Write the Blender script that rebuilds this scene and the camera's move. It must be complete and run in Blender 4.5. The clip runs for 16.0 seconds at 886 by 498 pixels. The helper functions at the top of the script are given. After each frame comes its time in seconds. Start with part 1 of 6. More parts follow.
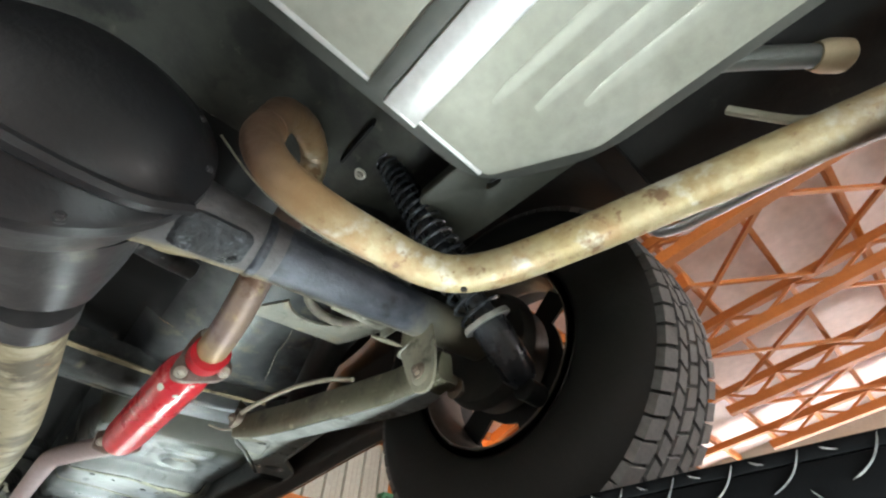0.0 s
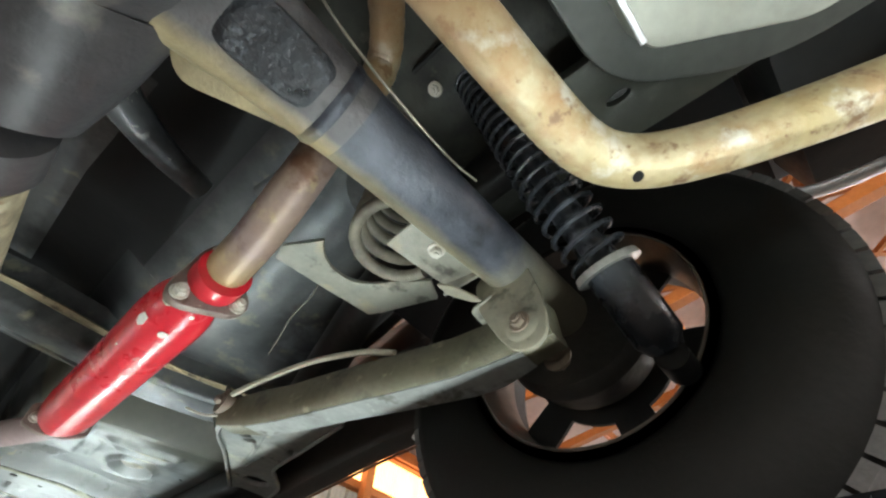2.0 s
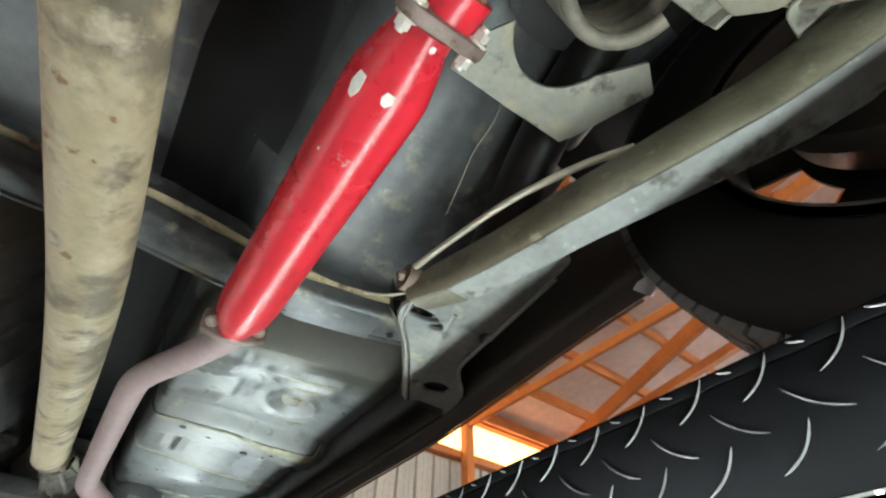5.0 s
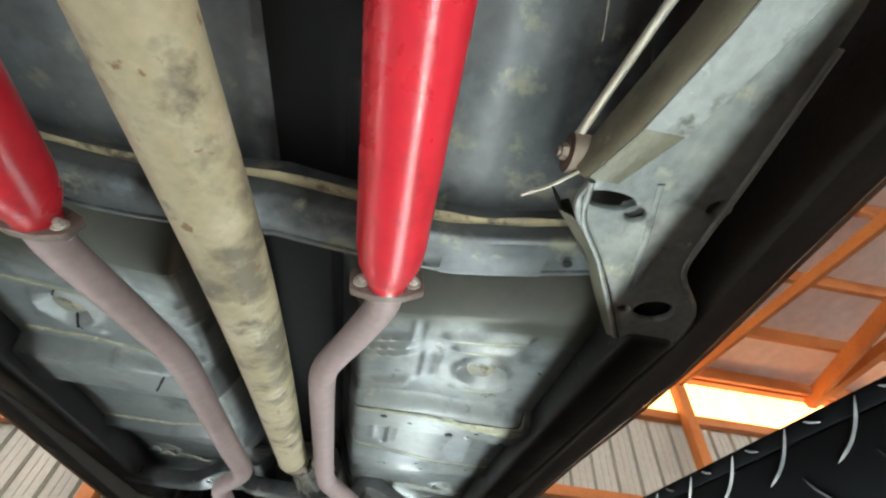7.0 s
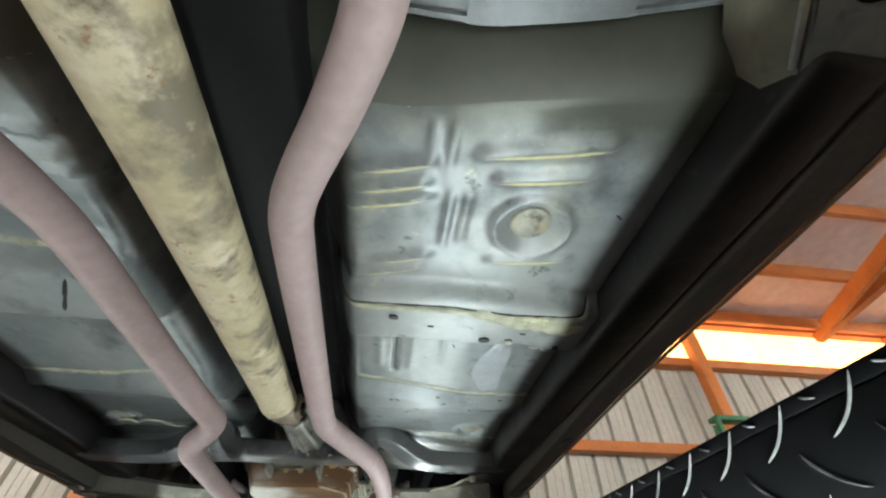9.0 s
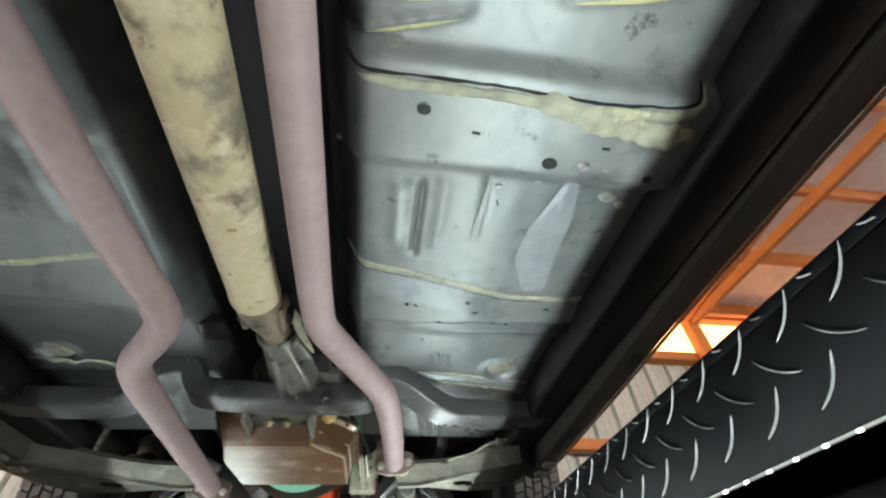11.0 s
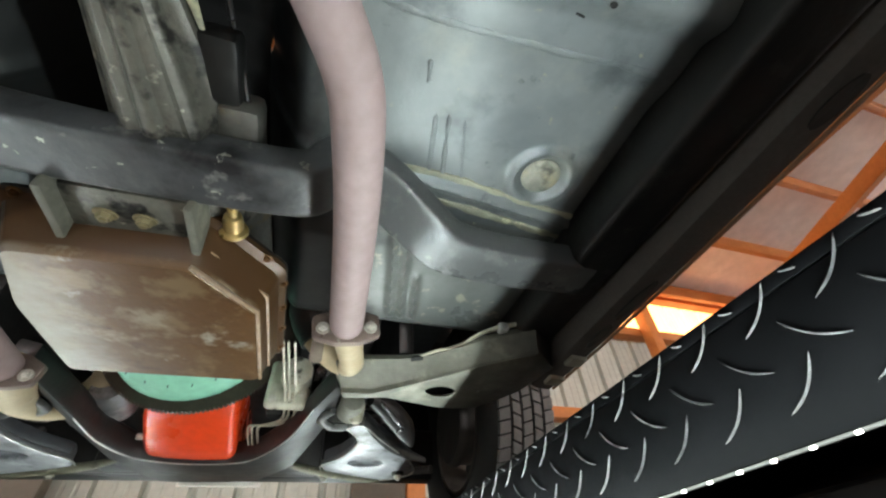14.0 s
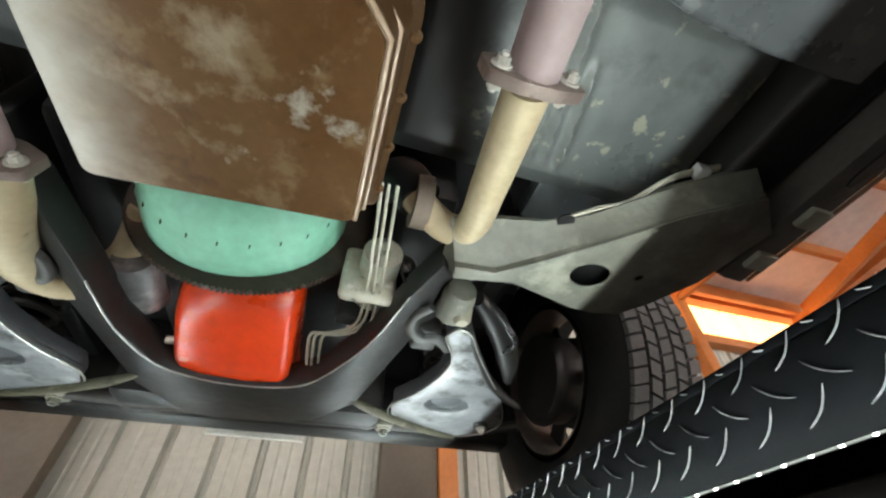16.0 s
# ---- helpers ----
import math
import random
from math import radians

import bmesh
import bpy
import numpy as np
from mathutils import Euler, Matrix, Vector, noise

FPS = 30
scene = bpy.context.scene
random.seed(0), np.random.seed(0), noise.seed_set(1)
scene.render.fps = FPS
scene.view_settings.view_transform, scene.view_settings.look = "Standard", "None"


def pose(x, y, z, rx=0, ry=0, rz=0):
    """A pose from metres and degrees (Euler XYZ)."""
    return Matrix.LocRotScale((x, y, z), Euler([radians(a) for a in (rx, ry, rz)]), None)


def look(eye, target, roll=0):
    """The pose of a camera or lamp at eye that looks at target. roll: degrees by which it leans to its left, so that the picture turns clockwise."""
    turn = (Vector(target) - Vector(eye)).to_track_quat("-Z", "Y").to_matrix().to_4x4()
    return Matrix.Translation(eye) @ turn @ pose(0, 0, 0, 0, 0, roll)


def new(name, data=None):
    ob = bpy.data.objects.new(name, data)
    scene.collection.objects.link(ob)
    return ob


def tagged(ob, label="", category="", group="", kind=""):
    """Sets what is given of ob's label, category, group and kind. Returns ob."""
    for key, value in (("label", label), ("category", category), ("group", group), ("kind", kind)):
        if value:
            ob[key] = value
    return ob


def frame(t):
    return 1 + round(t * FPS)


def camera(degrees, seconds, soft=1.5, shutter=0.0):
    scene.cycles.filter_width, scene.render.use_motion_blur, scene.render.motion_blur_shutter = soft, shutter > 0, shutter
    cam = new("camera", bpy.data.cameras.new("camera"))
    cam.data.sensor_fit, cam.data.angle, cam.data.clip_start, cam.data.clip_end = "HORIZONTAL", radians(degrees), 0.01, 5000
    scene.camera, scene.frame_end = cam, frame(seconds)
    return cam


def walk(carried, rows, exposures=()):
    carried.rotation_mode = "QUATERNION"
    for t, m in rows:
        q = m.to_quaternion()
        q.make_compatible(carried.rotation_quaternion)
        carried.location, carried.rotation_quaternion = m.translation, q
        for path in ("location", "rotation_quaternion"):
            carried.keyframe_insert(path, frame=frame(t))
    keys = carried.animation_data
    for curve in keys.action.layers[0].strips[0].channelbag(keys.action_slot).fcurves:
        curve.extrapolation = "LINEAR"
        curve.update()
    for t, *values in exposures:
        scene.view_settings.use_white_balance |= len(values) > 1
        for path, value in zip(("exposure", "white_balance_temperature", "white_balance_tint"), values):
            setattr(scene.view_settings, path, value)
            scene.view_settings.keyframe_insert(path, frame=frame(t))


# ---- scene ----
cam = camera(95.4, 16.0, soft=2.3)
PATH = [
    (0, (0.0964, -0.4676, -0.0953), (1.0173, 0.5739, 1.3425), 2.09),
    (0.5, (0.1184, -0.3522, -0.0821), (1.1163, 0.6663, 1.3204), 1.87),
    (1, (0.1253, -0.2702, -0.0820), (1.1303, 0.6707, 1.3688), 2.60),
    (1.5, (0.1351, -0.2154, -0.0884), (1.1005, 0.6809, 1.4164), 3.66),
    (2, (0.1528, -0.1923, -0.0839), (1.0210, 0.6842, 1.4903), 5.03),
    (2.5, (0.1530, -0.1205, -0.0860), (1.0129, 0.6172, 1.5622), 4.07),
    (3, (0.1376, -0.0488, -0.0922), (1.0625, 0.5141, 1.5894), 1.56),
    (3.5, (0.1197, -0.0072, -0.1071), (1.1088, 0.5073, 1.5533), -0.15),
    (4, (0.1103, 0.0382, -0.1189), (1.1021, 0.6630, 1.5015), 0.77),
    (4.5, (0.1362, 0.1029, -0.1367), (1.0405, 0.9511, 1.4326), 2.10),
    (5, (0.1691, 0.1617, -0.1337), (0.9244, 1.2377, 1.3735), 1.86),
    (5.2, (0.1833, 0.1766, -0.1273), (0.8588, 1.3450, 1.3487), 3.07),
    (7.3, (0.2280, 0.3780, -0.0899), (0.3587, 1.8057, 1.3045), 5.99),
    (7.5, (0.2292, 0.4050, -0.0895), (0.3828, 1.8527, 1.2819), 5.18),
    (8, (0.2344, 0.4943, -0.0871), (0.4527, 1.9358, 1.2820), 3.03),
    (8.5, (0.2309, 0.5986, -0.0877), (0.4587, 2.0264, 1.2942), 0.42),
    (9, (0.2309, 0.7119, -0.0776), (0.4318, 2.1658, 1.2810), -0.26),
    (9.2, (0.2202, 0.7510, -0.0802), (0.4235, 2.1925, 1.2913), -0.16),
    (11.3, (0.2028, 1.1431, -0.1388), (0.4707, 2.5276, 1.2795), -3.73),
    (11.5, (0.1998, 1.1911, -0.1350), (0.5172, 2.5657, 1.2826), -4.37),
    (12, (0.1910, 1.2716, -0.1265), (0.5743, 2.6217, 1.2984), -5.23),
    (12.5, (0.1838, 1.3406, -0.1275), (0.6324, 2.6928, 1.2762), -6.17),
    (13, (0.1992, 1.4274, -0.1293), (0.6882, 2.7906, 1.2500), -6.10),
    (13.5, (0.2118, 1.5203, -0.1155), (0.7217, 2.9013, 1.2384), -5.40),
    (14, (0.2109, 1.6359, -0.1158), (0.7289, 3.0177, 1.2342), -4.60),
    (14.5, (0.2330, 1.7329, -0.1237), (0.7028, 3.1327, 1.2253), -3.57),
    (15, (0.2214, 1.8202, -0.1442), (0.6546, 3.2549, 1.1802), -3.03),
    (15.5, (0.1720, 1.9464, -0.1455), (0.6126, 3.3879, 1.1690), -2.43),
    (16, (0.1240, 2.0330, -0.1473), (0.5743, 3.3996, 1.2418), -1.37),
]
walk(cam, [(t, look(eye, target, roll)) for t, eye, target, roll in PATH])

# world: dim daylight that reaches the shop
world = bpy.data.worlds.new("world")
scene.world = world
world.use_nodes = True
bg = world.node_tree.nodes["Background"]
bg.inputs[0].default_value = (1.0, 0.9, 0.8, 1)
bg.inputs[1].default_value = 0.25

LED_POWER = 21.6


def led_lamp(x, lean, power):
    d = bpy.data.lights.new("led_strip_light", "AREA")
    d.shape, d.size, d.size_y = "RECTANGLE", 0.006, 5.6
    d.energy, d.color = power, (0.88, 1.0, 0.985)
    aim = Vector((lean, 0, 0.8)).normalized()
    turn = Matrix((Vector((0, 1, 0)).cross(-aim), (0, 1, 0), -aim)).transposed()
    new("led_strip_light", d).matrix_world = Matrix.Translation((x, 1.3, -0.078)) @ turn.to_4x4()


led_lamp(0.392, -0.05, LED_POWER)
led_lamp(-0.392, 0.05, LED_POWER * 0.55)


# ---------------------------------------------------------------- materials
def surf(name, base, alt, amount=0.5, scale=6.0, rough=0.5, metal=0.0, bump=0.15, fine=60.0, third=None, third_at=0.62,
         third_scale=9.0, rough_alt=None, stretch=(1, 1, 1), coat=0.0, bump_dist=0.002, spec=0.5, soft=0.05, more=(), zones=()):
    """Two-tone procedural surface: large stains, fine grain, optional sharp-edged patches of a third colour.
    zones: (axis, start, end, jitter, tint, share) dirt, paint, heat tint or painted shade that sets in along an axis,
    with a ragged edge."""
    m = bpy.data.materials.new(name)
    m.use_nodes = True
    t = m.node_tree
    n, l = t.nodes, t.links
    b = n["Principled BSDF"]
    tc = n.new("ShaderNodeTexCoord")
    mp = n.new("ShaderNodeMapping")
    mp.inputs["Scale"].default_value = stretch
    l.new(tc.outputs["Object"], mp.inputs["Vector"])
    big = n.new("ShaderNodeTexNoise")
    big.inputs["Scale"].default_value, big.inputs["Detail"].default_value, big.inputs["Roughness"].default_value = scale, 6, 0.62
    l.new(mp.outputs[0], big.inputs["Vector"])
    ramp = n.new("ShaderNodeValToRGB")
    ramp.color_ramp.elements[0].position, ramp.color_ramp.elements[1].position = 0.5 - 0.3 * amount, 0.5 + 0.35 * (1.1 - amount)
    l.new(big.outputs["Fac"], ramp.inputs[0])
    mix = n.new("ShaderNodeMix")
    mix.data_type = "RGBA"
    mix.inputs[6].default_value, mix.inputs[7].default_value = (*base, 1), (*alt, 1)
    l.new(ramp.outputs[0], mix.inputs[0])
    grain = n.new("ShaderNodeTexNoise")
    grain.inputs["Scale"].default_value, grain.inputs["Detail"].default_value = fine, 5
    l.new(mp.outputs[0], grain.inputs["Vector"])
    gm = n.new("ShaderNodeMapRange")
    gm.inputs[3].default_value, gm.inputs[4].default_value = 0.80, 1.20
    l.new(grain.outputs["Fac"], gm.inputs[0])
    mul = n.new("ShaderNodeMix")
    mul.data_type, mul.blend_type = "RGBA", "MULTIPLY"
    mul.inputs[0].default_value = 1.0
    l.new(mix.outputs[2], mul.inputs[6])
    l.new(gm.outputs[0], mul.inputs[7])
    colour = mul.outputs[2]
    patches = ([(third, third_at, third_scale, soft)] if third else []) + list(more)
    for k, (tint, at, patch_scale, edge) in enumerate(patches):
        spot = n.new("ShaderNodeTexNoise")
        spot.inputs["Scale"].default_value, spot.inputs["Detail"].default_value, spot.inputs["Roughness"].default_value = patch_scale, 8, 0.6
        off = n.new("ShaderNodeMapping")
        off.inputs["Location"].default_value = (3.7 + 2.3 * k, 1.9 + k, 5.1)
        l.new(tc.outputs["Object"], off.inputs["Vector"])
        l.new(off.outputs[0], spot.inputs["Vector"])
        sr = n.new("ShaderNodeMapRange")
        sr.inputs[1].default_value, sr.inputs[2].default_value = at, at + edge
        l.new(spot.outputs["Fac"], sr.inputs[0])
        m3 = n.new("ShaderNodeMix")
        m3.data_type = "RGBA"
        m3.inputs[7].default_value = (*tint, 1)
        l.new(sr.outputs[0], m3.inputs[0])
        l.new(colour, m3.inputs[6])
        colour = m3.outputs[2]
    for k, zone in enumerate(zones):
        axis, start, end, jitter, tint = zone[:5]
        sep = n.new("ShaderNodeSeparateXYZ")
        l.new(tc.outputs["Object"], sep.inputs[0])
        rag = n.new("ShaderNodeTexNoise")
        rag.inputs["Scale"].default_value, rag.inputs["Detail"].default_value, rag.inputs["Roughness"].default_value = 14 + 5 * k, 6, 0.65
        l.new(tc.outputs["Object"], rag.inputs["Vector"])
        shift = n.new("ShaderNodeMath")
        shift.operation = "MULTIPLY_ADD"
        shift.inputs[1].default_value = jitter * 2
        l.new(rag.outputs["Fac"], shift.inputs[0])
        l.new(sep.outputs["XYZ".index(axis)], shift.inputs[2])
        edge = n.new("ShaderNodeMapRange")
        edge.inputs[1].default_value, edge.inputs[2].default_value = start + jitter, end + jitter
        edge.inputs[4].default_value = zone[5] if len(zone) > 5 else 1.0
        l.new(shift.outputs[0], edge.inputs[0])
        m4 = n.new("ShaderNodeMix")
        m4.data_type = "RGBA"
        m4.inputs[7].default_value = (*tint, 1)
        l.new(edge.outputs[0], m4.inputs[0])
        l.new(colour, m4.inputs[6])
        colour = m4.outputs[2]
    l.new(colour, b.inputs["Base Color"])
    rr = n.new("ShaderNodeMapRange")
    rr.inputs[3].default_value, rr.inputs[4].default_value = rough, rough_alt if rough_alt is not None else min(1, rough + 0.2)
    l.new(ramp.outputs[0], rr.inputs[0])
    l.new(rr.outputs[0], b.inputs["Roughness"])
    b.inputs["Metallic"].default_value = metal
    b.inputs["Coat Weight"].default_value = coat
    b.inputs["Specular IOR Level"].default_value = spec
    b.inputs["Coat Roughness"].default_value = 0.2
    bp = n.new("ShaderNodeBump")
    bp.inputs["Strength"].default_value, bp.inputs["Distance"].default_value = bump, bump_dist
    l.new(grain.outputs["Fac"], bp.inputs["Height"])
    bp2 = n.new("ShaderNodeBump")
    bp2.inputs["Strength"].default_value, bp2.inputs["Distance"].default_value = bump, bump_dist * 4
    l.new(big.outputs["Fac"], bp2.inputs["Height"])
    l.new(bp.outputs[0], bp2.inputs["Normal"])
    l.new(bp2.outputs[0], b.inputs["Normal"])
    return m


def glow(name, color, strength, color_b=None, base=1.0):
    m = bpy.data.materials.new(name)
    m.use_nodes = True
    t = m.node_tree
    b = t.nodes["Principled BSDF"]
    b.inputs["Base Color"].default_value = (*[c * base for c in color], 1)
    b.inputs["Emission Color"].default_value = (*color, 1)
    b.inputs["Emission Strength"].default_value = strength
    if color_b:
        tc, w, r = t.nodes.new("ShaderNodeTexCoord"), t.nodes.new("ShaderNodeTexNoise"), t.nodes.new("ShaderNodeMix")
        mp = t.nodes.new("ShaderNodeMapping")
        mp.inputs["Scale"].default_value = (1, 1, 0.25)
        w.inputs["Scale"].default_value, w.inputs["Detail"].default_value = 3.0, 2
        r.data_type = "RGBA"
        r.inputs[6].default_value, r.inputs[7].default_value = (*color, 1), (*color_b, 1)
        t.links.new(tc.outputs["Object"], mp.inputs[0])
        t.links.new(mp.outputs[0], w.inputs["Vector"])
        t.links.new(w.outputs["Fac"], r.inputs[0])
        t.links.new(r.outputs[2], b.inputs["Emission Color"])
    return m


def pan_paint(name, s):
    """Grey floor paint, bluer ahead and dark at the kick-up; shade painted in towards tunnel, sill and far front."""
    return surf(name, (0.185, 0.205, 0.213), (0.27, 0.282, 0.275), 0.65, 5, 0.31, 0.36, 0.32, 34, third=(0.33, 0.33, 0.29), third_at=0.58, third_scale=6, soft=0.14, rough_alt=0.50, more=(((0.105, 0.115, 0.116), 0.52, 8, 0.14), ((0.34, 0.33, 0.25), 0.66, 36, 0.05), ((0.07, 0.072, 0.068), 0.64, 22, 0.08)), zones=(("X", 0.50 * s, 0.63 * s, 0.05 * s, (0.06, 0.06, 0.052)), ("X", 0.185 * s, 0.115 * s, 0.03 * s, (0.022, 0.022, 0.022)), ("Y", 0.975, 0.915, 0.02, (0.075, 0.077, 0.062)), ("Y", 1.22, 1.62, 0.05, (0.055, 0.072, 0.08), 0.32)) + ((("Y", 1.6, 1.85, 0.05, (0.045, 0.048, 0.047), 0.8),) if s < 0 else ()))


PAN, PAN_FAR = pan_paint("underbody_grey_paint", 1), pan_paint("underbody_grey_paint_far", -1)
SEALER = surf("yellowed_seam_sealer", (0.35, 0.345, 0.245), (0.20, 0.203, 0.16), 0.6, 22, 0.5, 0.0, 0.6, 70, third=(0.44, 0.42, 0.28), third_at=0.57, third_scale=30, soft=0.06)
PATCH = surf("light_grey_bare_patch", (0.26, 0.275, 0.29), (0.21, 0.225, 0.24), 0.5, 12, 0.42, 0.15, 0.2, 60, third=(0.16, 0.17, 0.175), third_at=0.60, third_scale=14, soft=0.1)
FRAME_BLACK = surf("black_frame_paint", (0.008, 0.008, 0.0082), (0.020, 0.0195, 0.018), 0.5, 6, 0.36, 0.0, 0.5, 50, third=(0.04, 0.039, 0.035), third_at=0.62, third_scale=18, soft=0.1, spec=0.35)
ROCKER = surf("dark_brown_grey_rocker_coating", (0.066, 0.059, 0.054), (0.10, 0.088, 0.078), 0.5, 4, 0.5, 0.0, 0.4, 160, spec=0.3)
DUSTY = surf("dusty_olive_grey_steel", (0.20, 0.20, 0.17), (0.30, 0.29, 0.235), 0.55, 12, 0.45, 0.2, 0.35, 90, third=(0.34, 0.29, 0.19), third_at=0.57, third_scale=12, soft=0.1, more=(((0.09, 0.085, 0.07), 0.58, 18, 0.08),))
AXLE = surf("blue_grey_axle_paint", (0.020, 0.0225, 0.031), (0.085, 0.092, 0.112), 0.65, 13, 0.26, 0.4, 0.6, 90, third=(0.012, 0.012, 0.014), third_at=0.53, third_scale=9, soft=0.12, zones=(("Y", -0.006, 0.018, 0.013, (0.33, 0.285, 0.18)), ("X", 0.42, 0.49, 0.05, (0.25, 0.23, 0.17))))
DIFF = surf("dark_oily_axle_housing", (0.050, 0.048, 0.052), (0.095, 0.090, 0.094), 0.55, 7, 0.34, 0.1, 0.45, 60, third=(0.018, 0.017, 0.018), third_at=0.54, third_scale=7, soft=0.2, more=(((0.15, 0.135, 0.115), 0.60, 12, 0.12),), zones=(("Y", -0.045, -0.075, 0.01, (0.018, 0.018, 0.021)),))
RED = surf("red_muffler_enamel", (0.60, 0.020, 0.036), (0.52, 0.015, 0.028), 0.5, 6, 0.24, 0.0, 0.14, 40, coat=0.3, third=(0.60, 0.56, 0.52), third_at=0.72, third_scale=17, more=(((0.40, 0.014, 0.022), 0.58, 12, 0.10),))
FLANGE = surf("rusty_grey_flange", (0.17, 0.125, 0.11), (0.25, 0.19, 0.16), 0.5, 25, 0.45, 0.4, 0.4, 140, third=(0.10, 0.055, 0.035), third_at=0.60, third_scale=40, more=(((0.36, 0.33, 0.29), 0.66, 60, 0.05),))
PRIMER = surf("dull_pink_grey_exhaust_primer", (0.33, 0.245, 0.245), (0.28, 0.205, 0.20), 0.5, 5, 0.6, 0.0, 0.06, 70, rough_alt=0.68)
HOTPIPE = surf("heat_tinted_pipe", (0.25, 0.185, 0.19), (0.33, 0.235, 0.155), 0.6, 9, 0.40, 0.35, 0.3, 90, third=(0.16, 0.085, 0.055), third_at=0.54, third_scale=16, soft=0.10, more=(((0.42, 0.33, 0.19), 0.58, 22, 0.08),), zones=(("Y", 0.150, 0.195, 0.015, (0.40, 0.29, 0.15)),))
TAIL = surf("aluminised_tailpipe_with_rust", (0.49, 0.425, 0.29), (0.40, 0.31, 0.15), 0.6, 9, 0.38, 0.3, 0.7, 80, third=(0.33, 0.235, 0.115), third_at=0.485, third_scale=20, soft=0.14, more=(((0.36, 0.225, 0.11), 0.54, 14, 0.14), ((0.57, 0.54, 0.45), 0.56, 18, 0.10), ((0.24, 0.145, 0.075), 0.59, 60, 0.08), ((0.20, 0.12, 0.065), 0.60, 26, 0.07)), zones=(("X", 0.23, 0.15, 0.06, (0.31, 0.18, 0.09), 0.85), ("X", 0.15, 0.09, 0.03, (0.15, 0.09, 0.06)), ("X", 0.475, 0.53, 0.03, (0.13, 0.095, 0.07))))
TANPIPE = surf("tan_coated_head_pipe", (0.52, 0.44, 0.29), (0.42, 0.33, 0.20), 0.5, 8, 0.45, 0.2, 0.3, 80, third=(0.28, 0.16, 0.09), third_at=0.66, third_scale=12)
SHAFT = surf("tan_driveshaft_primer", (0.475, 0.415, 0.275), (0.40, 0.335, 0.205), 0.5, 5, 0.5, 0.0, 0.25, 90, third=(0.19, 0.165, 0.115), third_at=0.53, third_scale=8, soft=0.10, more=(((0.15, 0.125, 0.085), 0.57, 13, 0.09), ((0.55, 0.49, 0.35), 0.57, 14, 0.10), ((0.26, 0.16, 0.085), 0.64, 40, 0.04)))
TANK = surf("pale_galvanised_tank", (0.335, 0.335, 0.28), (0.41, 0.41, 0.365), 0.5, 4, 0.38, 0.25, 0.12, 60, third=(0.25, 0.25, 0.21), third_at=0.55, third_scale=7, soft=0.16)
TANKDIM = surf("dull_tank_rim_and_strap_shadow", (0.075, 0.078, 0.072), (0.12, 0.124, 0.112), 0.5, 6, 0.4, 0.2, 0.2, 60)
STRAP = surf("bright_zinc_strap", (0.72, 0.73, 0.74), (0.62, 0.62, 0.62), 0.4, 8, 0.3, 0.5, 0.1, 90)
ZINC = surf("zinc_plated_hardware", (0.66, 0.65, 0.60), (0.48, 0.44, 0.36), 0.5, 60, 0.28, 0.45, 0.2, 300)
ALLOY = surf("cast_aluminium_housing", (0.18, 0.175, 0.155), (0.10, 0.097, 0.085), 0.5, 14, 0.42, 0.5, 0.4, 120, third=(0.20, 0.17, 0.11), third_at=0.60, third_scale=15)
XMEM = surf("grey_crossmember_paint", (0.045, 0.047, 0.051), (0.11, 0.114, 0.118), 0.6, 8, 0.24, 0.35, 0.35, 70, third=(0.018, 0.018, 0.02), third_at=0.54, third_scale=9, soft=0.15, more=(((0.26, 0.26, 0.25), 0.60, 20, 0.10), ((0.42, 0.42, 0.36), 0.66, 45, 0.03)), zones=(("X", 0.10, 0.22, 0.05, (0.12, 0.125, 0.125), 0.75),))
# Shade of the pan's sides is painted in, above the wiped bottom face.
BROWN = surf("oily_brown_transmission_pan", (0.115, 0.053, 0.017), (0.165, 0.088, 0.032), 0.45, 5, 0.30, 0.25, 0.2, 90, third=(0.34, 0.27, 0.18), third_at=0.56, third_scale=8.0, soft=0.10, coat=0.2, more=(((0.21, 0.135, 0.065), 0.53, 16, 0.10), ((0.42, 0.38, 0.31), 0.61, 11, 0.07), ((0.07, 0.03, 0.01), 0.60, 12, 0.10)), zones=(("X", -0.075, -0.165, 0.05, (0.33, 0.30, 0.25)), ("Z", 0.2165, 0.224, 0.002, (0.075, 0.036, 0.013))))
GREEN = surf("mint_green_converter_paint", (0.30, 0.66, 0.48), (0.25, 0.58, 0.41), 0.4, 9, 0.42, 0.0, 0.1, 60)
RING = surf("dark_flywheel_steel", (0.055, 0.042, 0.033), (0.085, 0.065, 0.05), 0.5, 10, 0.4, 0.6, 0.25, 120)
ORANGE_RED = surf("orange_red_engine_enamel", (0.82, 0.062, 0.007), (0.72, 0.045, 0.007), 0.4, 6, 0.25, 0.0, 0.08, 50, coat=0.4)
RUBBER = surf("black_tyre_rubber", (0.0135, 0.0135, 0.0125), (0.021, 0.0205, 0.019), 0.5, 7, 0.55, 0.0, 0.2, 120, spec=0.3)
TREAD = surf("dusty_tyre_tread", (0.13, 0.13, 0.128), (0.20, 0.198, 0.192), 0.5, 16, 0.75, 0.0, 0.3, 160)
RIM = surf("black_steel_wheel", (0.012, 0.012, 0.012), (0.035, 0.03, 0.027), 0.4, 8, 0.38, 0.0, 0.2, 80)
DRUM = surf("black_brake_drum", (0.03, 0.029, 0.027), (0.065, 0.058, 0.05), 0.5, 12, 0.42, 0.2, 0.3, 90)
SPRING = surf("black_shock_coil", (0.014, 0.0155, 0.018), (0.036, 0.04, 0.048), 0.5, 26, 0.18, 0.2, 0.25, 120, third=(0.085, 0.095, 0.115), third_at=0.60, third_scale=30, soft=0.1)
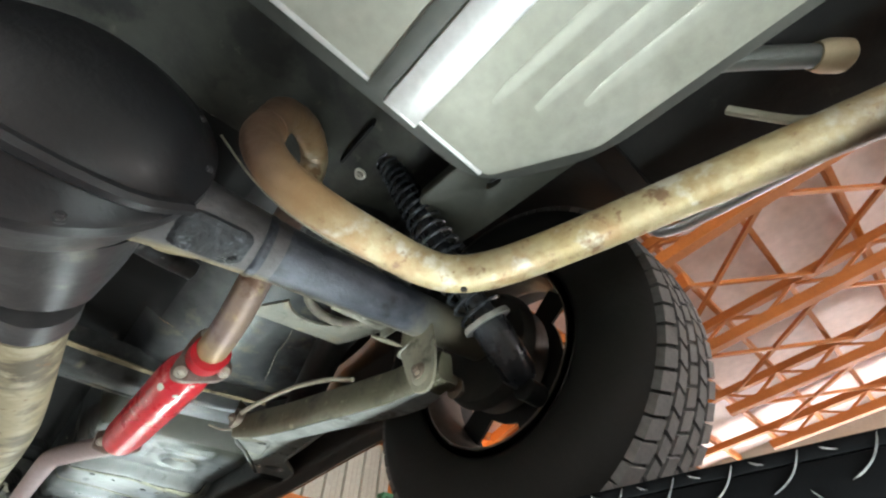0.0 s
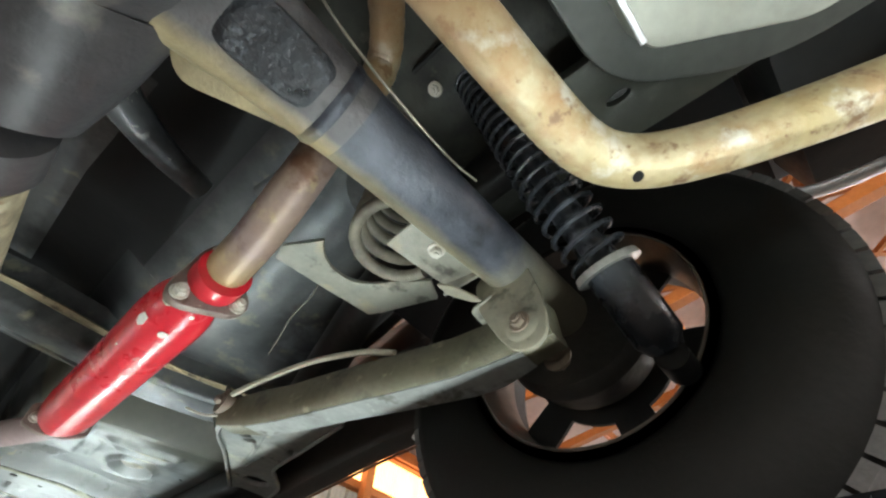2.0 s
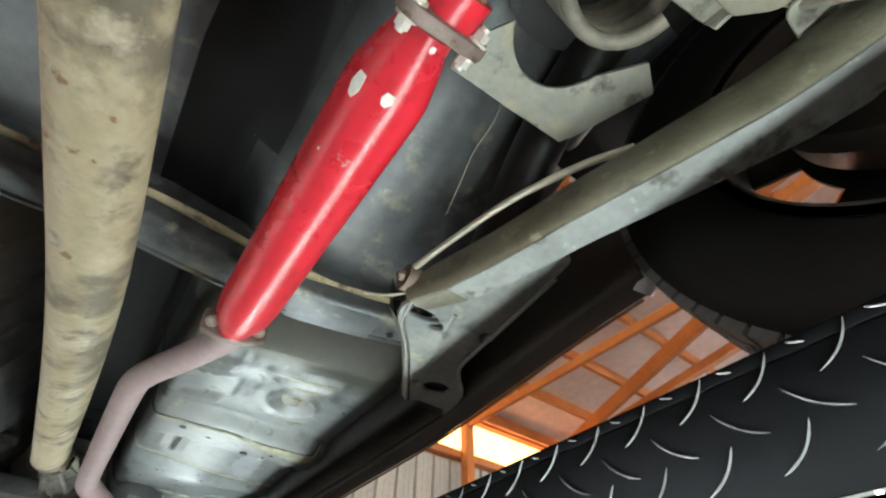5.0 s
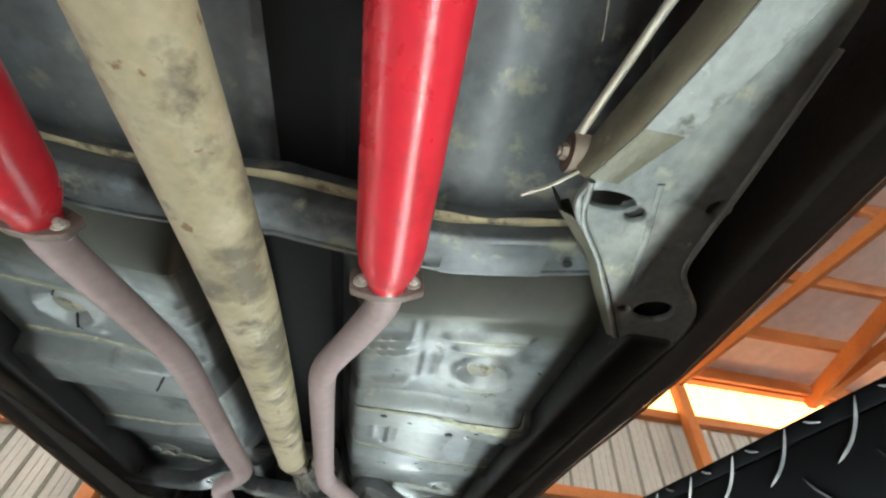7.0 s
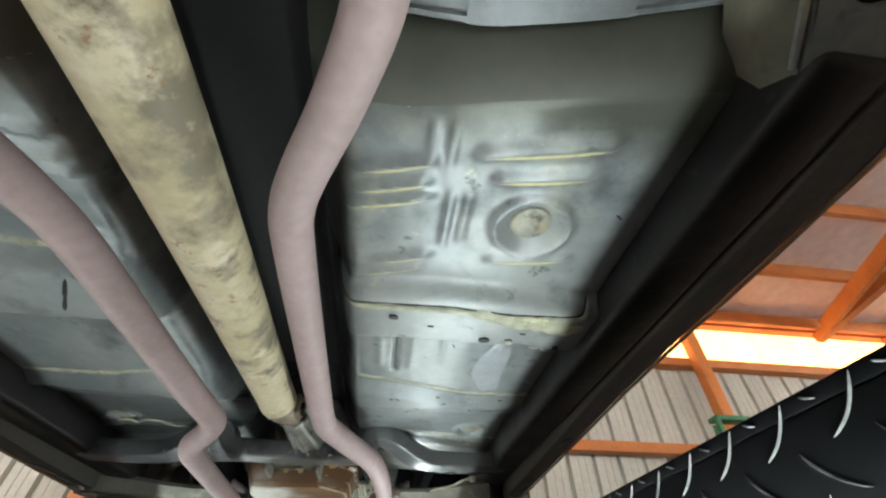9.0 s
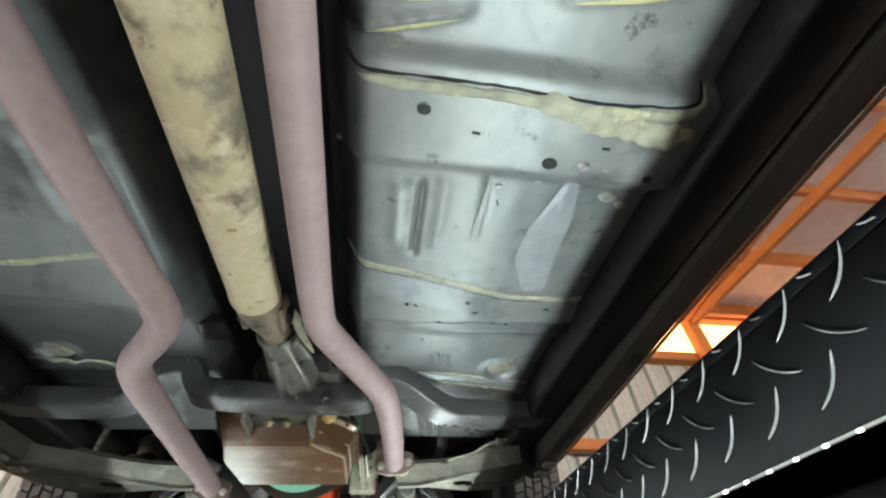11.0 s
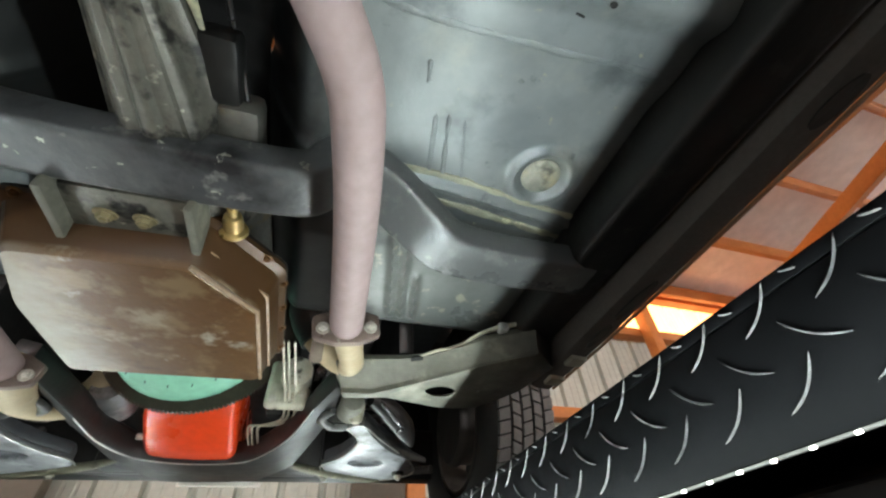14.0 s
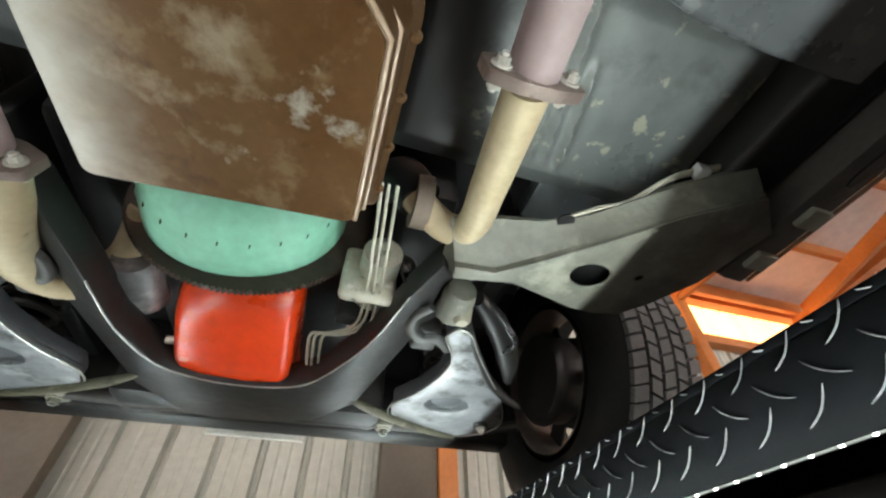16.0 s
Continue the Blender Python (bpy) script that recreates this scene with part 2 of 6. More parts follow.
BARE = surf("worn_bright_steel", (0.55, 0.55, 0.52), (0.38, 0.38, 0.35), 0.5, 60, 0.28, 0.8, 0.2, 250)
COIL = surf("dusty_tan_coil_spring", (0.24, 0.22, 0.165), (0.11, 0.10, 0.08), 0.6, 22, 0.5, 0.1, 0.3, 120)
LINE = surf("steel_line", (0.50, 0.48, 0.38), (0.36, 0.34, 0.27), 0.5, 50, 0.35, 0.5, 0.1, 200)
GLOSS = surf("glossy_black_hose", (0.01, 0.01, 0.011), (0.02, 0.02, 0.02), 0.4, 12, 0.2, 0.0, 0.05, 60)
ARMGREY = surf("bright_worn_control_arm", (0.29, 0.30, 0.315), (0.15, 0.153, 0.158), 0.55, 8, 0.34, 0.35, 0.35, 80, third=(0.045, 0.044, 0.04), third_at=0.55, third_scale=12, soft=0.10, more=(((0.52, 0.53, 0.54), 0.60, 8, 0.12),))
MOUNT = surf("dusty_blue_grey_mount", (0.19, 0.205, 0.205), (0.29, 0.295, 0.265), 0.55, 10, 0.40, 0.3, 0.35, 80, third=(0.36, 0.35, 0.27), third_at=0.58, third_scale=14, soft=0.08, more=(((0.10, 0.105, 0.10), 0.56, 11, 0.10),))
PLATE = surf("black_diamond_plate", (0.0018, 0.002, 0.0022), (0.004, 0.004, 0.0045), 0.4, 5, 0.5, 0.0, 0.12, 60, spec=0.03)
BARS = surf("worn_tread_bar", (0.20, 0.20, 0.195), (0.035, 0.035, 0.035), 0.6, 60, 0.38, 0.35, 0.2, 200)
BARS_B = surf("half_worn_tread_bar", (0.13, 0.13, 0.13), (0.012, 0.012, 0.013), 0.65, 50, 0.4, 0.3, 0.2, 200)
ORANGE = surf("orange_steel_primer", (0.50, 0.180, 0.040), (0.38, 0.125, 0.028), 0.45, 2, 0.5, 0.0, 0.1, 30)
INSUL = surf("white_roof_insulation", (0.80, 0.72, 0.70), (0.70, 0.61, 0.59), 0.5, 1.2, 0.55, 0.0, 0.5, 8)
CLAD = surf("grey_beige_wall_cladding", (0.425, 0.44, 0.385), (0.36, 0.372, 0.325), 0.5, 0.8, 0.5, 0.1, 0.05, 20)
DARKWALL = surf("brown_wall_trim", (0.105, 0.090, 0.066), (0.075, 0.064, 0.048), 0.5, 2, 0.55, 0.0, 0.1, 30)
CONCRETE = surf("concrete_floor", (0.30, 0.29, 0.27), (0.22, 0.21, 0.20), 0.5, 0.9, 0.7, 0.0, 0.3, 30)
PANEL_GLOW = glow("sunlit_translucent_panel", (1.0, 0.50, 0.155), 3.4, (1.0, 0.66, 0.32))
ROOF_FILL_GLOW = glow("added_roof_fill_glow", (1.0, 0.94, 0.91), 11.5, (1.0, 0.97, 0.95))
SLEEVE = glow("lit_led_sleeve", (0.9, 0.97, 0.88), 0.3, None, 0.03)
TUNNEL = surf("matte_black", (0.006, 0.006, 0.0065), (0.014, 0.014, 0.014), 0.5, 5, 0.6, 0.0, 0.3, 50, spec=0.25)
# Dark olive, turning paler towards the floor pan.
OLIVE = surf("dark_olive_surface", (0.030, 0.030, 0.020), (0.065, 0.065, 0.050), 0.5, 3, 0.5, 0.0, 0.15, 50, zones=(("Y", 0.86, 0.95, 0.03, (0.075, 0.077, 0.060)),))
RAILGREY = surf("dark_olive_grey_rail", (0.045, 0.047, 0.038), (0.075, 0.076, 0.06), 0.5, 5, 0.45, 0.2, 0.25, 70)
BEADYELLOW = surf("yellow_bead_line", (0.50, 0.46, 0.22), (0.36, 0.35, 0.22), 0.5, 40, 0.45, 0.0, 0.2, 150)
EDGE = surf("brown_lit_edge", (0.22, 0.12, 0.06), (0.14, 0.08, 0.045), 0.5, 12, 0.5, 0.0, 0.2, 90)
ARMOLIVE = surf("olive_brown_dusty_arm", (0.085, 0.079, 0.050), (0.145, 0.136, 0.095), 0.6, 11, 0.42, 0.15, 0.4, 90, third=(0.04, 0.038, 0.028), third_at=0.54, third_scale=14, soft=0.1, more=(((0.22, 0.205, 0.145), 0.60, 26, 0.06),))
ARMWORN = surf("oily_worn_control_arm", (0.085, 0.087, 0.084), (0.035, 0.035, 0.032), 0.55, 9, 0.30, 0.3, 0.3, 70, third=(0.018, 0.018, 0.016), third_at=0.55, third_scale=10, soft=0.12, more=(((0.22, 0.225, 0.22), 0.62, 12, 0.10),))
CASTALLOY = surf("pale_cast_alloy", (0.62, 0.61, 0.51), (0.42, 0.41, 0.32), 0.5, 16, 0.35, 0.35, 0.35, 90, third=(0.10, 0.095, 0.08), third_at=0.58, third_scale=30, soft=0.08)
ARMPALE = surf("pale_grey_worn_flange", (0.36, 0.375, 0.36), (0.25, 0.26, 0.245), 0.55, 16, 0.34, 0.35, 0.35, 90, third=(0.13, 0.13, 0.11), third_at=0.57, third_scale=20, soft=0.08, more=(((0.50, 0.51, 0.49), 0.60, 30, 0.06),))
# Outer end of the right arm has its shadow painted in, near the rail.
TORQUE = surf("dusty_dark_frame_arm", (0.19, 0.188, 0.152), (0.10, 0.10, 0.08), 0.5, 7, 0.45, 0.2, 0.35, 90, third=(0.28, 0.275, 0.22), third_at=0.55, third_scale=12, soft=0.12, zones=(("X", 0.535, 0.60, 0.03, (0.022, 0.022, 0.018)),))
# Recess shade put into the colour of the spring seat and arm web.
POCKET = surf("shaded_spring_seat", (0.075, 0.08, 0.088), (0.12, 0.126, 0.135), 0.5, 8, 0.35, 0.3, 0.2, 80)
# Highlight on the transmission pan's edges, painted as a pale tone.
RIDGE = surf("pale_pan_ridge_highlight", (0.42, 0.32, 0.23), (0.30, 0.20, 0.12), 0.5, 30, 0.3, 0.3, 0.2, 90)
REARGREY = surf("dull_blue_grey_floor", (0.085, 0.093, 0.10), (0.15, 0.155, 0.15), 0.55, 5, 0.30, 0.3, 0.25, 40, third=(0.03, 0.031, 0.03), third_at=0.53, third_scale=5, soft=0.14, more=(((0.21, 0.205, 0.155), 0.58, 14, 0.08), ((0.17, 0.185, 0.20), 0.58, 7, 0.10)), zones=(("X", 0.215, 0.13, 0.035, (0.012, 0.012, 0.013)),))
REARGREY_FAR = surf("dull_blue_grey_floor_far", (0.085, 0.093, 0.10), (0.15, 0.155, 0.15), 0.55, 5, 0.30, 0.3, 0.25, 40, third=(0.03, 0.031, 0.03), third_at=0.53, third_scale=5, soft=0.14, more=(((0.21, 0.205, 0.155), 0.58, 14, 0.08), ((0.17, 0.185, 0.20), 0.58, 7, 0.10)))
CHIP = surf("white_chip", (0.75, 0.72, 0.66), (0.66, 0.62, 0.56), 0.5, 60, 0.5, 0.0, 0.2, 150)
LED_GLOW = glow("led_chip", (1.0, 0.99, 0.95), 7.0)
NECK = surf("dark_brown_cast_neck", (0.060, 0.055, 0.056), (0.125, 0.12, 0.125), 0.6, 11, 0.36, 0.25, 0.8, 60, third=(0.022, 0.020, 0.018), third_at=0.54, third_scale=13, soft=0.12, zones=(("Y", -0.010, 0.012, 0.018, (0.40, 0.325, 0.185)),))
PADCAST = surf("rough_black_cast_pad", (0.012, 0.0125, 0.014), (0.05, 0.054, 0.062), 0.6, 34, 0.24, 0.3, 0.9, 120, third=(0.11, 0.12, 0.135), third_at=0.60, third_scale=46, soft=0.06)
BRASS = surf("brass", (0.62, 0.43, 0.16), (0.45, 0.34, 0.16), 0.5, 40, 0.26, 0.7, 0.15, 100)
PASSIVATED = surf("yellow_passivated_zinc", (0.34, 0.29, 0.16), (0.24, 0.20, 0.12), 0.5, 50, 0.34, 0.45, 0.2, 120)
REARDARK = surf("blotchy_dark_undercoat", (0.016, 0.0165, 0.013), (0.050, 0.051, 0.040), 0.6, 7, 0.42, 0.05, 0.5, 45, third=(0.009, 0.009, 0.008), third_at=0.52, third_scale=9, soft=0.1, more=(((0.10, 0.098, 0.075), 0.62, 16, 0.08),))
MOUNTSIDE = surf("olive_brown_mount_side", (0.10, 0.096, 0.066), (0.165, 0.155, 0.11), 0.6, 9, 0.42, 0.15, 0.4, 70, third=(0.045, 0.043, 0.032), third_at=0.56, third_scale=11, soft=0.1)
RUSTBUSH = surf("rusty_brown_bush", (0.13, 0.095, 0.07), (0.20, 0.16, 0.12), 0.5, 22, 0.5, 0.15, 0.4, 90, third=(0.34, 0.32, 0.26), third_at=0.62, third_scale=30)
TOE = surf("dark_glossy_toe_board_paint", (0.125, 0.136, 0.132), (0.20, 0.207, 0.195), 0.6, 5, 0.26, 0.3, 0.3, 34, third=(0.05, 0.053, 0.051), third_at=0.53, third_scale=6, soft=0.15, rough_alt=0.42, more=(((0.32, 0.32, 0.25), 0.61, 30, 0.05),), zones=(("X", 0.30, 0.22, 0.04, (0.02, 0.02, 0.02)),))
BARREL = surf("brown_grey_wheel_barrel", (0.165, 0.145, 0.125), (0.105, 0.092, 0.08), 0.5, 8, 0.42, 0.25, 0.2, 80, third=(0.035, 0.031, 0.028), third_at=0.55, third_scale=7, soft=0.15)
YOKE = surf("brown_forged_yoke", (0.115, 0.080, 0.055), (0.20, 0.155, 0.105), 0.5, 14, 0.36, 0.35, 0.4, 90, third=(0.035, 0.026, 0.02), third_at=0.54, third_scale=16, soft=0.1)
TAILCASE = surf("stained_cast_aluminium_case", (0.165, 0.16, 0.135), (0.085, 0.082, 0.07), 0.55, 16, 0.34, 0.4, 0.5, 90, third=(0.018, 0.0175, 0.016), third_at=0.50, third_scale=22, soft=0.09, more=(((0.38, 0.365, 0.30), 0.61, 46, 0.08),))
LADDER = surf("green_ladder_fibreglass", (0.03, 0.16, 0.07), (0.025, 0.12, 0.055), 0.4, 6, 0.5, 0.0, 0.1, 60)


# ---------------------------------------------------------------- mesh helpers
def thing(name, label, category, loc=(0, 0, 0), group="", kind=""):
    e = new(name)
    e.location = loc
    e.empty_display_size = 0.1
    return tagged(e, label, category, group, kind)


def mesh_of(name, bm, material, smooth=40):
    me = bpy.data.meshes.new(name)
    bmesh.ops.recalc_face_normals(bm, faces=bm.faces)
    bm.to_mesh(me)
    bm.free()
    me.materials.append(material)
    if smooth:
        me.shade_smooth()
        me.set_sharp_from_angle(angle=radians(smooth))
    return me


def hang(ob, parent):
    ob.parent = parent
    ob.matrix_parent_inverse = Matrix.Translation(-parent.location) if parent.parent is None else Matrix.Identity(4)
    return ob


def part(name, bm, material, parent, label="", smooth=40):
    ob = new(name, mesh_of(name, bm, material, smooth))
    hang(ob, parent)
    return tagged(ob, label)


def set_at(name, mesh, m, parent, label=""):
    ob = new(name, mesh)
    ob.parent = parent
    ob.matrix_parent_inverse = Matrix.Translation(-parent.location) if parent.parent is None else Matrix.Identity(4)
    ob.matrix_basis = m
    return tagged(ob, label)


def spline(pts, sub):
    """Catmull-Rom points through pts."""
    if sub < 2 or len(pts) < 3:
        return [Vector(p) for p in pts]
    v = [Vector(p) for p in pts]
    v = [2 * v[0] - v[1]] + v + [2 * v[-1] - v[-2]]
    out = []
    for i in range(1, len(v) - 2):
        a, b, c, d = v[i - 1 : i + 3]
        for k in range(sub):
            t = k / sub
            out.append(0.5 * (2 * b + (c - a) * t + (2 * a - 5 * b + 4 * c - d) * t * t + (3 * b - a - 3 * c + d) * t**3))
    return out + [v[-2]]


def sweep(bm, pts, r, seg=16, sub=6, caps=True, wide=1.0, up=(0, 0, 1)):
    """A tube along pts; r: radius or one radius per given point; wide: stretch sideways."""
    path = spline(pts, sub)
    n = len(path)
    if isinstance(r, (list, tuple)):
        rad = [float(np.interp(i / (n - 1) * (len(r) - 1), range(len(r)), r)) for i in range(n)]
    else:
        rad = [r] * n
    ref, rings = Vector(up), []
    for i in range(n):
        t = (path[min(i + 1, n - 1)] - path[max(i - 1, 0)]).normalized()
        s = t.cross(ref)
        if s.length < 1e-4:
            s = t.cross(Vector((1, 0, 0)))
        s.normalize()
        u = s.cross(t).normalized()
        ref = u
        rings.append([bm.verts.new(path[i] + (s * math.cos(a) * wide + u * math.sin(a)) * rad[i]) for a in (2 * math.pi * k / seg for k in range(seg))])
    for a, b in zip(rings, rings[1:]):
        for k in range(seg):
            bm.faces.new((a[k], a[(k + 1) % seg], b[(k + 1) % seg], b[k]))
    if caps:
        bm.faces.new(rings[0][::-1])
        bm.faces.new(rings[-1])
    return bm


def tube(*args, **kw):
    return sweep(bmesh.new(), *args, **kw)


def lathe(profile, seg, centre, axis="x", close=False):
    """Turns (along, radius) pairs round an axis through centre."""
    bm, rings = bmesh.new(), []
    c = Vector(centre)
    for d, r in profile:
        ring = []
        for k in range(seg):
            a = 2 * math.pi * k / seg
            u, v = r * math.cos(a), r * math.sin(a)
            p = {"x": (d, u, v), "y": (u, d, v), "z": (u, v, d)}[axis]
            ring.append(bm.verts.new(c + Vector(p)))
        rings.append(ring)
    pairs = list(zip(rings, rings[1:])) + ([(rings[-1], rings[0])] if close else [])
    for a, b in pairs:
        for k in range(seg):
            bm.faces.new((a[k], a[(k + 1) % seg], b[(k + 1) % seg], b[k]))
    if not close:
        bm.faces.new(rings[0][::-1])
        bm.faces.new(rings[-1])
    return bm


def rbox(lo, hi, bevel=0.004, seg=2):
    bm = bmesh.new()
    bmesh.ops.create_cube(bm, size=1)
    for v in bm.verts:
        v.co = [lo[i] + (v.co[i] + 0.5) * (hi[i] - lo[i]) for i in range(3)]
    if bevel:
        bmesh.ops.bevel(bm, geom=bm.edges, offset=bevel, segments=seg, affect="EDGES", profile=0.5)
    return bm


def plate(outline, z, thick, holes=(), bevel=0.003, lift=None):
    """A flat plate of that outline with round holes (x, y, rx, ry); lift(x, y) adds to its height."""
    bm = bmesh.new()
    loops = [outline] + [[(hx + rx * math.cos(2 * math.pi * k / 20), hy + ry * math.sin(2 * math.pi * k / 20)) for k in range(20)] for hx, hy, rx, ry in holes]
    edges = []
    for lp in loops:
        vs = [bm.verts.new((x, y, z)) for x, y in lp]
        edges += [bm.edges.new((vs[i], vs[(i + 1) % len(vs)])) for i in range(len(vs))]
    bmesh.ops.triangle_fill(bm, edges=edges, use_beauty=True, use_dissolve=False)
    ext = bmesh.ops.extrude_face_region(bm, geom=bm.faces[:])
    for v in ext["geom"]:
        if isinstance(v, bmesh.types.BMVert):
            v.co.z += thick
    if lift:
        for v in bm.verts:
            v.co.z += lift(v.co.x, v.co.y)
    bmesh.ops.recalc_face_normals(bm, faces=bm.faces)
    if bevel:
        sharp = [e for e in bm.edges if len(e.link_faces) == 2 and e.calc_face_angle() > 1.0]
        bmesh.ops.bevel(bm, geom=sharp, offset=bevel, segments=2, affect="EDGES", profile=0.5)
    return bm


def rounded(points, r, n=5):
    """Rounds the corners of a closed outline."""
    out, m = [], len(points)
    for i in range(m):
        a, b, c = Vector(points[i - 1]), Vector(points[i]), Vector(points[(i + 1) % m])
        q = min(r, (a - b).length * 0.45, (c - b).length * 0.45)
        p0, p1 = b + (a - b).normalized() * q, b + (c - b).normalized() * q
        for k in range(n + 1):
            t = k / n
            p = (1 - t) ** 2 * p0 + 2 * t * (1 - t) * b + t * t * p1
            out.append((p.x, p.y))
    return out


def bolt_mesh(name, r, h, material, washer=1.5):
    bm = bmesh.new()
    for rad, z0, z1, seg in ((r * washer, 0, h * 0.25, 20), (r, h * 0.25, h, 6), (r * 0.55, h, h * 1.35, 12)):
        g = bmesh.ops.create_cone(bm, cap_ends=True, segments=seg, radius1=rad, radius2=rad * 0.96, depth=z1 - z0)
        bmesh.ops.translate(bm, verts=g["verts"], vec=(0, 0, (z0 + z1) / 2))
    return mesh_of(name, bm, material, 30)


def facing(loc, way):
    """A pose at loc whose z axis points along way."""
    return Matrix.Translation(loc) @ Vector(way).to_track_quat("Z", "Y").to_matrix().to_4x4()


BOLT = bolt_mesh("bolt", 0.008, 0.010, ZINC)
BIGBOLT = bolt_mesh("big_bolt", 0.012, 0.012, DUSTY)
BROWNBOLT = bolt_mesh("brown_bolt", 0.007, 0.008, BROWN)
RUSTBOLT = bolt_mesh("rusty_bolt", 0.012, 0.012, RUSTBUSH)
DARKBOLT = bolt_mesh("dark_bolt", 0.008, 0.010, DIFF)
DOWN = (0, 0, -1)

# ---------------------------------------------------------------- building
wall = thing("wall_front", "grey-beige ribbed metal wall with orange girts and glowing panels", "wall", (0, 5.3, -1.7), kind="structure")


def ribbed(x0, x1, z0, z1, y, depth=0.05, pitch=0.30):
    """Ribbed cladding: one tall rib and two low swages a pitch."""
    bm, prof = bmesh.new(), []
    x = x0
    while x < x1:
        for dx, dy in ((0, 0), (0.016, 1), (0.045, 1), (0.061, 0), (0.13, 0), (0.136, 0.12), (0.152, 0.12), (0.158, 0), (0.21, 0), (0.216, 0.12), (0.232, 0.12), (0.238, 0)):
            prof.append((min(x + dx, x1), y + dy * depth))
        x += pitch
    prof.append((x1, y))
    low = [bm.verts.new((px, py, z0)) for px, py in prof]
    top = [bm.verts.new((px, py, z1)) for px, py in prof]
    for i in range(len(prof) - 1):
        if (low[i].co - low[i + 1].co).length > 1e-5:
            bm.faces.new((low[i], low[i + 1], top[i + 1], top[i]))
    return bm


part("cladding", ribbed(-8, 12, -1.7, 2.44, 5.30), CLAD, wall, smooth=20)
part("light_panel", ribbed(-8, 12, 2.44, 3.06, 5.30), PANEL_GLOW, wall, "translucent sheet glowing yellow with sun", smooth=20)
part("outer_sheet", rbox((-8, 5.42, -1.7), (12, 5.46, 3.3), 0), CLAD, wall)
for z in (0.1, 1.34, 2.43, 3.09):
    part("girt", rbox((-8, 5.14, z - 0.055), (12, 5.28, z + 0.055), 0.006), ORANGE, wall, "orange steel girt")
for x in (-5.5, -2.3, 1.1, 4.18, 7.5, 10.9):
    part("post", rbox((x - 0.07, 4.98, -1.7), (x + 0.07, 5.13, 3.0), 0.008), ORANGE, wall, "orange steel post")
part("trim_board", rbox((0.62, 5.0, -1.7), (1.02, 5.12, 2.35), 0.006), DARKWALL, wall, "brown painted trim")
part("trim_board", rbox((-2.15, 5.0, -1.7), (-1.25, 5.12, 2.35), 0.006), DARKWALL, wall, "brown painted trim")

roof = thing("ceiling", "white insulation between orange steel purlins", "ceiling", (0, 0, 3.3), kind="structure")


def roof_z(y):
    return 3.16 + 0.13 * (5.3 - y)


bm = bmesh.new()
nx, ny = 60, 60
grid = [[bm.verts.new((-8 + 20 * i / nx, 5.3 - 14 * j / ny, roof_z(5.3 - 14 * j / ny) + 0.02 * math.sin(i * 2.1) * math.sin(j * 1.7))) for j in range(ny + 1)] for i in range(nx + 1)]
for i in range(nx):
    for j in range(ny):
        bm.faces.new((grid[i][j], grid[i + 1][j], grid[i + 1][j + 1], grid[i][j + 1]))
part("insulation", bm, INSUL, roof)
for k in range(15):
    y = 5.0 - 0.93 * k
    part("purlin", rbox((-8, y - 0.035, roof_z(y) - 0.20), (12, y + 0.035, roof_z(y) - 0.03), 0.005), ORANGE, roof)


def bar(bm, a, b, w, h):
    """A rectangular bar from a to b."""
    a, b = Vector(a), Vector(b)
    t = (b - a).normalized()
    s = t.cross(Vector((0, 0, 1)))
    s = s.normalized() if s.length > 1e-3 else Vector((1, 0, 0))
    u = s.cross(t)
    vs = [bm.verts.new(p + s * i * w / 2 + u * j * h / 2) for p in (a, b) for i, j in ((-1, -1), (1, -1), (1, 1), (-1, 1))]
    for f in ((0, 1, 2, 3), (7, 6, 5, 4), (0, 4, 5, 1), (1, 5, 6, 2), (2, 6, 7, 3), (3, 7, 4, 0)):
        bm.faces.new([vs[i] for i in f])
    return bm


def low(y):
    return roof_z(y) - 0.58


for x in (-6.3, -4.2, -2.1, 0.0, 2.1, 4.18, 6.3, 8.4, 10.5):
    truss = thing("roof_truss", "orange steel roof truss with zigzag web bars", "truss", (x, 0, 2.6), "roof trusses")
    part("bottom_chord", bar(bmesh.new(), (x, 1.25, low(1.25)), (x, -8, low(-8)), 0.14, 0.14), ORANGE, truss, smooth=0)
    part("top_chord", bar(bmesh.new(), (x, 5.1, low(5.1) + 0.30), (x, -8, low(-8) + 0.30), 0.12, 0.12), ORANGE, truss, smooth=0)
    if x == 4.18:
        part("haunch_beam", bar(bmesh.new(), (x, 5.05, 2.86), (x, 1.3, 2.84), 0.06, 0.11), ORANGE, truss, "solid orange beam at the wall end", smooth=0)
        part("haunch_post", bar(bmesh.new(), (x, 1.27, 2.79), (x, 1.27, low(1.27) + 0.3), 0.08, 0.08), ORANGE, truss, smooth=0)
    for k in range(21):
        y0 = 1.2 - 0.45 * k
        a, b = (x, y0, low(y0) + (0.05 if k % 2 else 0.27)), (x, y0 - 0.45, low(y0 - 0.45) + (0.27 if k % 2 else 0.05))
        part("web_bar", bar(bmesh.new(), a, b, 0.04, 0.04), ORANGE, truss, smooth=0)
    if x < 10.4:
        for k in range(5):
            y0 = 1.0 - 1.86 * k
            part("brace", bar(bmesh.new(), (x, y0, low(y0)), (x + 2.1, y0 - 1.86, low(y0 - 1.86) + 0.25), 0.05, 0.05), ORANGE, truss, smooth=0)
            part("brace", bar(bmesh.new(), (x, y0 - 1.86, low(y0 - 1.86)), (x + 2.1, y0, low(y0) + 0.25), 0.05, 0.05), ORANGE, truss, smooth=0)
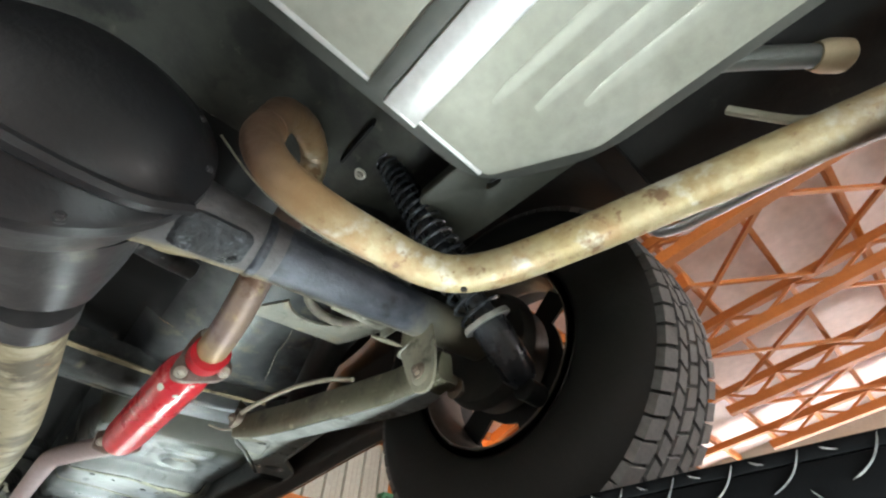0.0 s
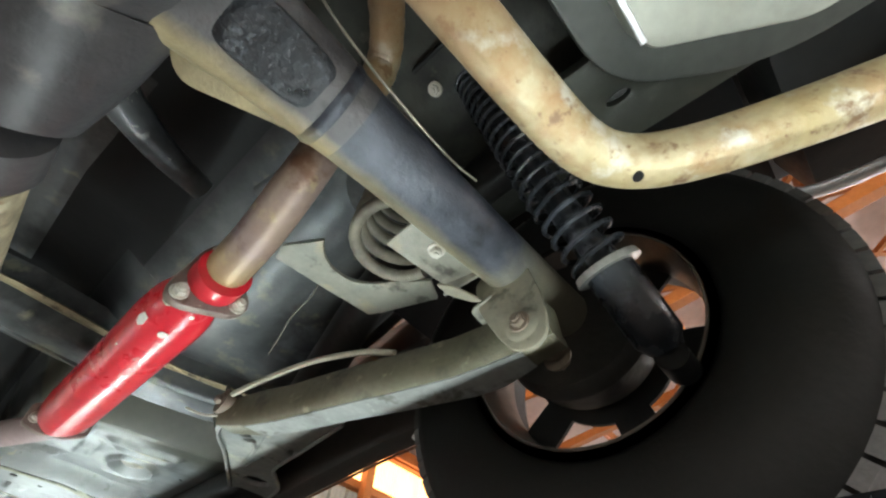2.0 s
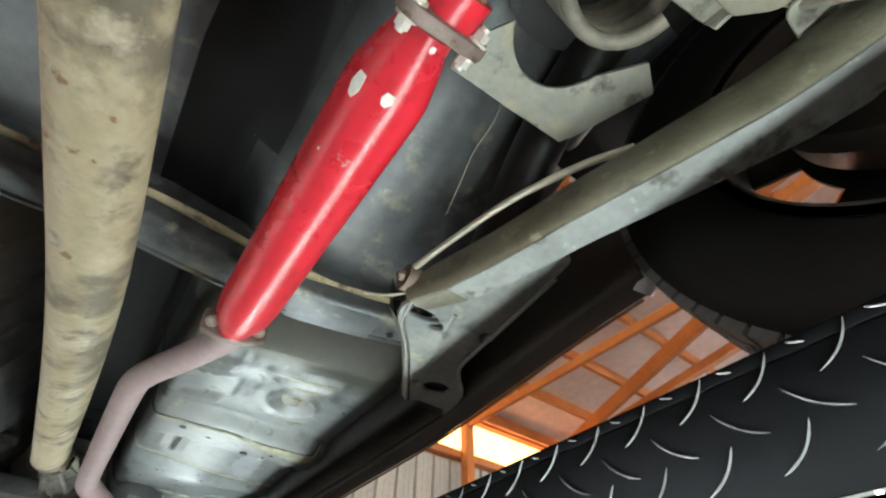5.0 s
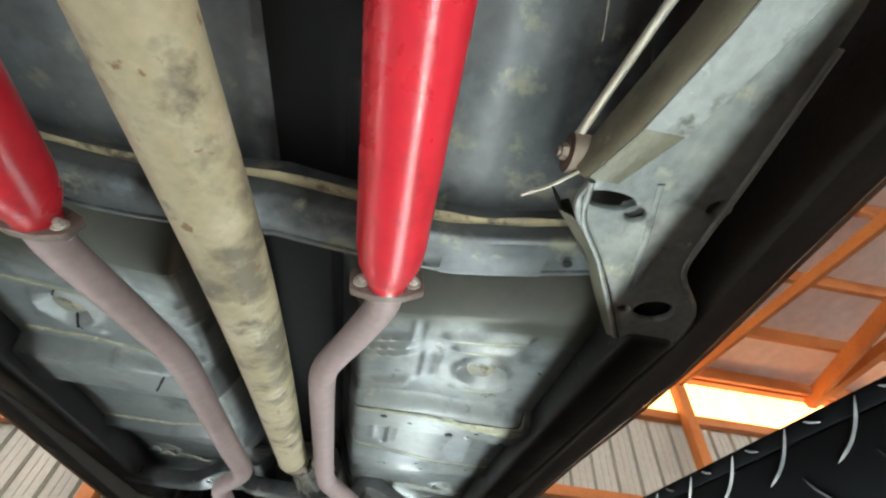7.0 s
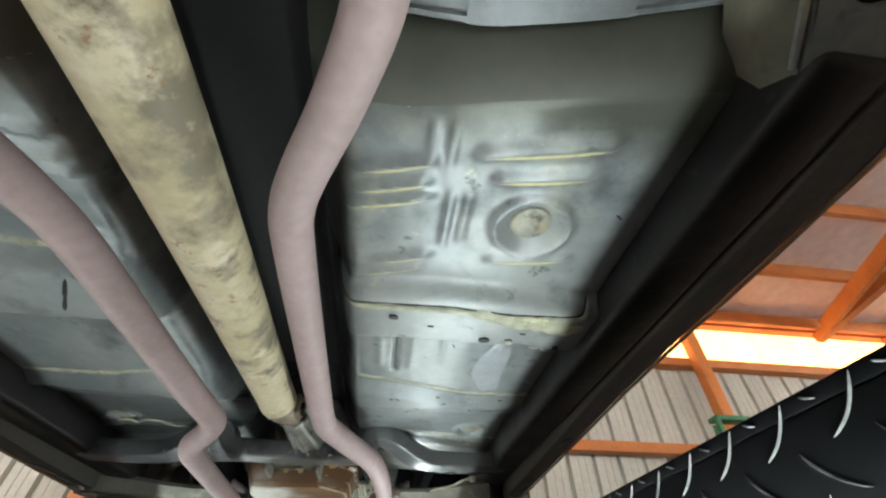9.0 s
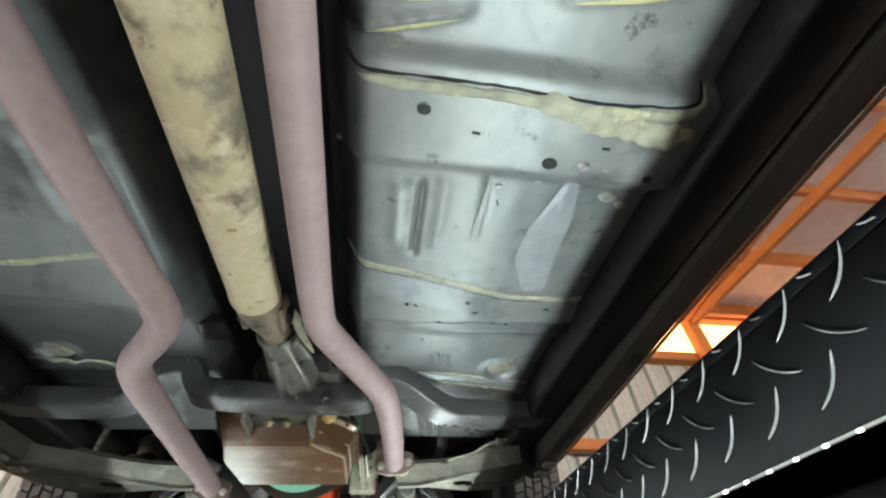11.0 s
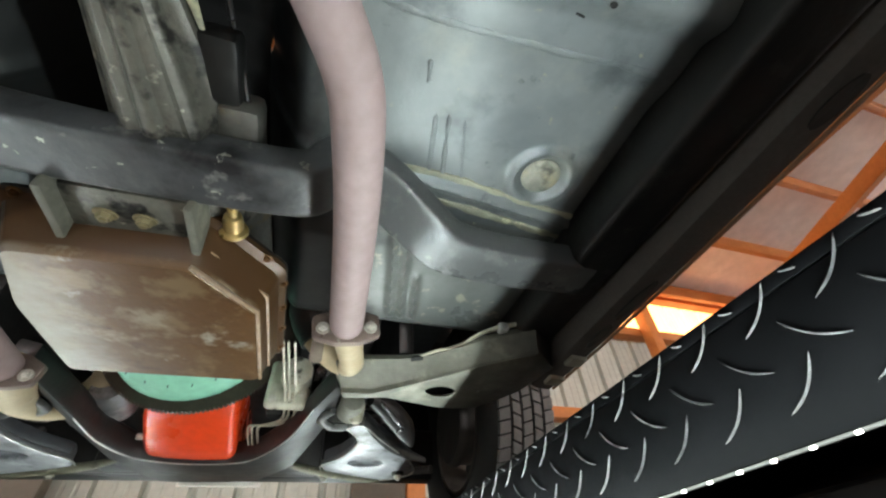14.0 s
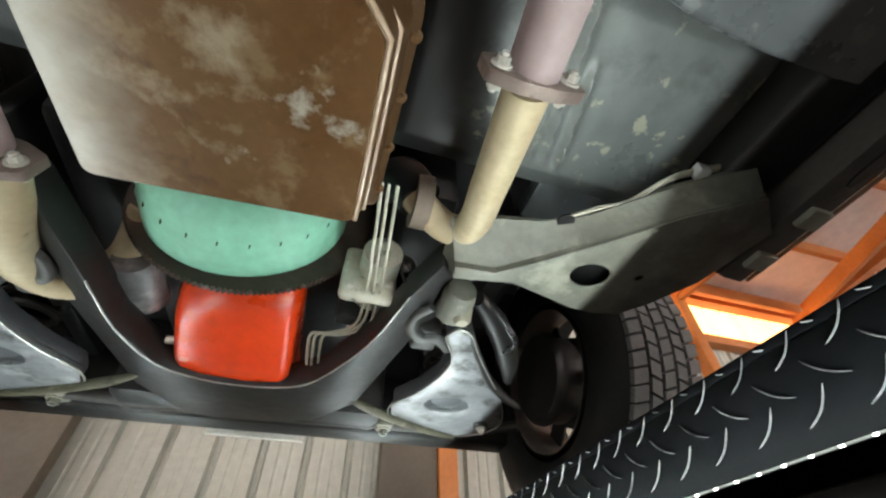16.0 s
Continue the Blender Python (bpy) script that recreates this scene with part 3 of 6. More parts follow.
part("diagonal_beam", bar(bmesh.new(), (4.40, 0.2, 3.02), (6.30, 4.9, 3.0), 0.07, 0.19), ORANGE, roof, "diagonal orange roof beam", smooth=0)

floor = thing("floor", "bare grey concrete shop floor", "floor", (0, 0, -1.7), kind="structure")
part("slab", rbox((-8, -8.6, -1.9), (12, 5.5, -1.7), 0), CONCRETE, floor)
for nm, lo, hi in (("wall_right", (12, -8.6, -1.7), (12.2, 5.5, 5.2)), ("wall_left", (-8.2, -8.6, -1.7), (-8, 5.5, 5.2)), ("wall_back", (-8, -8.8, -1.7), (12, -8.6, 5.2))):
    w = thing(nm, "plain grey-beige metal wall with an added light band", "wall", lo, kind="structure")
    part("cladding", rbox(lo, hi, 0), CLAD, w)
    # Unseen glowing band, added on each of these walls to light the roof.
    if nm == "wall_right":
        band = rbox((11.96, -8.4, 1.9), (11.99, 5.2, 3.0), 0)
    elif nm == "wall_left":
        band = rbox((-7.99, -8.4, 1.9), (-7.96, 5.2, 3.0), 0)
    else:
        band = rbox((-7.8, -8.59, 1.9), (11.8, -8.56, 3.4), 0)
    part("light_panel", band, ROOF_FILL_GLOW, w, "unseen glowing band added to light the roof")

ladder = thing("step_ladder", "tall green fibreglass step ladder with pale steps by the wall", "ladder", (3.85, 4.7, -1.7))
for sx in (-1, 1):
    part("front_rail", bar(bmesh.new(), (3.85 + 0.27 * sx, 4.42, -1.7), (3.85 + 0.17 * sx, 4.62, 1.48), 0.04, 0.08), LADDER, ladder, smooth=0)
    part("rear_rail", bar(bmesh.new(), (3.85 + 0.27 * sx, 4.95, -1.7), (3.85 + 0.17 * sx, 4.68, 1.44), 0.03, 0.05), LADDER, ladder, smooth=0)
for k in range(9):
    f = (k + 1) / 10.0
    w = 0.27 - 0.10 * f
    part("step", rbox((3.85 - w, 4.40 + 0.20 * f, -1.7 + 3.15 * f - 0.015), (3.85 + w, 4.48 + 0.20 * f, -1.7 + 3.15 * f + 0.015), 0.004), STRAP, ladder, "pale aluminium step")
part("top_cap", rbox((3.66, 4.58, 1.47), (4.04, 4.74, 1.52), 0.01), LADDER, ladder)

# ---------------------------------------------------------------- lift runways
def tread_bar(name, material, ends, bulge, wide=0.0005):
    """One raised curved bar of the tread pattern; ends and bulge in the plate's plane (y, z)."""
    bm, n = bmesh.new(), 8
    (y0, z0), (y1, z1) = ends
    across = Vector((-(z1 - z0), y1 - y0)).normalized()
    rows = []
    for k in range(n + 1):
        f = k / n
        q = 4 * f * (1 - f)
        c = Vector((y0 + (y1 - y0) * f, z0 + (z1 - z0) * f)) + Vector(bulge) * q
        w, h = wide * (0.25 + 0.75 * min(1, 6 * f, 6 * (1 - f))), 0.0013 * min(1, 0.2 + 5 * f, 0.2 + 5 * (1 - f))
        rows.append([bm.verts.new((-hh, c.x + across.x * ww, c.y + across.y * ww)) for ww, hh in ((-w, 0), (-w * 0.35, h), (w * 0.35, h), (w, 0))])
    for a, b in zip(rows, rows[1:]):
        for j in range(3):
            bm.faces.new((a[j], b[j], b[j + 1], a[j + 1]))
    return mesh_of(name, bm, material, 60)


STEEP = ((-0.0108, 0.0098), (0.0112, -0.0098)), (-0.0021, -0.0024)
FLAT = ((0.0115, 0.0090), (-0.0115, -0.0090)), (0.0019, -0.0024)
DASH = ((0.0035, 0.0022), (-0.0042, -0.0010)), (0.0003, -0.0003)
TB = {"steep": [tread_bar("tread_bar_steep", BARS, *STEEP), tread_bar("tread_bar_steep_dull", BARS_B, *STEEP)],
      "flat": [tread_bar("tread_bar_flat", BARS_B, *FLAT), tread_bar("tread_bar_flat_worn", BARS, *FLAT)],
      "dash": [tread_bar("tread_bar_edge", BARS, *DASH)]}


def runway(side):
    x = 0.417 * side
    r = thing("lift_runway", "black diamond-plate lift runway with an LED strip below", "lift runway", (0.70 * side, 1.3, 0), "lift runways")
    x1 = 0.96 * side
    part("deck", rbox((min(x, x1), -1.9, -0.008), (max(x, x1), 4.5, 0.0), 0.001), PLATE, r)
    part("side_plate", rbox((min(x, x + 0.006 * side), -1.9, -0.0705), (max(x, x + 0.006 * side), 4.5, -0.0085), 0.001), PLATE, r)
    part("outer_side_plate", rbox((min(x1, x1 - 0.006 * side), -1.9, -0.15), (max(x1, x1 - 0.006 * side), 4.5, -0.0085), 0.001), PLATE, r)
    part("underside", rbox((min(x, x1 - 0.01 * side) + 0.03, -1.9, -0.15), (max(x, x1) - 0.03, 4.5, -0.08), 0.01), FRAME_BLACK, r)
    part("support_leg", rbox((0.80 * side - 0.06, -1.75, -1.7), (0.80 * side + 0.06, -1.63, -0.15), 0.008), PLATE, r)
    part("support_leg", rbox((0.80 * side - 0.06, 4.28, -1.7), (0.80 * side + 0.06, 4.40, -0.15), 0.008), PLATE, r)
    strip = part("led_strip", rbox((min(x - 0.0008 * side, x + 0.0014 * side), -1.5, -0.0722), (max(x - 0.0008 * side, x + 0.0014 * side), 4.1, -0.0709), 0.0004), SLEEVE, r, "clear LED light strip")
    chip = mesh_of("led_chip", rbox((-0.0006, -0.0013, -0.0006), (0.0006, 0.0013, 0.0006), 0.0002), LED_GLOW)
    for k in range(290):
        set_at("led_chip", chip, Matrix.Translation((x - 0.0012 * side, -1.45 + 0.0190 * k, -0.0722)), strip)
    return r


run_r = runway(1)
runway(-1)
rng = random.Random(4)
rest = bmesh.new()
for kind, z, phase in (("dash", -0.0045, 0.0090), ("steep", -0.0115, 0.0332), ("flat", -0.0310, 0.0149), ("steep", -0.0490, 0.0339)):
    for k in range(-52, 120):
        y = 0.03732 * k + phase + rng.uniform(-0.0006, 0.0006)
        m = Matrix.Translation((0.4168, y, z + rng.uniform(-0.0005, 0.0005)))
        me = TB[kind][0 if rng.random() < 0.8 else -1]
        if -0.15 < y < 2.45 and kind != "dash":
            set_at("tread_bar", me, m, run_r)
        else:
            g = bmesh.new()
            g.from_mesh(me)
            g.transform(m)
            tmp = bpy.data.meshes.new("tmp")
            g.to_mesh(tmp)
            g.free()
            rest.from_mesh(tmp)
            bpy.data.meshes.remove(tmp)
tagged(part("tread_bars", rest, BARS, run_r, smooth=60), kind="stuff")

# ---------------------------------------------------------------- car
DUSTYWEB = surf("yellow_dusted_casting", (0.40, 0.33, 0.185), (0.22, 0.185, 0.12), 0.6, 16, 0.5, 0.1, 0.8, 60, third=(0.09, 0.07, 0.045), third_at=0.55, third_scale=22, soft=0.08)
EARTAN = surf("tan_dusty_steel", (0.28, 0.255, 0.185), (0.20, 0.19, 0.15), 0.55, 14, 0.45, 0.2, 0.35, 90, third=(0.10, 0.09, 0.065), third_at=0.57, third_scale=20, soft=0.08)
car = thing("car", "older car with grey underbody and red mufflers on a lift", "car", (0, 1.4, 0))


def step(a, b, v):
    t = min(1, max(0, (v - a) / (b - a)))
    return t * t * (3 - 2 * t)


def bump(v, c, w):
    return math.exp(-(((v - c) / w) ** 2))


def bead(x, y, x0, x1, yc, w, slope=0.0):
    """A straight pressed bead across the floor."""
    return bump(y, yc + slope * (x - x0), w) * step(x0 - 0.012, x0 + 0.012, x) * (1 - step(x1 - 0.012, x1 + 0.012, x))


def beady(x, y, y0, y1, xc, w):
    return bump(x, xc, w) * step(y0 - 0.012, y0 + 0.012, y) * (1 - step(y1 - 0.012, y1 + 0.012, y))


def ring_at(x, y, cx, cy, r, w):
    return bump(math.hypot(x - cx, y - cy), r, w)


def disc(x, y, cx, cy, r):
    return 1 - step(r - 0.006, r + 0.006, math.hypot(x - cx, y - cy))


def seam_y(x):
    """Line of the slanting floor seam ahead of the seat."""
    return float(np.interp(x, (0.10, 0.17, 0.23, 0.30, 0.375, 0.43, 0.505, 0.57), (1.570, 1.578, 1.591, 1.607, 1.625, 1.637, 1.637, 1.630)))


def pan_z(x, y):
    """Underside of the floor pan, with its tunnel, steps, beads, drain plugs and seams."""
    a = abs(x)
    z = 0.326 + 0.008 * noise.noise((x * 3, y * 3, 0.3)) + 0.0022 * noise.noise((x * 11, y * 9, 4.1)) + 0.0007 * noise.noise((x * 34, y * 30, 1.7))
    z -= 0.036 * step(1.215, 1.235, y) * (1 - step(1.34, 1.385, y))
    z -= 0.020 * step(1.60, 1.66, y - (seam_y(a) - 1.60)) * (1 - step(1.72, 1.76, y + 0.08 * a))
    z += 0.012 * step(1.74, 1.80, y)
    for k, (x0, x1, yc) in enumerate(((0.165, 0.262, 1.015), (0.165, 0.258, 1.045), (0.145, 0.264, 1.074), (0.19, 0.272, 1.178), (0.15, 0.262, 1.212))):
        z -= 0.011 * bead(a, y, x0, x1, yc, 0.007, -0.24)
    z -= 0.011 * bead(a, y, 0.312, 0.469, 0.975, 0.010, -0.22) + 0.010 * bead(a, y, 0.338, 0.458, 1.01, 0.009, -0.2) + 0.009 * bead(a, y, 0.36, 0.48, 1.16, 0.008, -0.2)
    z -= 0.0035 * (beady(a, y, 0.945, 1.0, 0.279, 0.005) + beady(a, y, 0.945, 1.0, 0.256, 0.005)) + 0.0035 * beady(a, y, 1.04, 1.14, 0.288, 0.005) + 0.0035 * beady(a, y, 1.04, 1.13, 0.312, 0.005)
    z += -0.010 * ring_at(a, y, 0.408, 1.085, 0.052, 0.007) + 0.010 * disc(a, y, 0.408, 1.085, 0.034)
    z += 0.014 * beady(a, y, 1.40, 1.54, 0.237, 0.004) - 0.002 * beady(a, y, 1.41, 1.52, 0.205, 0.008) + 0.002 * beady(a, y, 1.37, 1.50, 0.33, 0.006)
    z -= 0.003 * beady(a, y, 1.39, 1.53, 0.27, 0.010)
    z += -0.007 * ring_at(a, y, 0.477, 1.925, 0.042, 0.006) + 0.007 * disc(a, y, 0.477, 1.925, 0.03)
    z -= 0.010 * bump(y, 1.965 + 0.1 * (a - 0.25), 0.008)
    yk = y + 0.19 * max(0, a - 0.226)
    if yk < 0.94:
        z += 0.13 * step(0.94, 0.80, yk)
    if y < 0.80:
        z += 0.14 * step(0.72, 0.10, y)
    if y > 2.03:
        z -= 0.012 * step(2.06, 2.10, y)
        lean = a - 0.17 * (y - 2.10)
        z -= 0.010 * (beady(lean, y, 2.08, 2.29, 0.302, 0.006) + beady(lean, y, 2.08, 2.29, 0.322, 0.006) + beady(lean, y, 2.16, 2.29, 0.345, 0.005))
        z += 0.5 * max(0.0, y - 2.305)
    tun = 1 - (step(0.060, 0.165, a) if x > 0 else step(0.090, 0.175, a))
    z += tun * max(0.0, 0.50 - z) if y < 1.9 else tun * 0.14
    z += 0.16 * step(0.555, 0.650, a)
    if y < 0.75:
        z -= 0.03 * bump(a, 0.30, 0.10) * step(0.75, 0.5, y)
    return z


def sheet(x0, x1, y0, y1, d, f, low=0.0, high=0.0):
    """A pressed sheet z = f(x, y); low and high: how far its lower and upper ends sweep back towards the sides."""
    bm = bmesh.new()
    n, m = int((x1 - x0) / d), int((y1 - y0) / d)
    g = []
    for i in range(n + 1):
        x = x0 + (x1 - x0) * i / n
        o = max(0, abs(x) - 0.226)
        ys = [y0 - low * o + (y1 - high * o - y0 + low * o) * j / m for j in range(m + 1)]
        g.append([bm.verts.new((x, y, f(x, y))) for y in ys])
    for i in range(n):
        for j in range(m):
            bm.faces.new((g[i][j], g[i + 1][j], g[i + 1][j + 1], g[i][j + 1]))
    return bm


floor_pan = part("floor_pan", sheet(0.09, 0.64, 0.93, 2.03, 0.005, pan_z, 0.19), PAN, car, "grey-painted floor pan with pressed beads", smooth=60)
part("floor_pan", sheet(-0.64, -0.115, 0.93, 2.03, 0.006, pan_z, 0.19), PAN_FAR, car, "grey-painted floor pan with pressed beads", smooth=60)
part("tunnel", sheet(-0.115, 0.09, 0.80, 2.36, 0.012, pan_z), TUNNEL, floor_pan, "black driveshaft tunnel", smooth=60)
part("tunnel_rear", sheet(-0.115, -0.03, 0.60, 0.80, 0.012, pan_z), REARGREY_FAR, floor_pan, smooth=60)
part("tunnel_rear", sheet(-0.03, 0.09, 0.60, 0.80, 0.012, pan_z), TUNNEL, floor_pan, smooth=60)
part("kick_up", sheet(0.09, 0.68, 0.80, 0.93, 0.008, pan_z, 0.19, 0.19), OLIVE, floor_pan, "dark olive kick-up panel", smooth=60)
part("rear_pan", sheet(0.09, 0.68, 0.60, 0.80, 0.012, pan_z, 0, 0.19), REARGREY, floor_pan, "dull blue-grey rear floor", smooth=60)
part("kick_up", sheet(-0.68, -0.115, 0.80, 0.93, 0.008, pan_z, 0.19, 0.19), OLIVE, floor_pan, smooth=60)
part("rear_pan", sheet(-0.68, -0.115, 0.60, 0.80, 0.012, pan_z, 0, 0.19), REARGREY_FAR, floor_pan, smooth=60)
part("toe_board", sheet(0.09, 0.62, 2.03, 2.335, 0.005, pan_z), TOE, floor_pan, "dark grey ribbed toe board", smooth=60)
part("toe_board", sheet(-0.62, -0.115, 2.03, 2.335, 0.008, pan_z), PAN_FAR, floor_pan, smooth=60)
# Yellow lines along the crests of some beads.
for x0, x1, yc, sl in ((0.175, 0.262, 1.015, -0.24), (0.175, 0.255, 1.045, -0.24), (0.155, 0.262, 1.074, -0.24), (0.20, 0.262, 1.178, -0.24), (0.16, 0.255, 1.212, -0.24), (0.32, 0.462, 0.975, -0.22), (0.345, 0.45, 1.01, -0.2), (0.37, 0.475, 1.16, -0.2)):
    pts = [(x0 + (x1 - x0) * k / 4, yc + 0.004 + sl * (x1 - x0) * k / 4) for k in range(5)]
    part("bead_line", tube([(x, y, pan_z(x, y) + 0.0005) for x, y in pts], [0.0008, 0.0022, 0.0026, 0.0022, 0.0008], 8, 3, wide=1.5), BEADYELLOW, floor_pan)
def rear_z(x, y):
    return pan_z(x, max(y, 0.1)) + 0.02 * step(0.1, -0.3, y) - 0.004 * sum(beady(abs(x), y, 0.15, 0.55, c, 0.012) for c in (0.24, 0.36))


for x0, x1, y0, y1, m, label in ((0.13, 0.68, 0.08, 0.60, REARGREY, "dull blue-grey floor above the axle"), (-0.68, -0.155, 0.08, 0.60, REARGREY_FAR, "dull blue-grey floor above the axle"), (-0.155, -0.03, 0.30, 0.60, REARGREY_FAR, "dull blue-grey tunnel side"), (-0.155, -0.03, 0.08, 0.30, TUNNEL, "black tunnel above the axle"), (-0.03, 0.13, 0.08, 0.60, TUNNEL, "black tunnel above the axle"), (-0.68, 0.68, -1.25, 0.08, REARDARK, "dark rear floor over the tank")):
    part("rear_floor", sheet(x0, x1, y0, y1, 0.015 if y0 > 0 else 0.03, rear_z), m, floor_pan, label, smooth=60)
# seams of sealer
def on_floor(points, r, wide, lift=0.0005, sub=4):
    """A bead that follows the underside of the floor."""
    path = spline([(x, y, 0) for x, y in points], 10)
    n = len(path)
    rad = [max(0.0006, r * (0.85 + 0.5 * noise.noise((p.x * 60, p.y * 60, 2.2))) * min(1.0, 0.25 + 8 * min(i, n - 1 - i) / n)) for i, p in enumerate(path)]
    return tube([(p.x, p.y + 0.0015 * noise.noise((p.x * 45, 0.3, 1)), pan_z(p.x, p.y) + lift) for p in path], rad, 8, 1, wide=wide)


SEAM_A = [(0.125, 1.205), (0.136, 1.226), (0.152, 1.240), (0.20, 1.243), (0.255, 1.243), (0.32, 1.244), (0.39, 1.246), (0.46, 1.245), (0.525, 1.236), (0.545, 1.212)]
SEAM_B = [(x, seam_y(x)) for x in (0.125, 0.16, 0.20, 0.25, 0.33, 0.42, 0.49, 0.56, 0.585)]
SEAM_C = [(0.247, 1.945), (0.287, 1.956), (0.347, 1.957), (0.434, 1.966), (0.515, 1.975), (0.591, 1.984)]
part("open_seam", on_floor(SEAM_A, 0.0022, 1.2), TUNNEL, floor_pan, "dark open seam")
part("seam_sealer", on_floor([(x, y + 0.010) for x, y in SEAM_A[2:]], 0.0042, 1.8), SEALER, floor_pan, "yellowed seam sealer")
part("seam_sealer", on_floor(SEAM_B, 0.0024, 3.8, 0.0002), SEALER, floor_pan, "yellowed seam sealer")
part("open_seam", on_floor([(x, y + 0.009) for x, y in SEAM_B[:-2]], 0.0010, 1.2, 0.0003), TUNNEL, floor_pan)
part("seam_sealer", on_floor(SEAM_C, 0.0036, 1.6), SEALER, floor_pan)
part("seam_sealer", on_floor([(x, y + 0.045) for x, y in SEAM_C], 0.0045, 1.8), SEALER, floor_pan)
part("seam_sealer", on_floor([(0.345, 1.250), (0.40, 1.262), (0.46, 1.272), (0.51, 1.276), (0.55, 1.270)], 0.0065, 2.6), SEALER, floor_pan, "smeared yellow sealer")
for y0 in (1.03, 1.20, 1.60, 1.975):
    part("seam_sealer", on_floor([(-x, y0 + (seam_y(x) - 1.6 if y0 == 1.60 else 0.015 * math.sin(9 * x))) for x in (0.18, 0.25, 0.33, 0.42, 0.49, 0.56)], 0.0042, 1.8), SEALER, floor_pan)
for pts in ([(-0.25, 1.24), (-0.27, 1.28), (-0.292, 1.325)], [(-0.40, 1.02), (-0.41, 1.09), (-0.40, 1.15)]):
    part("open_seam", on_floor(pts, 0.003, 1.2), TUNNEL, floor_pan)
for pts, r in (([(0.304, 1.868), (0.312, 1.915), (0.320, 1.962)], 0.0030), ([(0.320, 1.865), (0.330, 1.915), (0.341, 1.966)], 0.0030), ([(0.341, 1.866), (0.355, 1.917), (0.370, 1.969)], 0.0022), ([(0.2795, 1.808), (0.282, 1.822), (0.2845, 1.836)], 0.0032), ([(0.262, 0.945), (0.262, 1.0)], 0.0026), ([(0.283, 0.945), (0.283, 1.0)], 0.0026), ([(0.290, 1.04), (0.290, 1.14)], 0.0026), ([(0.240, 1.40), (0.238, 1.54)], 0.0028), ([(0.33, 1.37), (0.322, 1.50)], 0.0016)):
    part("pressed_bead", on_floor(pts, r, 1.3, 0.0008), PAN, floor_pan)
part("panel_lap", on_floor([(0.20, 1.764), (0.27, 1.765), (0.33, 1.762), (0.40, 1.759), (0.50, 1.751), (0.55, 1.748)], 0.0026, 2.0, 0.001), PAN, floor_pan, "edge of the lapped floor panel")
# bright clips and bare screw heads on the floor
CLIPHEAD = mesh_of("clip_head", lathe([(-0.005, 0.002), (-0.005, 0.006), (-0.002, 0.009), (0.002, 0.009)], 14, (0, 0, 0), "z"), BARE)
for x, y, sc in ((0.505, 1.392, 1.5), (0.530, 1.405, 1.0), (0.118, 1.385, 0.8), (0.395, 1.377, 0.6), (0.345, 1.395, 0.5), (0.432, 1.327, 0.9), (0.540, 1.56, 0.5)):
    set_at("clip_head", CLIPHEAD, Matrix.Translation((x, y, pan_z(x, y) - 0.0005)) @ Matrix.Diagonal((sc, sc * 0.7, sc, 1)), floor_pan)


def paint_patch(points, dz=0.0016):
    bm = bmesh.new()
    cx, cy = sum(p[0] for p in points) / len(points), sum(p[1] for p in points) / len(points)
    out = rounded(points, 0.012, 4)
    rings = []
    for s in (0.0, 0.35, 0.7, 1.0):
        rings.append([bm.verts.new((cx + (x - cx) * max(s, 0.02), cy + (y - cy) * max(s, 0.02), pan_z(cx + (x - cx) * s, cy + (y - cy) * s) - dz)) for x, y in out])
    for a, b in zip(rings, rings[1:]):
        for k in range(len(out)):
            bm.faces.new((a[k], a[(k + 1) % len(out)], b[(k + 1) % len(out)], b[k]))
    bm.faces.new(rings[0])
    return bm


part("bare_patch", paint_patch([(0.437, 1.371), (0.456, 1.371), (0.470, 1.442), (0.472, 1.533), (0.481, 1.608), (0.441, 1.618), (0.405, 1.535), (0.408, 1.472)]), PATCH, floor_pan, "pale bare patch in the grey paint")
HOLE = mesh_of("drain_hole", lathe([(-0.001, 0.0075), (0.001, 0.0075)], 16, (0, 0, 0), "z"), FRAME_BLACK)
for x, y, s in ((0.388, 1.328, 1.0), (0.227, 1.278, 0.8), (0.346, 1.647, 0.45), (0.236, 1.652, 0.4), (0.52, 1.335, 0.6), (0.43, 1.70, 0.4)):
    set_at("drain_hole", HOLE, Matrix.Translation((x, y, pan_z(x, y) - 0.002)) @ Matrix.Diagonal((s * 1.3, s, 1, 1)), floor_pan)
for x, y, turn in ((0.252, 1.655, 0.5), (0.362, 1.668, -0.3), (0.30, 1.70, 0.2), (0.41, 1.72, 0.1), (0.50, 1.66, -0.2), (0.29, 1.30, 0.1), (0.45, 1.30, 0.0), (0.35, 1.425, 1.2), (0.52, 1.05, 0.6)):
    part("floor_slit", rbox((-0.005, -0.0012, -0.0006), (0.005, 0.0012, 0.003), 0.0005), TUNNEL, floor_pan).matrix_basis = Matrix.Translation((x, y, pan_z(x, y) - 0.001)) @ Matrix.Rotation(turn, 4, "Z")
PLUG = mesh_of("drain_plug", lathe([(-0.006, 0.001), (-0.006, 0.022), (-0.003, 0.028), (0.004, 0.030)], 28, (0, 0, 0), "z"), DUSTY)
for x, y in ((0.408, 1.085), (0.477, 1.925), (-0.408, 1.085), (-0.477, 1.925)):
    set_at("drain_plug", PLUG, Matrix.Translation((x, y, pan_z(x, y) - 0.001)), floor_pan)

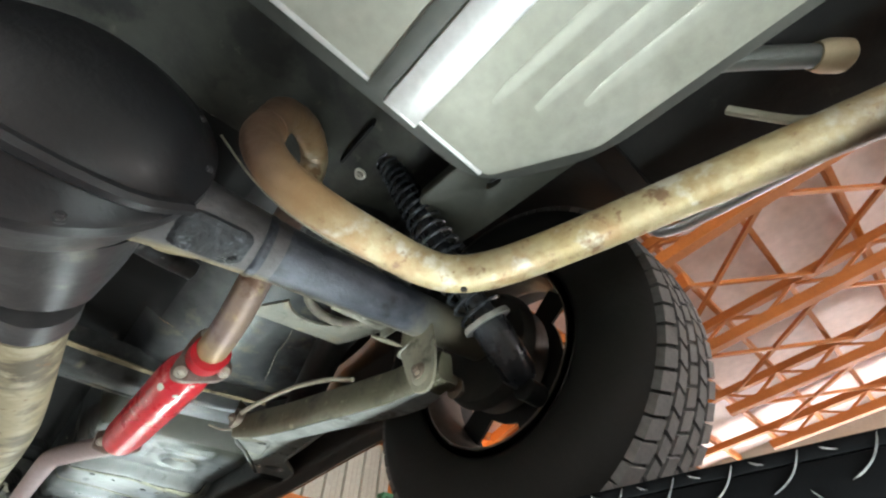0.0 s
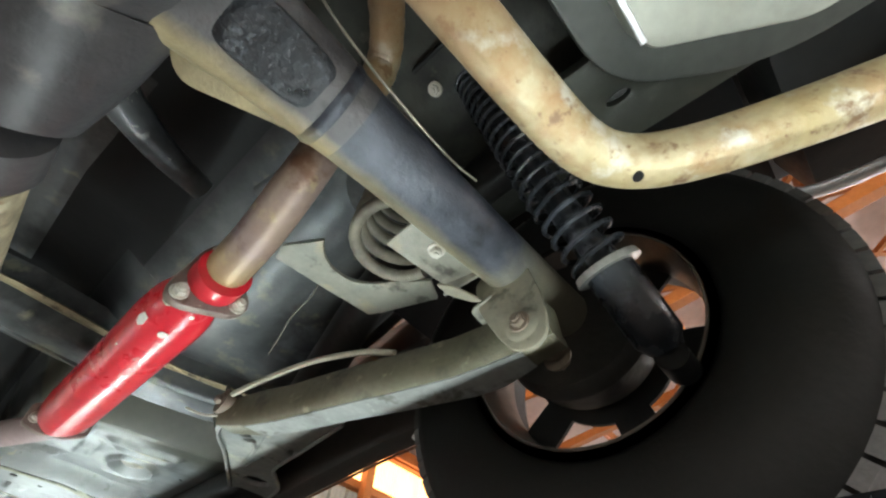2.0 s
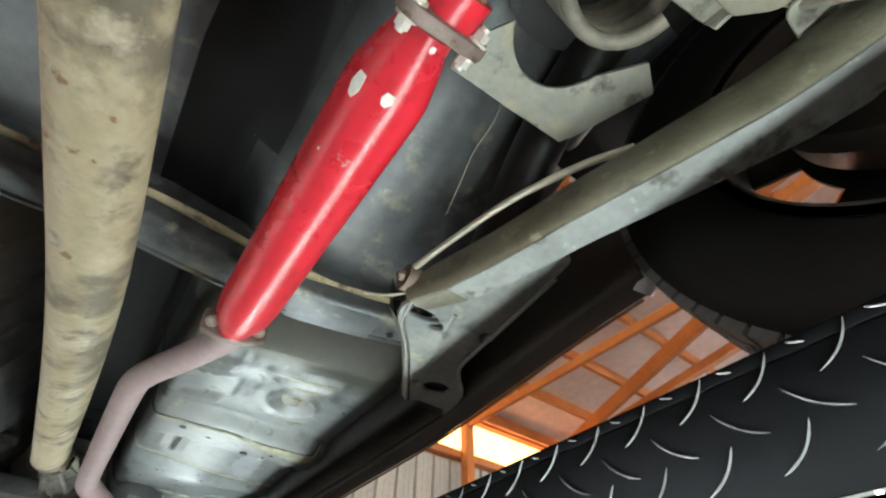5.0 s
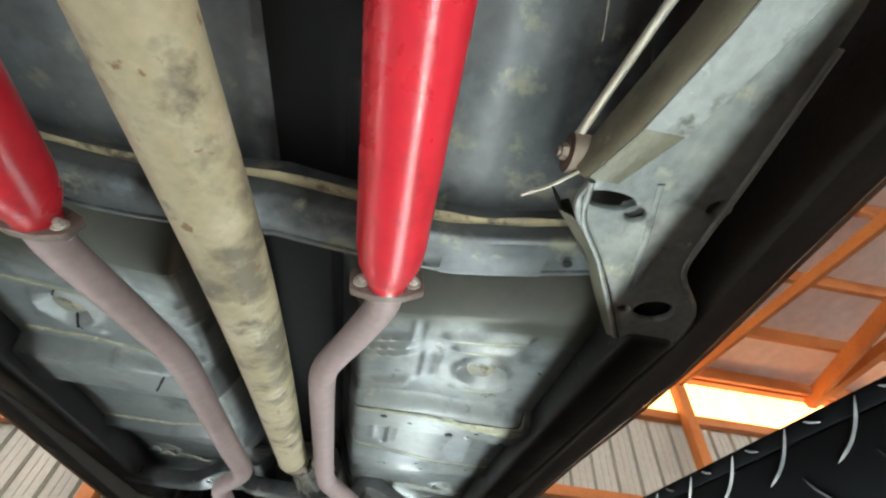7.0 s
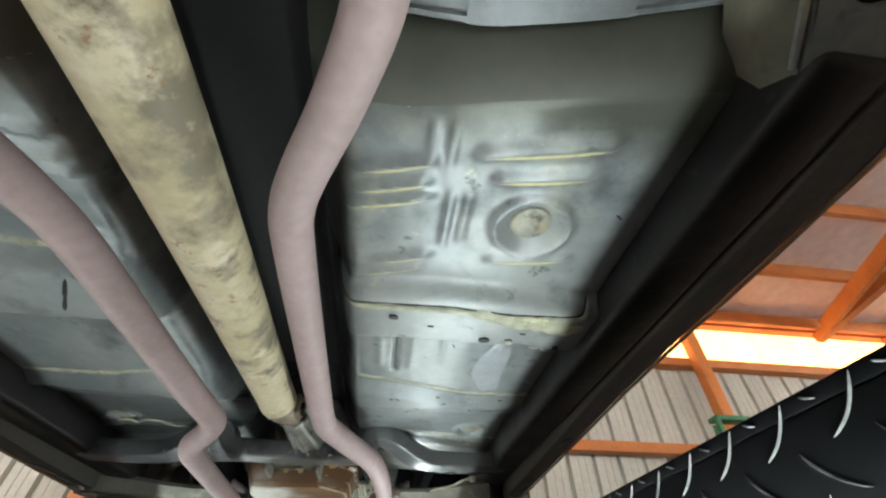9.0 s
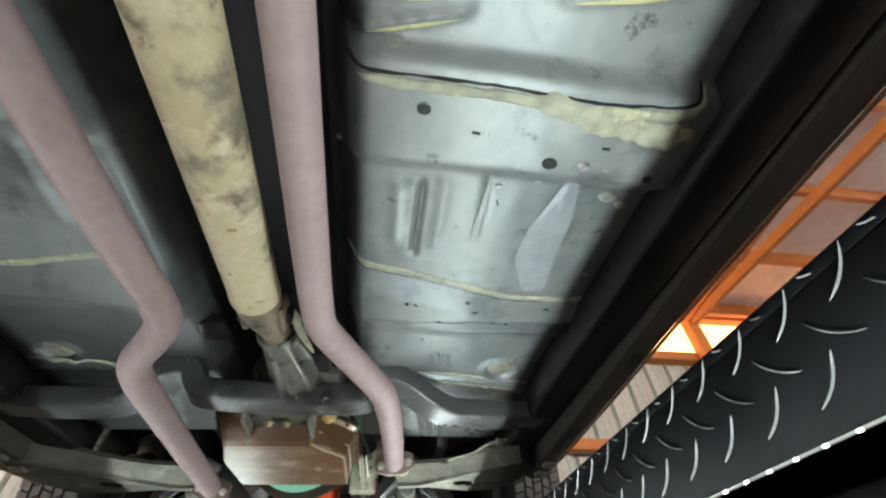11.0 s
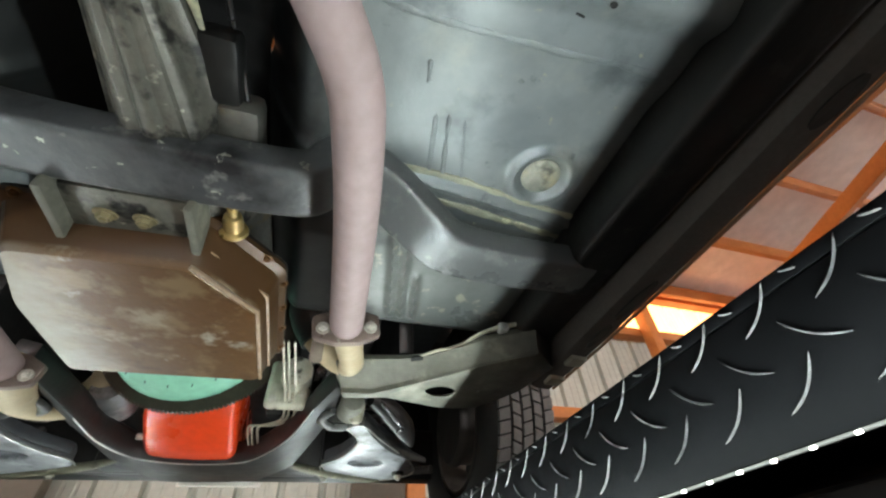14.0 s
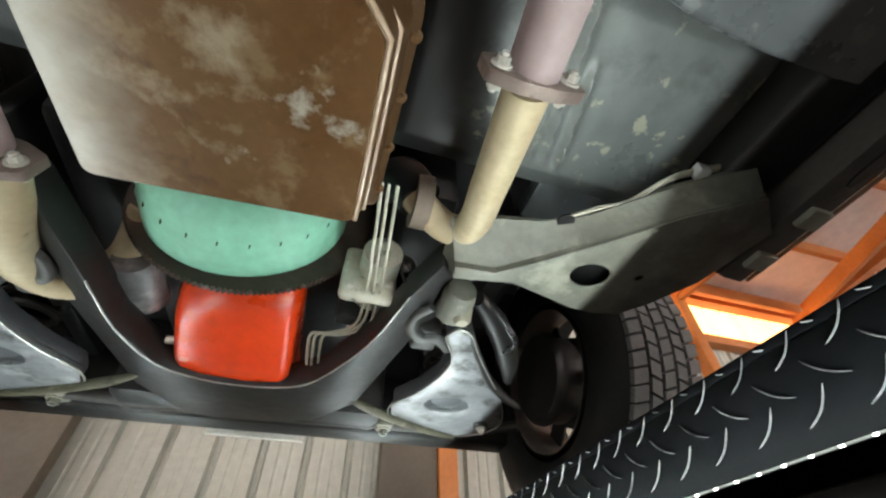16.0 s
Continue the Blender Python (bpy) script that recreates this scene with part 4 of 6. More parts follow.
# rear seat crossmember: a bowed grey rail across the floor
def seat_beam(x0, x1, n, section):
    """A pressed box rail bowed across the floor."""
    bm, rows = bmesh.new(), []
    for k in range(n + 1):
        x = x0 + (x1 - x0) * k / n
        y = 0.812 - 0.28 * (abs(x) - 0.28) ** 2 - 0.14 * max(0, abs(x) - 0.3)
        z = 0.374 + 0.02 * abs(x)
        rows.append([bm.verts.new((x, y + dy, z + dz)) for dy, dz in section])
    for a, b in zip(rows, rows[1:]):
        for j in range(len(section) - 1):
            bm.faces.new((a[j], b[j], b[j + 1], a[j + 1]))
    return bm


part("seat_crossmember", seat_beam(-0.58, 0.58, 48, ((-0.040, 0.09), (-0.038, 0.012), (-0.034, 0.003), (-0.028, 0.0), (0.030, 0.0), (0.034, 0.002), (0.036, -0.003), (0.041, -0.004), (0.043, 0.0), (0.041, 0.09))), REARGREY_FAR, car, "bowed grey crossmember under the rear seat", smooth=50)
part("bare_plate", seat_beam(0.275, 0.445, 10, ((-0.029, -0.001), (0.031, -0.001), (0.036, -0.0045), (0.042, -0.0055))), REARGREY_FAR, car, "paler bare stretch of the crossmember", smooth=50)
part("crossmember_lip", tube([(x, 0.765 - 0.28 * (abs(x) - 0.28) ** 2 - 0.12 * max(0, abs(x) - 0.3), 0.412 + 0.02 * abs(x)) for x in (-0.56, -0.4, -0.2, 0.0, 0.2, 0.3, 0.4, 0.5, 0.57)], [0.004, 0.006, 0.003, 0.005, 0.0035, 0.006, 0.0045, 0.0065, 0.003, 0.005, 0.0035, 0.006, 0.005], 8, 4, wide=2), DUSTYWEB, car)
set_at("access_hole", HOLE, Matrix.Translation((0.477, 0.782, 0.374)), car)


def mirrored(outline):
    return [(-x, y) for x, y in outline][::-1]


# perimeter frame
def frame_rail(s):
    rail = part("frame_rail", tube([(0.40 * s, -1.2, 0.47), (0.41 * s, -0.5, 0.49), (0.425 * s, -0.2, 0.53), (0.44 * s, 0.05, 0.56), (0.46 * s, 0.28, 0.50), (0.50 * s, 0.48, 0.39), (0.53 * s, 0.60, 0.335)], 0.045, 12, 5, wide=0.9), FRAME_BLACK, car, "black frame rail kicked up over the axle")
    part("side_rail", rbox((min(0.560 * s, 0.640 * s), 0.80, 0.262), (max(0.560 * s, 0.640 * s), 2.36, 0.375), 0.016, 3), FRAME_BLACK, rail, "glossy black perimeter frame rail")
    out = [(0.50, 0.36), (0.43, 0.48), (0.390, 0.585), (0.402, 0.615), (0.462, 0.672), (0.512, 0.745), (0.556, 0.815), (0.600, 0.88), (0.65, 0.94), (0.662, 0.90), (0.648, 0.834), (0.629, 0.738), (0.566, 0.668), (0.553, 0.60), (0.549, 0.544), (0.538, 0.44), (0.527, 0.36)]
    holes = [(0.547, 0.566, 0.014, 0.012), (0.531, 0.752, 0.008, 0.007), (0.574, 0.747, 0.028, 0.021), (0.428, 0.581, 0.030, 0.011), (0.464, 0.593, 0.012, 0.010)]
    if s < 0:
        out, holes = mirrored(out), [(-a, b, c, d) for a, b, c, d in holes]
    part("arm_mount_plate", plate(rounded(out, 0.012, 3), 0.272, 0.012, holes, 0.004), MOUNT, rail, "dusty grey control-arm mount with holes")
    part("arm_mount_box", plate(rounded([(0.45 * s, 0.63), (0.53 * s, 0.77), (0.60 * s, 0.86), (0.615 * s, 0.76), (0.55 * s, 0.67), (0.535 * s, 0.56), (0.50 * s, 0.50)][:: (1 if s > 0 else -1)], 0.02), 0.285, 0.10, (), 0.01), FRAME_BLACK, rail)
    return rail


rail_r = frame_rail(1)
frame_rail(-1)
part("mount_lip", tube([(0.398, 0.56, 0.270), (0.41, 0.61, 0.268), (0.455, 0.668, 0.270), (0.507, 0.748, 0.272), (0.553, 0.82, 0.275)], 0.0035, 8, 4), MOUNT, rail_r)
part("mount_lip", tube([(0.532, 0.40, 0.272), (0.549, 0.544, 0.271), (0.555, 0.61, 0.271), (0.568, 0.668, 0.271), (0.628, 0.738, 0.273), (0.647, 0.834, 0.275), (0.655, 0.89, 0.276)], 0.0035, 8, 4), MOUNT, rail_r)
part("body_brace", tube([(0.405, 0.631, 0.33), (0.427, 0.661, 0.33), (0.486, 0.728, 0.33), (0.553, 0.805, 0.325), (0.585, 0.86, 0.32)], 0.0035, 8, 4, wide=1.8), OLIVE, rail_r)

for pts in ([(0.507, 0.687, 0.2700), (0.496, 0.634, 0.2700), (0.478, 0.581, 0.2700), (0.468, 0.548, 0.2700)], [(0.520, 0.694, 0.2700), (0.517, 0.663, 0.2700), (0.518, 0.630, 0.2700)], [(0.528, 0.616, 0.2700), (0.543, 0.624, 0.2700), (0.547, 0.615, 0.2700)]):
    part("pressed_ridge", tube([(x, y, z + 0.0012) for x, y, z in pts], 0.0022, 8, 4, wide=1.8), MOUNT, rail_r)
bm, rows = bmesh.new(), []
for x, y in ((0.400, 0.612), (0.432, 0.645), (0.463, 0.674), (0.513, 0.748), (0.557, 0.818), (0.60, 0.885)):
    rows.append([bm.verts.new(p) for p in ((x, y, 0.274), (x - 0.010, y + 0.012, 0.30), (x - 0.012, y + 0.016, 0.37))])
for a, b in zip(rows, rows[1:]):
    for j in range(2):
        bm.faces.new((a[j], b[j], b[j + 1], a[j + 1]))
part("mount_side", bm, MOUNTSIDE, rail_r, "olive-brown dusty side of the mount", smooth=60)

# rocker panels
def rise(y):
    """How far the rocker's lower edge stands above its middle height."""
    return 0.036 * step(1.0, 0.33, y) - 0.034 * step(1.2, 2.3, y)


for s in (1, -1):
    bm, rows = bmesh.new(), []
    for k in range(42):
        y = 0.33 + 2.01 * k / 41
        up = rise(y)
        rows.append([bm.verts.new((x * s, y, z + up)) for x, z in ((0.642, 0.47), (0.642, 0.274), (0.646, 0.262), (0.655, 0.2575), (0.684, 0.2555), (0.6895, 0.259), (0.690, 0.27), (0.700, 0.30), (0.705, 0.47))])
    for a, b in zip(rows, rows[1:]):
        for j in range(9):
            bm.faces.new((a[j], a[(j + 1) % 9], b[(j + 1) % 9], b[j]))
    bm.faces.new(rows[0])
    bm.faces.new(rows[-1][::-1])
    rk = part("rocker_panel", bm, ROCKER, car, "dark grey rocker panel")
    part("pinch_weld", tube([(0.691 * s, y, 0.256 + rise(y)) for y in (0.36, 0.5, 0.65, 0.8, 1.0, 1.3, 1.5, 1.7, 1.9, 2.1, 2.25, 2.335)], 0.0028, 6, 3), EDGE, rk, "thin brown lower body seam edge")
    part("panel_flange", tube([(0.672 * s, 0.350, 0.288), (0.666 * s, 0.325, 0.305), (0.66 * s, 0.308, 0.335), (0.652 * s, 0.300, 0.375), (0.645 * s, 0.305, 0.40)], 0.012, 10, 5, wide=1.4), STRAP, rk, "pale rolled end flange")
    set_at("rocker_hole", HOLE, Matrix.Translation((0.667 * s, 1.70, 0.2548 + rise(1.70))) @ Matrix.Diagonal((1.6, 4.2, 1, 1)), rk)
    for y, l in ((2.03, 7.0), (2.13, 5.0)):
        set_at("rocker_slot", HOLE, Matrix.Translation((0.667 * s, y, 0.2548 + rise(y))) @ Matrix.Diagonal((1.2, l, 1, 1)), rk)
    for y in (2.20, 2.28):
        part("mount_tab", rbox((min(0.655 * s, 0.688 * s), y, 0.249 + rise(y)), (max(0.655 * s, 0.688 * s), y + 0.03, 0.262 + rise(y)), 0.003), DUSTY, rk)
    part("outer_body_side", rbox((min(0.70 * s, 0.90 * s), 0.42, 0.46), (max(0.70 * s, 0.90 * s), 2.42, 0.70), 0.03, 3), ROCKER, rk)

# fuel tank
tank = part("fuel_tank", plate(rounded([(-0.44, -0.262), (0.345, -0.268), (0.418, -0.40), (0.43, -0.95), (-0.50, -0.95), (-0.50, -0.36)], 0.016, 5), 0.372, 0.15, (), 0.006), TANK, car, "pale galvanised fuel tank")
part("bare_edge", tube([(-0.40, -0.2635, 0.3735), (-0.1, -0.2655, 0.3725), (0.335, -0.2690, 0.3735)], [0.0016, 0.0028, 0.0022, 0.0030, 0.0026, 0.0020, 0.0026], 8, 3, wide=1.5), STRAP, tank, "bright bare front edge of the tank")
for x, y0, y1 in ((0.275, -0.33, -0.90), (0.318, -0.36, -0.93), (0.355, -0.40, -0.88), (-0.02, -0.34, -0.92)):
    part("pressed_crease", tube([(x, y0, 0.3735), (x, y0 - 0.05, 0.3727), (x + 0.004, (y0 + y1) / 2, 0.3725), (x + 0.008, y1, 0.3735)], [0.0005, 0.0008, 0.0011, 0.0013, 0.0014, 0.0014, 0.0013, 0.0011, 0.0008, 0.0005], 10, 3, wide=9.0), TANK, tank)
part("tank_rim", plate(rounded([(-0.47, -0.21), (0.38, -0.222), (0.475, -0.38), (0.485, -0.98), (-0.55, -0.98), (-0.55, -0.34)], 0.07, 8), 0.432, 0.02, (), 0.006), TANKDIM, tank, "dull grey rolled tank rim")
for x in (0.20, -0.26):
    part("tank_strap", plate([(x - 0.024, -0.262), (x + 0.024, -0.262), (x + 0.026, -0.97), (x - 0.022, -0.97)], 0.3625, 0.004, (), 0.001), STRAP, tank, "bright zinc tank strap")
    part("tank_strap_end", rbox((x - 0.024, -0.266, 0.362), (x + 0.024, -0.262, 0.50), 0.001), STRAP, tank)
    # Dark strip added beside each strap in place of its shadow.
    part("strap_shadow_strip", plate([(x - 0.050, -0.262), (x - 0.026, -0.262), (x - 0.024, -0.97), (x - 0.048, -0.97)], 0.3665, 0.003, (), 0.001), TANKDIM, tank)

# rear axle
axle = part("axle_tube", tube([(0.06, -0.012, 0.288), (0.20, -0.012, 0.302), (0.40, -0.012, 0.325), (0.60, -0.012, 0.347)], [0.045, 0.042, 0.038, 0.038], 32, 3), AXLE, car, "blue-grey rear axle tube with worn patches")
part("carrier_neck", tube([(-0.09, -0.012, 0.272), (-0.03, -0.012, 0.277), (0.04, -0.012, 0.285), (0.10, -0.012, 0.292), (0.15, -0.012, 0.297), (0.19, -0.012, 0.301)], [0.088, 0.070, 0.055, 0.048, 0.0455, 0.0425], 36, 4), NECK, axle, "dark cast neck of the axle housing, dusted tan")


def saddle_pad(x0, x1, a0, a1, centre, radius, high):
    """A raised cast pad that wraps part of a tube along x; angles in degrees in the y-z plane."""
    bm, grid, n = bmesh.new(), [], 14
    for i in range(n + 1):
        row = []
        for j in range(n + 1):
            u, v = 2 * i / n - 1, 2 * j / n - 1
            edge = max(0.0, min(1.0, (1.06 - (abs(u) ** 5 + abs(v) ** 5) ** 0.2) * 6))
            x, a = x0 + (x1 - x0) * i / n, radians(a0 + (a1 - a0) * j / n)
            r = radius(x) - 0.002 + (high + 0.002) * edge ** 0.6
            row.append(bm.verts.new((x, centre[0] + r * math.cos(a), centre[1] + 0.11 * x + r * math.sin(a))))
        grid.append(row)
    for i in range(n):
        for j in range(n):
            bm.faces.new((grid[i][j], grid[i + 1][j], grid[i + 1][j + 1], grid[i][j + 1]))
    return bm


part("casting_pad", saddle_pad(0.066, 0.152, -152, -84, (-0.012, 0.2812), lambda x: 0.0475 - 0.05 * (x - 0.10), 0.005), PADCAST, axle, "rough black cast pad on the axle neck")
part("weld_ring", tube([(0.158, -0.012, 0.2975), (0.164, -0.012, 0.2982), (0.170, -0.012, 0.299)], [0.0452, 0.0462, 0.0445], 32, 2), AXLE, axle)
part("axle_tube_far", tube([(-0.06, -0.012, 0.30), (-0.60, -0.012, 0.34)], 0.040, 20, 1), AXLE, car)
prof = [(-0.125, 0.03), (-0.115, 0.085), (-0.09, 0.118), (-0.075, 0.128), (-0.070, 0.140), (-0.055, 0.140), (-0.05, 0.125), (0.0, 0.118), (0.06, 0.095), (0.11, 0.065), (0.15, 0.05), (0.165, 0.048)]
diff = part("differential", lathe(prof, 36, (-0.062, -0.01, 0.275), "y"), DIFF, car, "dark oily differential housing and cover")
for k in range(10):
    a = 2 * math.pi * k / 10 + 0.2
    set_at("cover_bolt", DARKBOLT, facing((-0.062 + 0.131 * math.cos(a), -0.080, 0.275 + 0.131 * math.sin(a)), (0, -1, 0)) @ Matrix.Scale(0.6, 4), diff)
part("housing_gusset", plate(rounded([(0.03, 0.02), (0.17, 0.012), (0.28, -0.002), (0.28, 0.012), (0.15, 0.032), (0.06, 0.066)], 0.02), 0.262, 0.02, (), 0.006, lambda x, y: 0.10 * x), DUSTYWEB, diff, "yellow-dusted cast web")
part("rear_rail_plate", plate(rounded([(0.345, -0.11), (0.475, -0.10), (0.49, -0.75), (0.36, -0.75)], 0.02), 0.468, 0.03, ((0.413, -0.232, 0.006, 0.016), (0.425, -0.31, 0.007, 0.030)), 0.004), RAILGREY, rail_r, "dark olive-grey rail with slots")
part("cover_rib", tube([(-0.13, -0.115, 0.20), (-0.06, -0.125, 0.175), (0.03, -0.115, 0.185), (0.075, -0.09, 0.23)], 0.009, 8, 4), DIFF, diff)
part("brake_line", tube([(0.05, -0.055, 0.40), (0.11, -0.052, 0.362), (0.17, -0.052, 0.340), (0.24, -0.049, 0.338), (0.30, -0.047, 0.344), (0.34, -0.05, 0.352)], 0.0016, 8, 5), LINE, axle)
# spring perch bracket in front of the tube
part("perch_bracket", plate(rounded([(0.318, -0.005), (0.44, -0.005), (0.4375, 0.087), (0.3345, 0.101)], 0.005), 0.330, 0.005, (), 0.0015, lambda x, y: 0.22 * (y - 0.04)), DUSTY, axle, "tan dusty spring perch bracket")
part("perch_flange", rbox((0.436, 0.0, 0.318), (0.441, 0.086, 0.352), 0.002), DUSTY, axle)
set_at("perch_bolt", BOLT, facing((0.376, 0.045, 0.329), DOWN), axle)
# control arm ears
EAR = [(0.040, 0.277), (0.014, 0.222), (-0.005, 0.192), (-0.031, 0.183), (-0.047, 0.193), (-0.052, 0.215), (-0.050, 0.255), (-0.036, 0.318), (0.016, 0.347), (0.044, 0.325)]
ON_X = Matrix(((0, 0, 1, 0), (1, 0, 0, 0), (0, 1, 0, 0), (0, 0, 0, 1)))
for x in (0.455,):
    part("arm_ear", plate(rounded(EAR, 0.010, 3), 0, 0.006, (), 0.002), EARTAN, axle, "tan dusty control-arm ear").data.transform(Matrix.Translation((x, 0, 0.022 if x > 0.5 else 0)) @ ON_X)
part("ear_tab", plate(rounded([(0.455, 0.030), (0.455, 0.048), (0.435, 0.072), (0.408, 0.074), (0.418, 0.05)], 0.006), 0.296, 0.005, (), 0.0015, lambda x, y: 0.5 * (y - 0.05)), EARTAN, axle)
part("bolt_boss", lathe([(-0.0035, 0.008), (-0.0035, 0.016), (-0.0015, 0.020), (0.0, 0.023)], 24, (0.4555, -0.021, 0.221), "x"), EARTAN, axle)
set_at("arm_bolt", RUSTBOLT, facing((0.4505, -0.021, 0.221), (-1, 0, -0.05)) @ Matrix.Scale(0.72, 4), axle)
set_at("arm_bolt", RUSTBOLT, facing((0.528, -0.021, 0.221), (1, 0, -0.05)), axle)
part("ear_gusset", plate(rounded([(0.455, 0.01), (0.525, 0.01), (0.525, 0.055), (0.45, 0.05)], 0.01), 0.290, 0.005, (), 0.002, lambda x, y: -0.35 * (y - 0.01)), DUSTY, axle)

# trailing arms
def trailing_arm(s):
    bm = bmesh.new()
    # inner wall x, y, bottom z, width
    path = [(0.472, -0.045, 0.209, 0.036), (0.476, 0.0, 0.210, 0.040), (0.474, 0.055, 0.213, 0.058), (0.470, 0.10, 0.214, 0.058), (0.450, 0.20, 0.218, 0.054), (0.429, 0.30, 0.223, 0.049), (0.413, 0.40, 0.230, 0.047), (0.396, 0.48, 0.238, 0.046), (0.376, 0.545, 0.250, 0.040)]
    sect = [(0.10, 0.062), (0.0, 0.048), (-0.05, 0.022), (0.0, 0.006), (0.10, 0.0), (0.20, 0.003), (0.30, 0.0005), (0.95, 0.0), (1.0, 0.003), (1.0, 0.010), (0.92, 0.014), (0.80, 0.016), (0.72, 0.055), (0.60, 0.064)]
    rings = []
    for i, (x, y, z, w) in enumerate(path):
        h = 0.75 if i in (0, len(path) - 1) else 1.0
        rings.append([bm.verts.new(((x + a * w) * s, y, z + b * h)) for a, b in sect])
    for a, b in zip(rings, rings[1:]):
        for k in range(len(sect)):
            bm.faces.new((a[k], a[(k + 1) % len(sect)], b[(k + 1) % len(sect)], b[k]))
    bm.faces.new(rings[0])
    bm.faces.new(rings[-1][::-1])
    arm = part("trailing_arm", bm, ARMOLIVE, car, "dusty channel-section lower trailing arm")
    bm, rows = bmesh.new(), []
    for x, y, z, w in path[1:-1]:
        rows.append([bm.verts.new(((x + a * w) * s, y, z + b)) for a, b in ((0.13, -0.0012), (0.30, -0.0008), (0.97, -0.0012), (1.03, 0.002), (1.03, 0.013), (0.97, 0.013), (0.95, 0.002), (0.13, 0.0008))])
    for a, b in zip(rows, rows[1:]):
        for k in range(8):
            bm.faces.new((a[k], a[(k + 1) % 8], b[(k + 1) % 8], b[k]))
    bm.faces.new(rows[0])
    bm.faces.new(rows[-1][::-1])
    part("arm_flange", bm, ARMPALE, arm, "pale worn lower flange")
    for y, z, x, r in ((-0.021, 0.226, 0.49, 0.014), (0.543, 0.290, 0.398, 0.021)):
        b = lathe([(-0.031, r - 0.009), (-0.031, r), (0.031, r), (0.031, r - 0.009)], 24, (x * s, y, z), "x")
        part("bush_eye", b, RUSTBUSH, arm, "rusty brown pivot bush")
    set_at("bush_bolt", RUSTBOLT, facing((0.368 * s, 0.543, 0.290), (-s, 0, -0.05)) @ Matrix.Scale(0.75, 4), arm)
    return arm


arm_r = trailing_arm(1)
trailing_arm(-1)
part("parking_brake_cable", tube([(0.372, 0.53, 0.296), (0.392, 0.46, 0.312), (0.416, 0.36, 0.318), (0.445, 0.27, 0.312), (0.468, 0.21, 0.298)], 0.005, 10, 5), LINE, arm_r, "grey sheathed brake cable")
part("loose_wire", tube([(0.338, 0.27, 0.41), (0.350, 0.31, 0.388), (0.352, 0.36, 0.372), (0.366, 0.41, 0.362), (0.375, 0.45, 0.35)], 0.0011, 6, 4), COIL, arm_r)
part("wire_tail", tube([(0.385, 0.545, 0.27), (0.36, 0.57, 0.268), (0.335, 0.60, 0.28)], 0.002, 6, 4), LINE, arm_r)

# upper links
for s in (1, -1):
    pts = [(-0.115, 0.085, 0.375), (-0.07, 0.19, 0.40), (0.03, 0.27, 0.42), (0.125, 0.305, 0.432)] if s > 0 else [(-0.02, 0.10, 0.39), (-0.05, 0.235, 0.41), (-0.14, 0.275, 0.42), (-0.20, 0.31, 0.43)]
    part("upper_link", tube(pts, [0.040, 0.034, 0.024, 0.018], 14, 5, wide=0.8), XMEM, car, "grey pressed upper axle link")
part("rear_brace", tube([(0.205, 0.10, 0.46), (0.20, 0.17, 0.44), (0.19, 0.24, 0.43)], 0.012, 10, 4, wide=1.6), REARGREY, car, "dull grey body brace")

# spring gusset with its round cutout
arc = [(0.352 + 0.070 * math.cos(radians(a)), 0.165 + 0.078 * math.sin(radians(a))) for a in range(150, 19, -10)]
part("spring_tower_gusset", plate([(0.255, 0.262), (0.263, 0.292), (0.36, 0.288), (0.45, 0.282), (0.462, 0.262), (0.50, 0.16), (0.46, 0.14)] + arc[::-1], 0.395, 0.008, (), 0.002, lambda x, y: 0.06 * (x - 0.3)), DUSTY, car, "grey pressed gusset with a round cutout")
part("spring_tower", lathe([(0.53, 0.10), (0.55, 0.10), (0.60, 0.085), (0.63, 0.05)], 28, (0.352, 0.12, 0), "z"), FRAME_BLACK, car)
helix = []
for k in range(0, 140):
    a = 2 * math.pi * k / 24
    helix.append((0.352 + 0.060 * math.cos(a), 0.105 + 0.060 * math.sin(a), 0.362 + 0.0295 * k / 24 * 1.3))
part("coil_spring", tube(helix, 0.0092, 12, 1), COIL, car, "dusty tan coil spring")

# shock absorber with its helper coil
A, B = Vector((0.272, -0.070, 0.605)), Vector((0.508, -0.117, 0.292))
ax = (B - A).normalized()
shock = part("shock_body", tube([tuple(A), tuple(B)], [0.014, 0.022], 16, 1), SPRING, car, "black shock absorber with a helper coil")
part("shock_tube", tube([tuple(B - ax * 0.004), tuple(B + ax * 0.05), tuple(B + ax * 0.092), tuple(B + ax * 0.108)], [0.030, 0.0295, 0.028, 0.018], 24, 1), SPRING, shock, "black lower shock tube")
part("spring_seat", tube([tuple(B - ax * 0.006), tuple(B + ax * 0.003)], [0.040, 0.042], 28, 1), BARE, shock, "bright spring seat ring")
side1 = ax.cross(Vector((0, 0, 1))).normalized()
side2 = ax.cross(side1)
coil = []
for k in range(0, 21 * 16):
    a, t = 2 * math.pi * k / 16, k / (21 * 16 - 1)
    p = A + (B - A) * (0.04 + 0.95 * (0.72 * t + 0.28 * t * t))
    coil.append(tuple(p + (side1 * math.cos(a) + side2 * math.sin(a)) * (0.018 + 0.019 * min(1, t * 1.25))))
part("helper_coil", tube(coil, 0.0034, 8, 1), SPRING, shock, "glossy black helper coil")
part("shock_eye", lathe([(-0.018, 0.010), (-0.018, 0.018), (0.018, 0.018), (0.018, 0.010)], 20, tuple(B + ax * 0.122), "x"), FRAME_BLACK, shock)
part("shock_top_bar", tube([tuple(A + Vector((-0.03, 0.06, -0.005))), tuple(A + Vector((0.01, -0.04, 0.01)))], 0.008, 8, 1), BARE, shock)
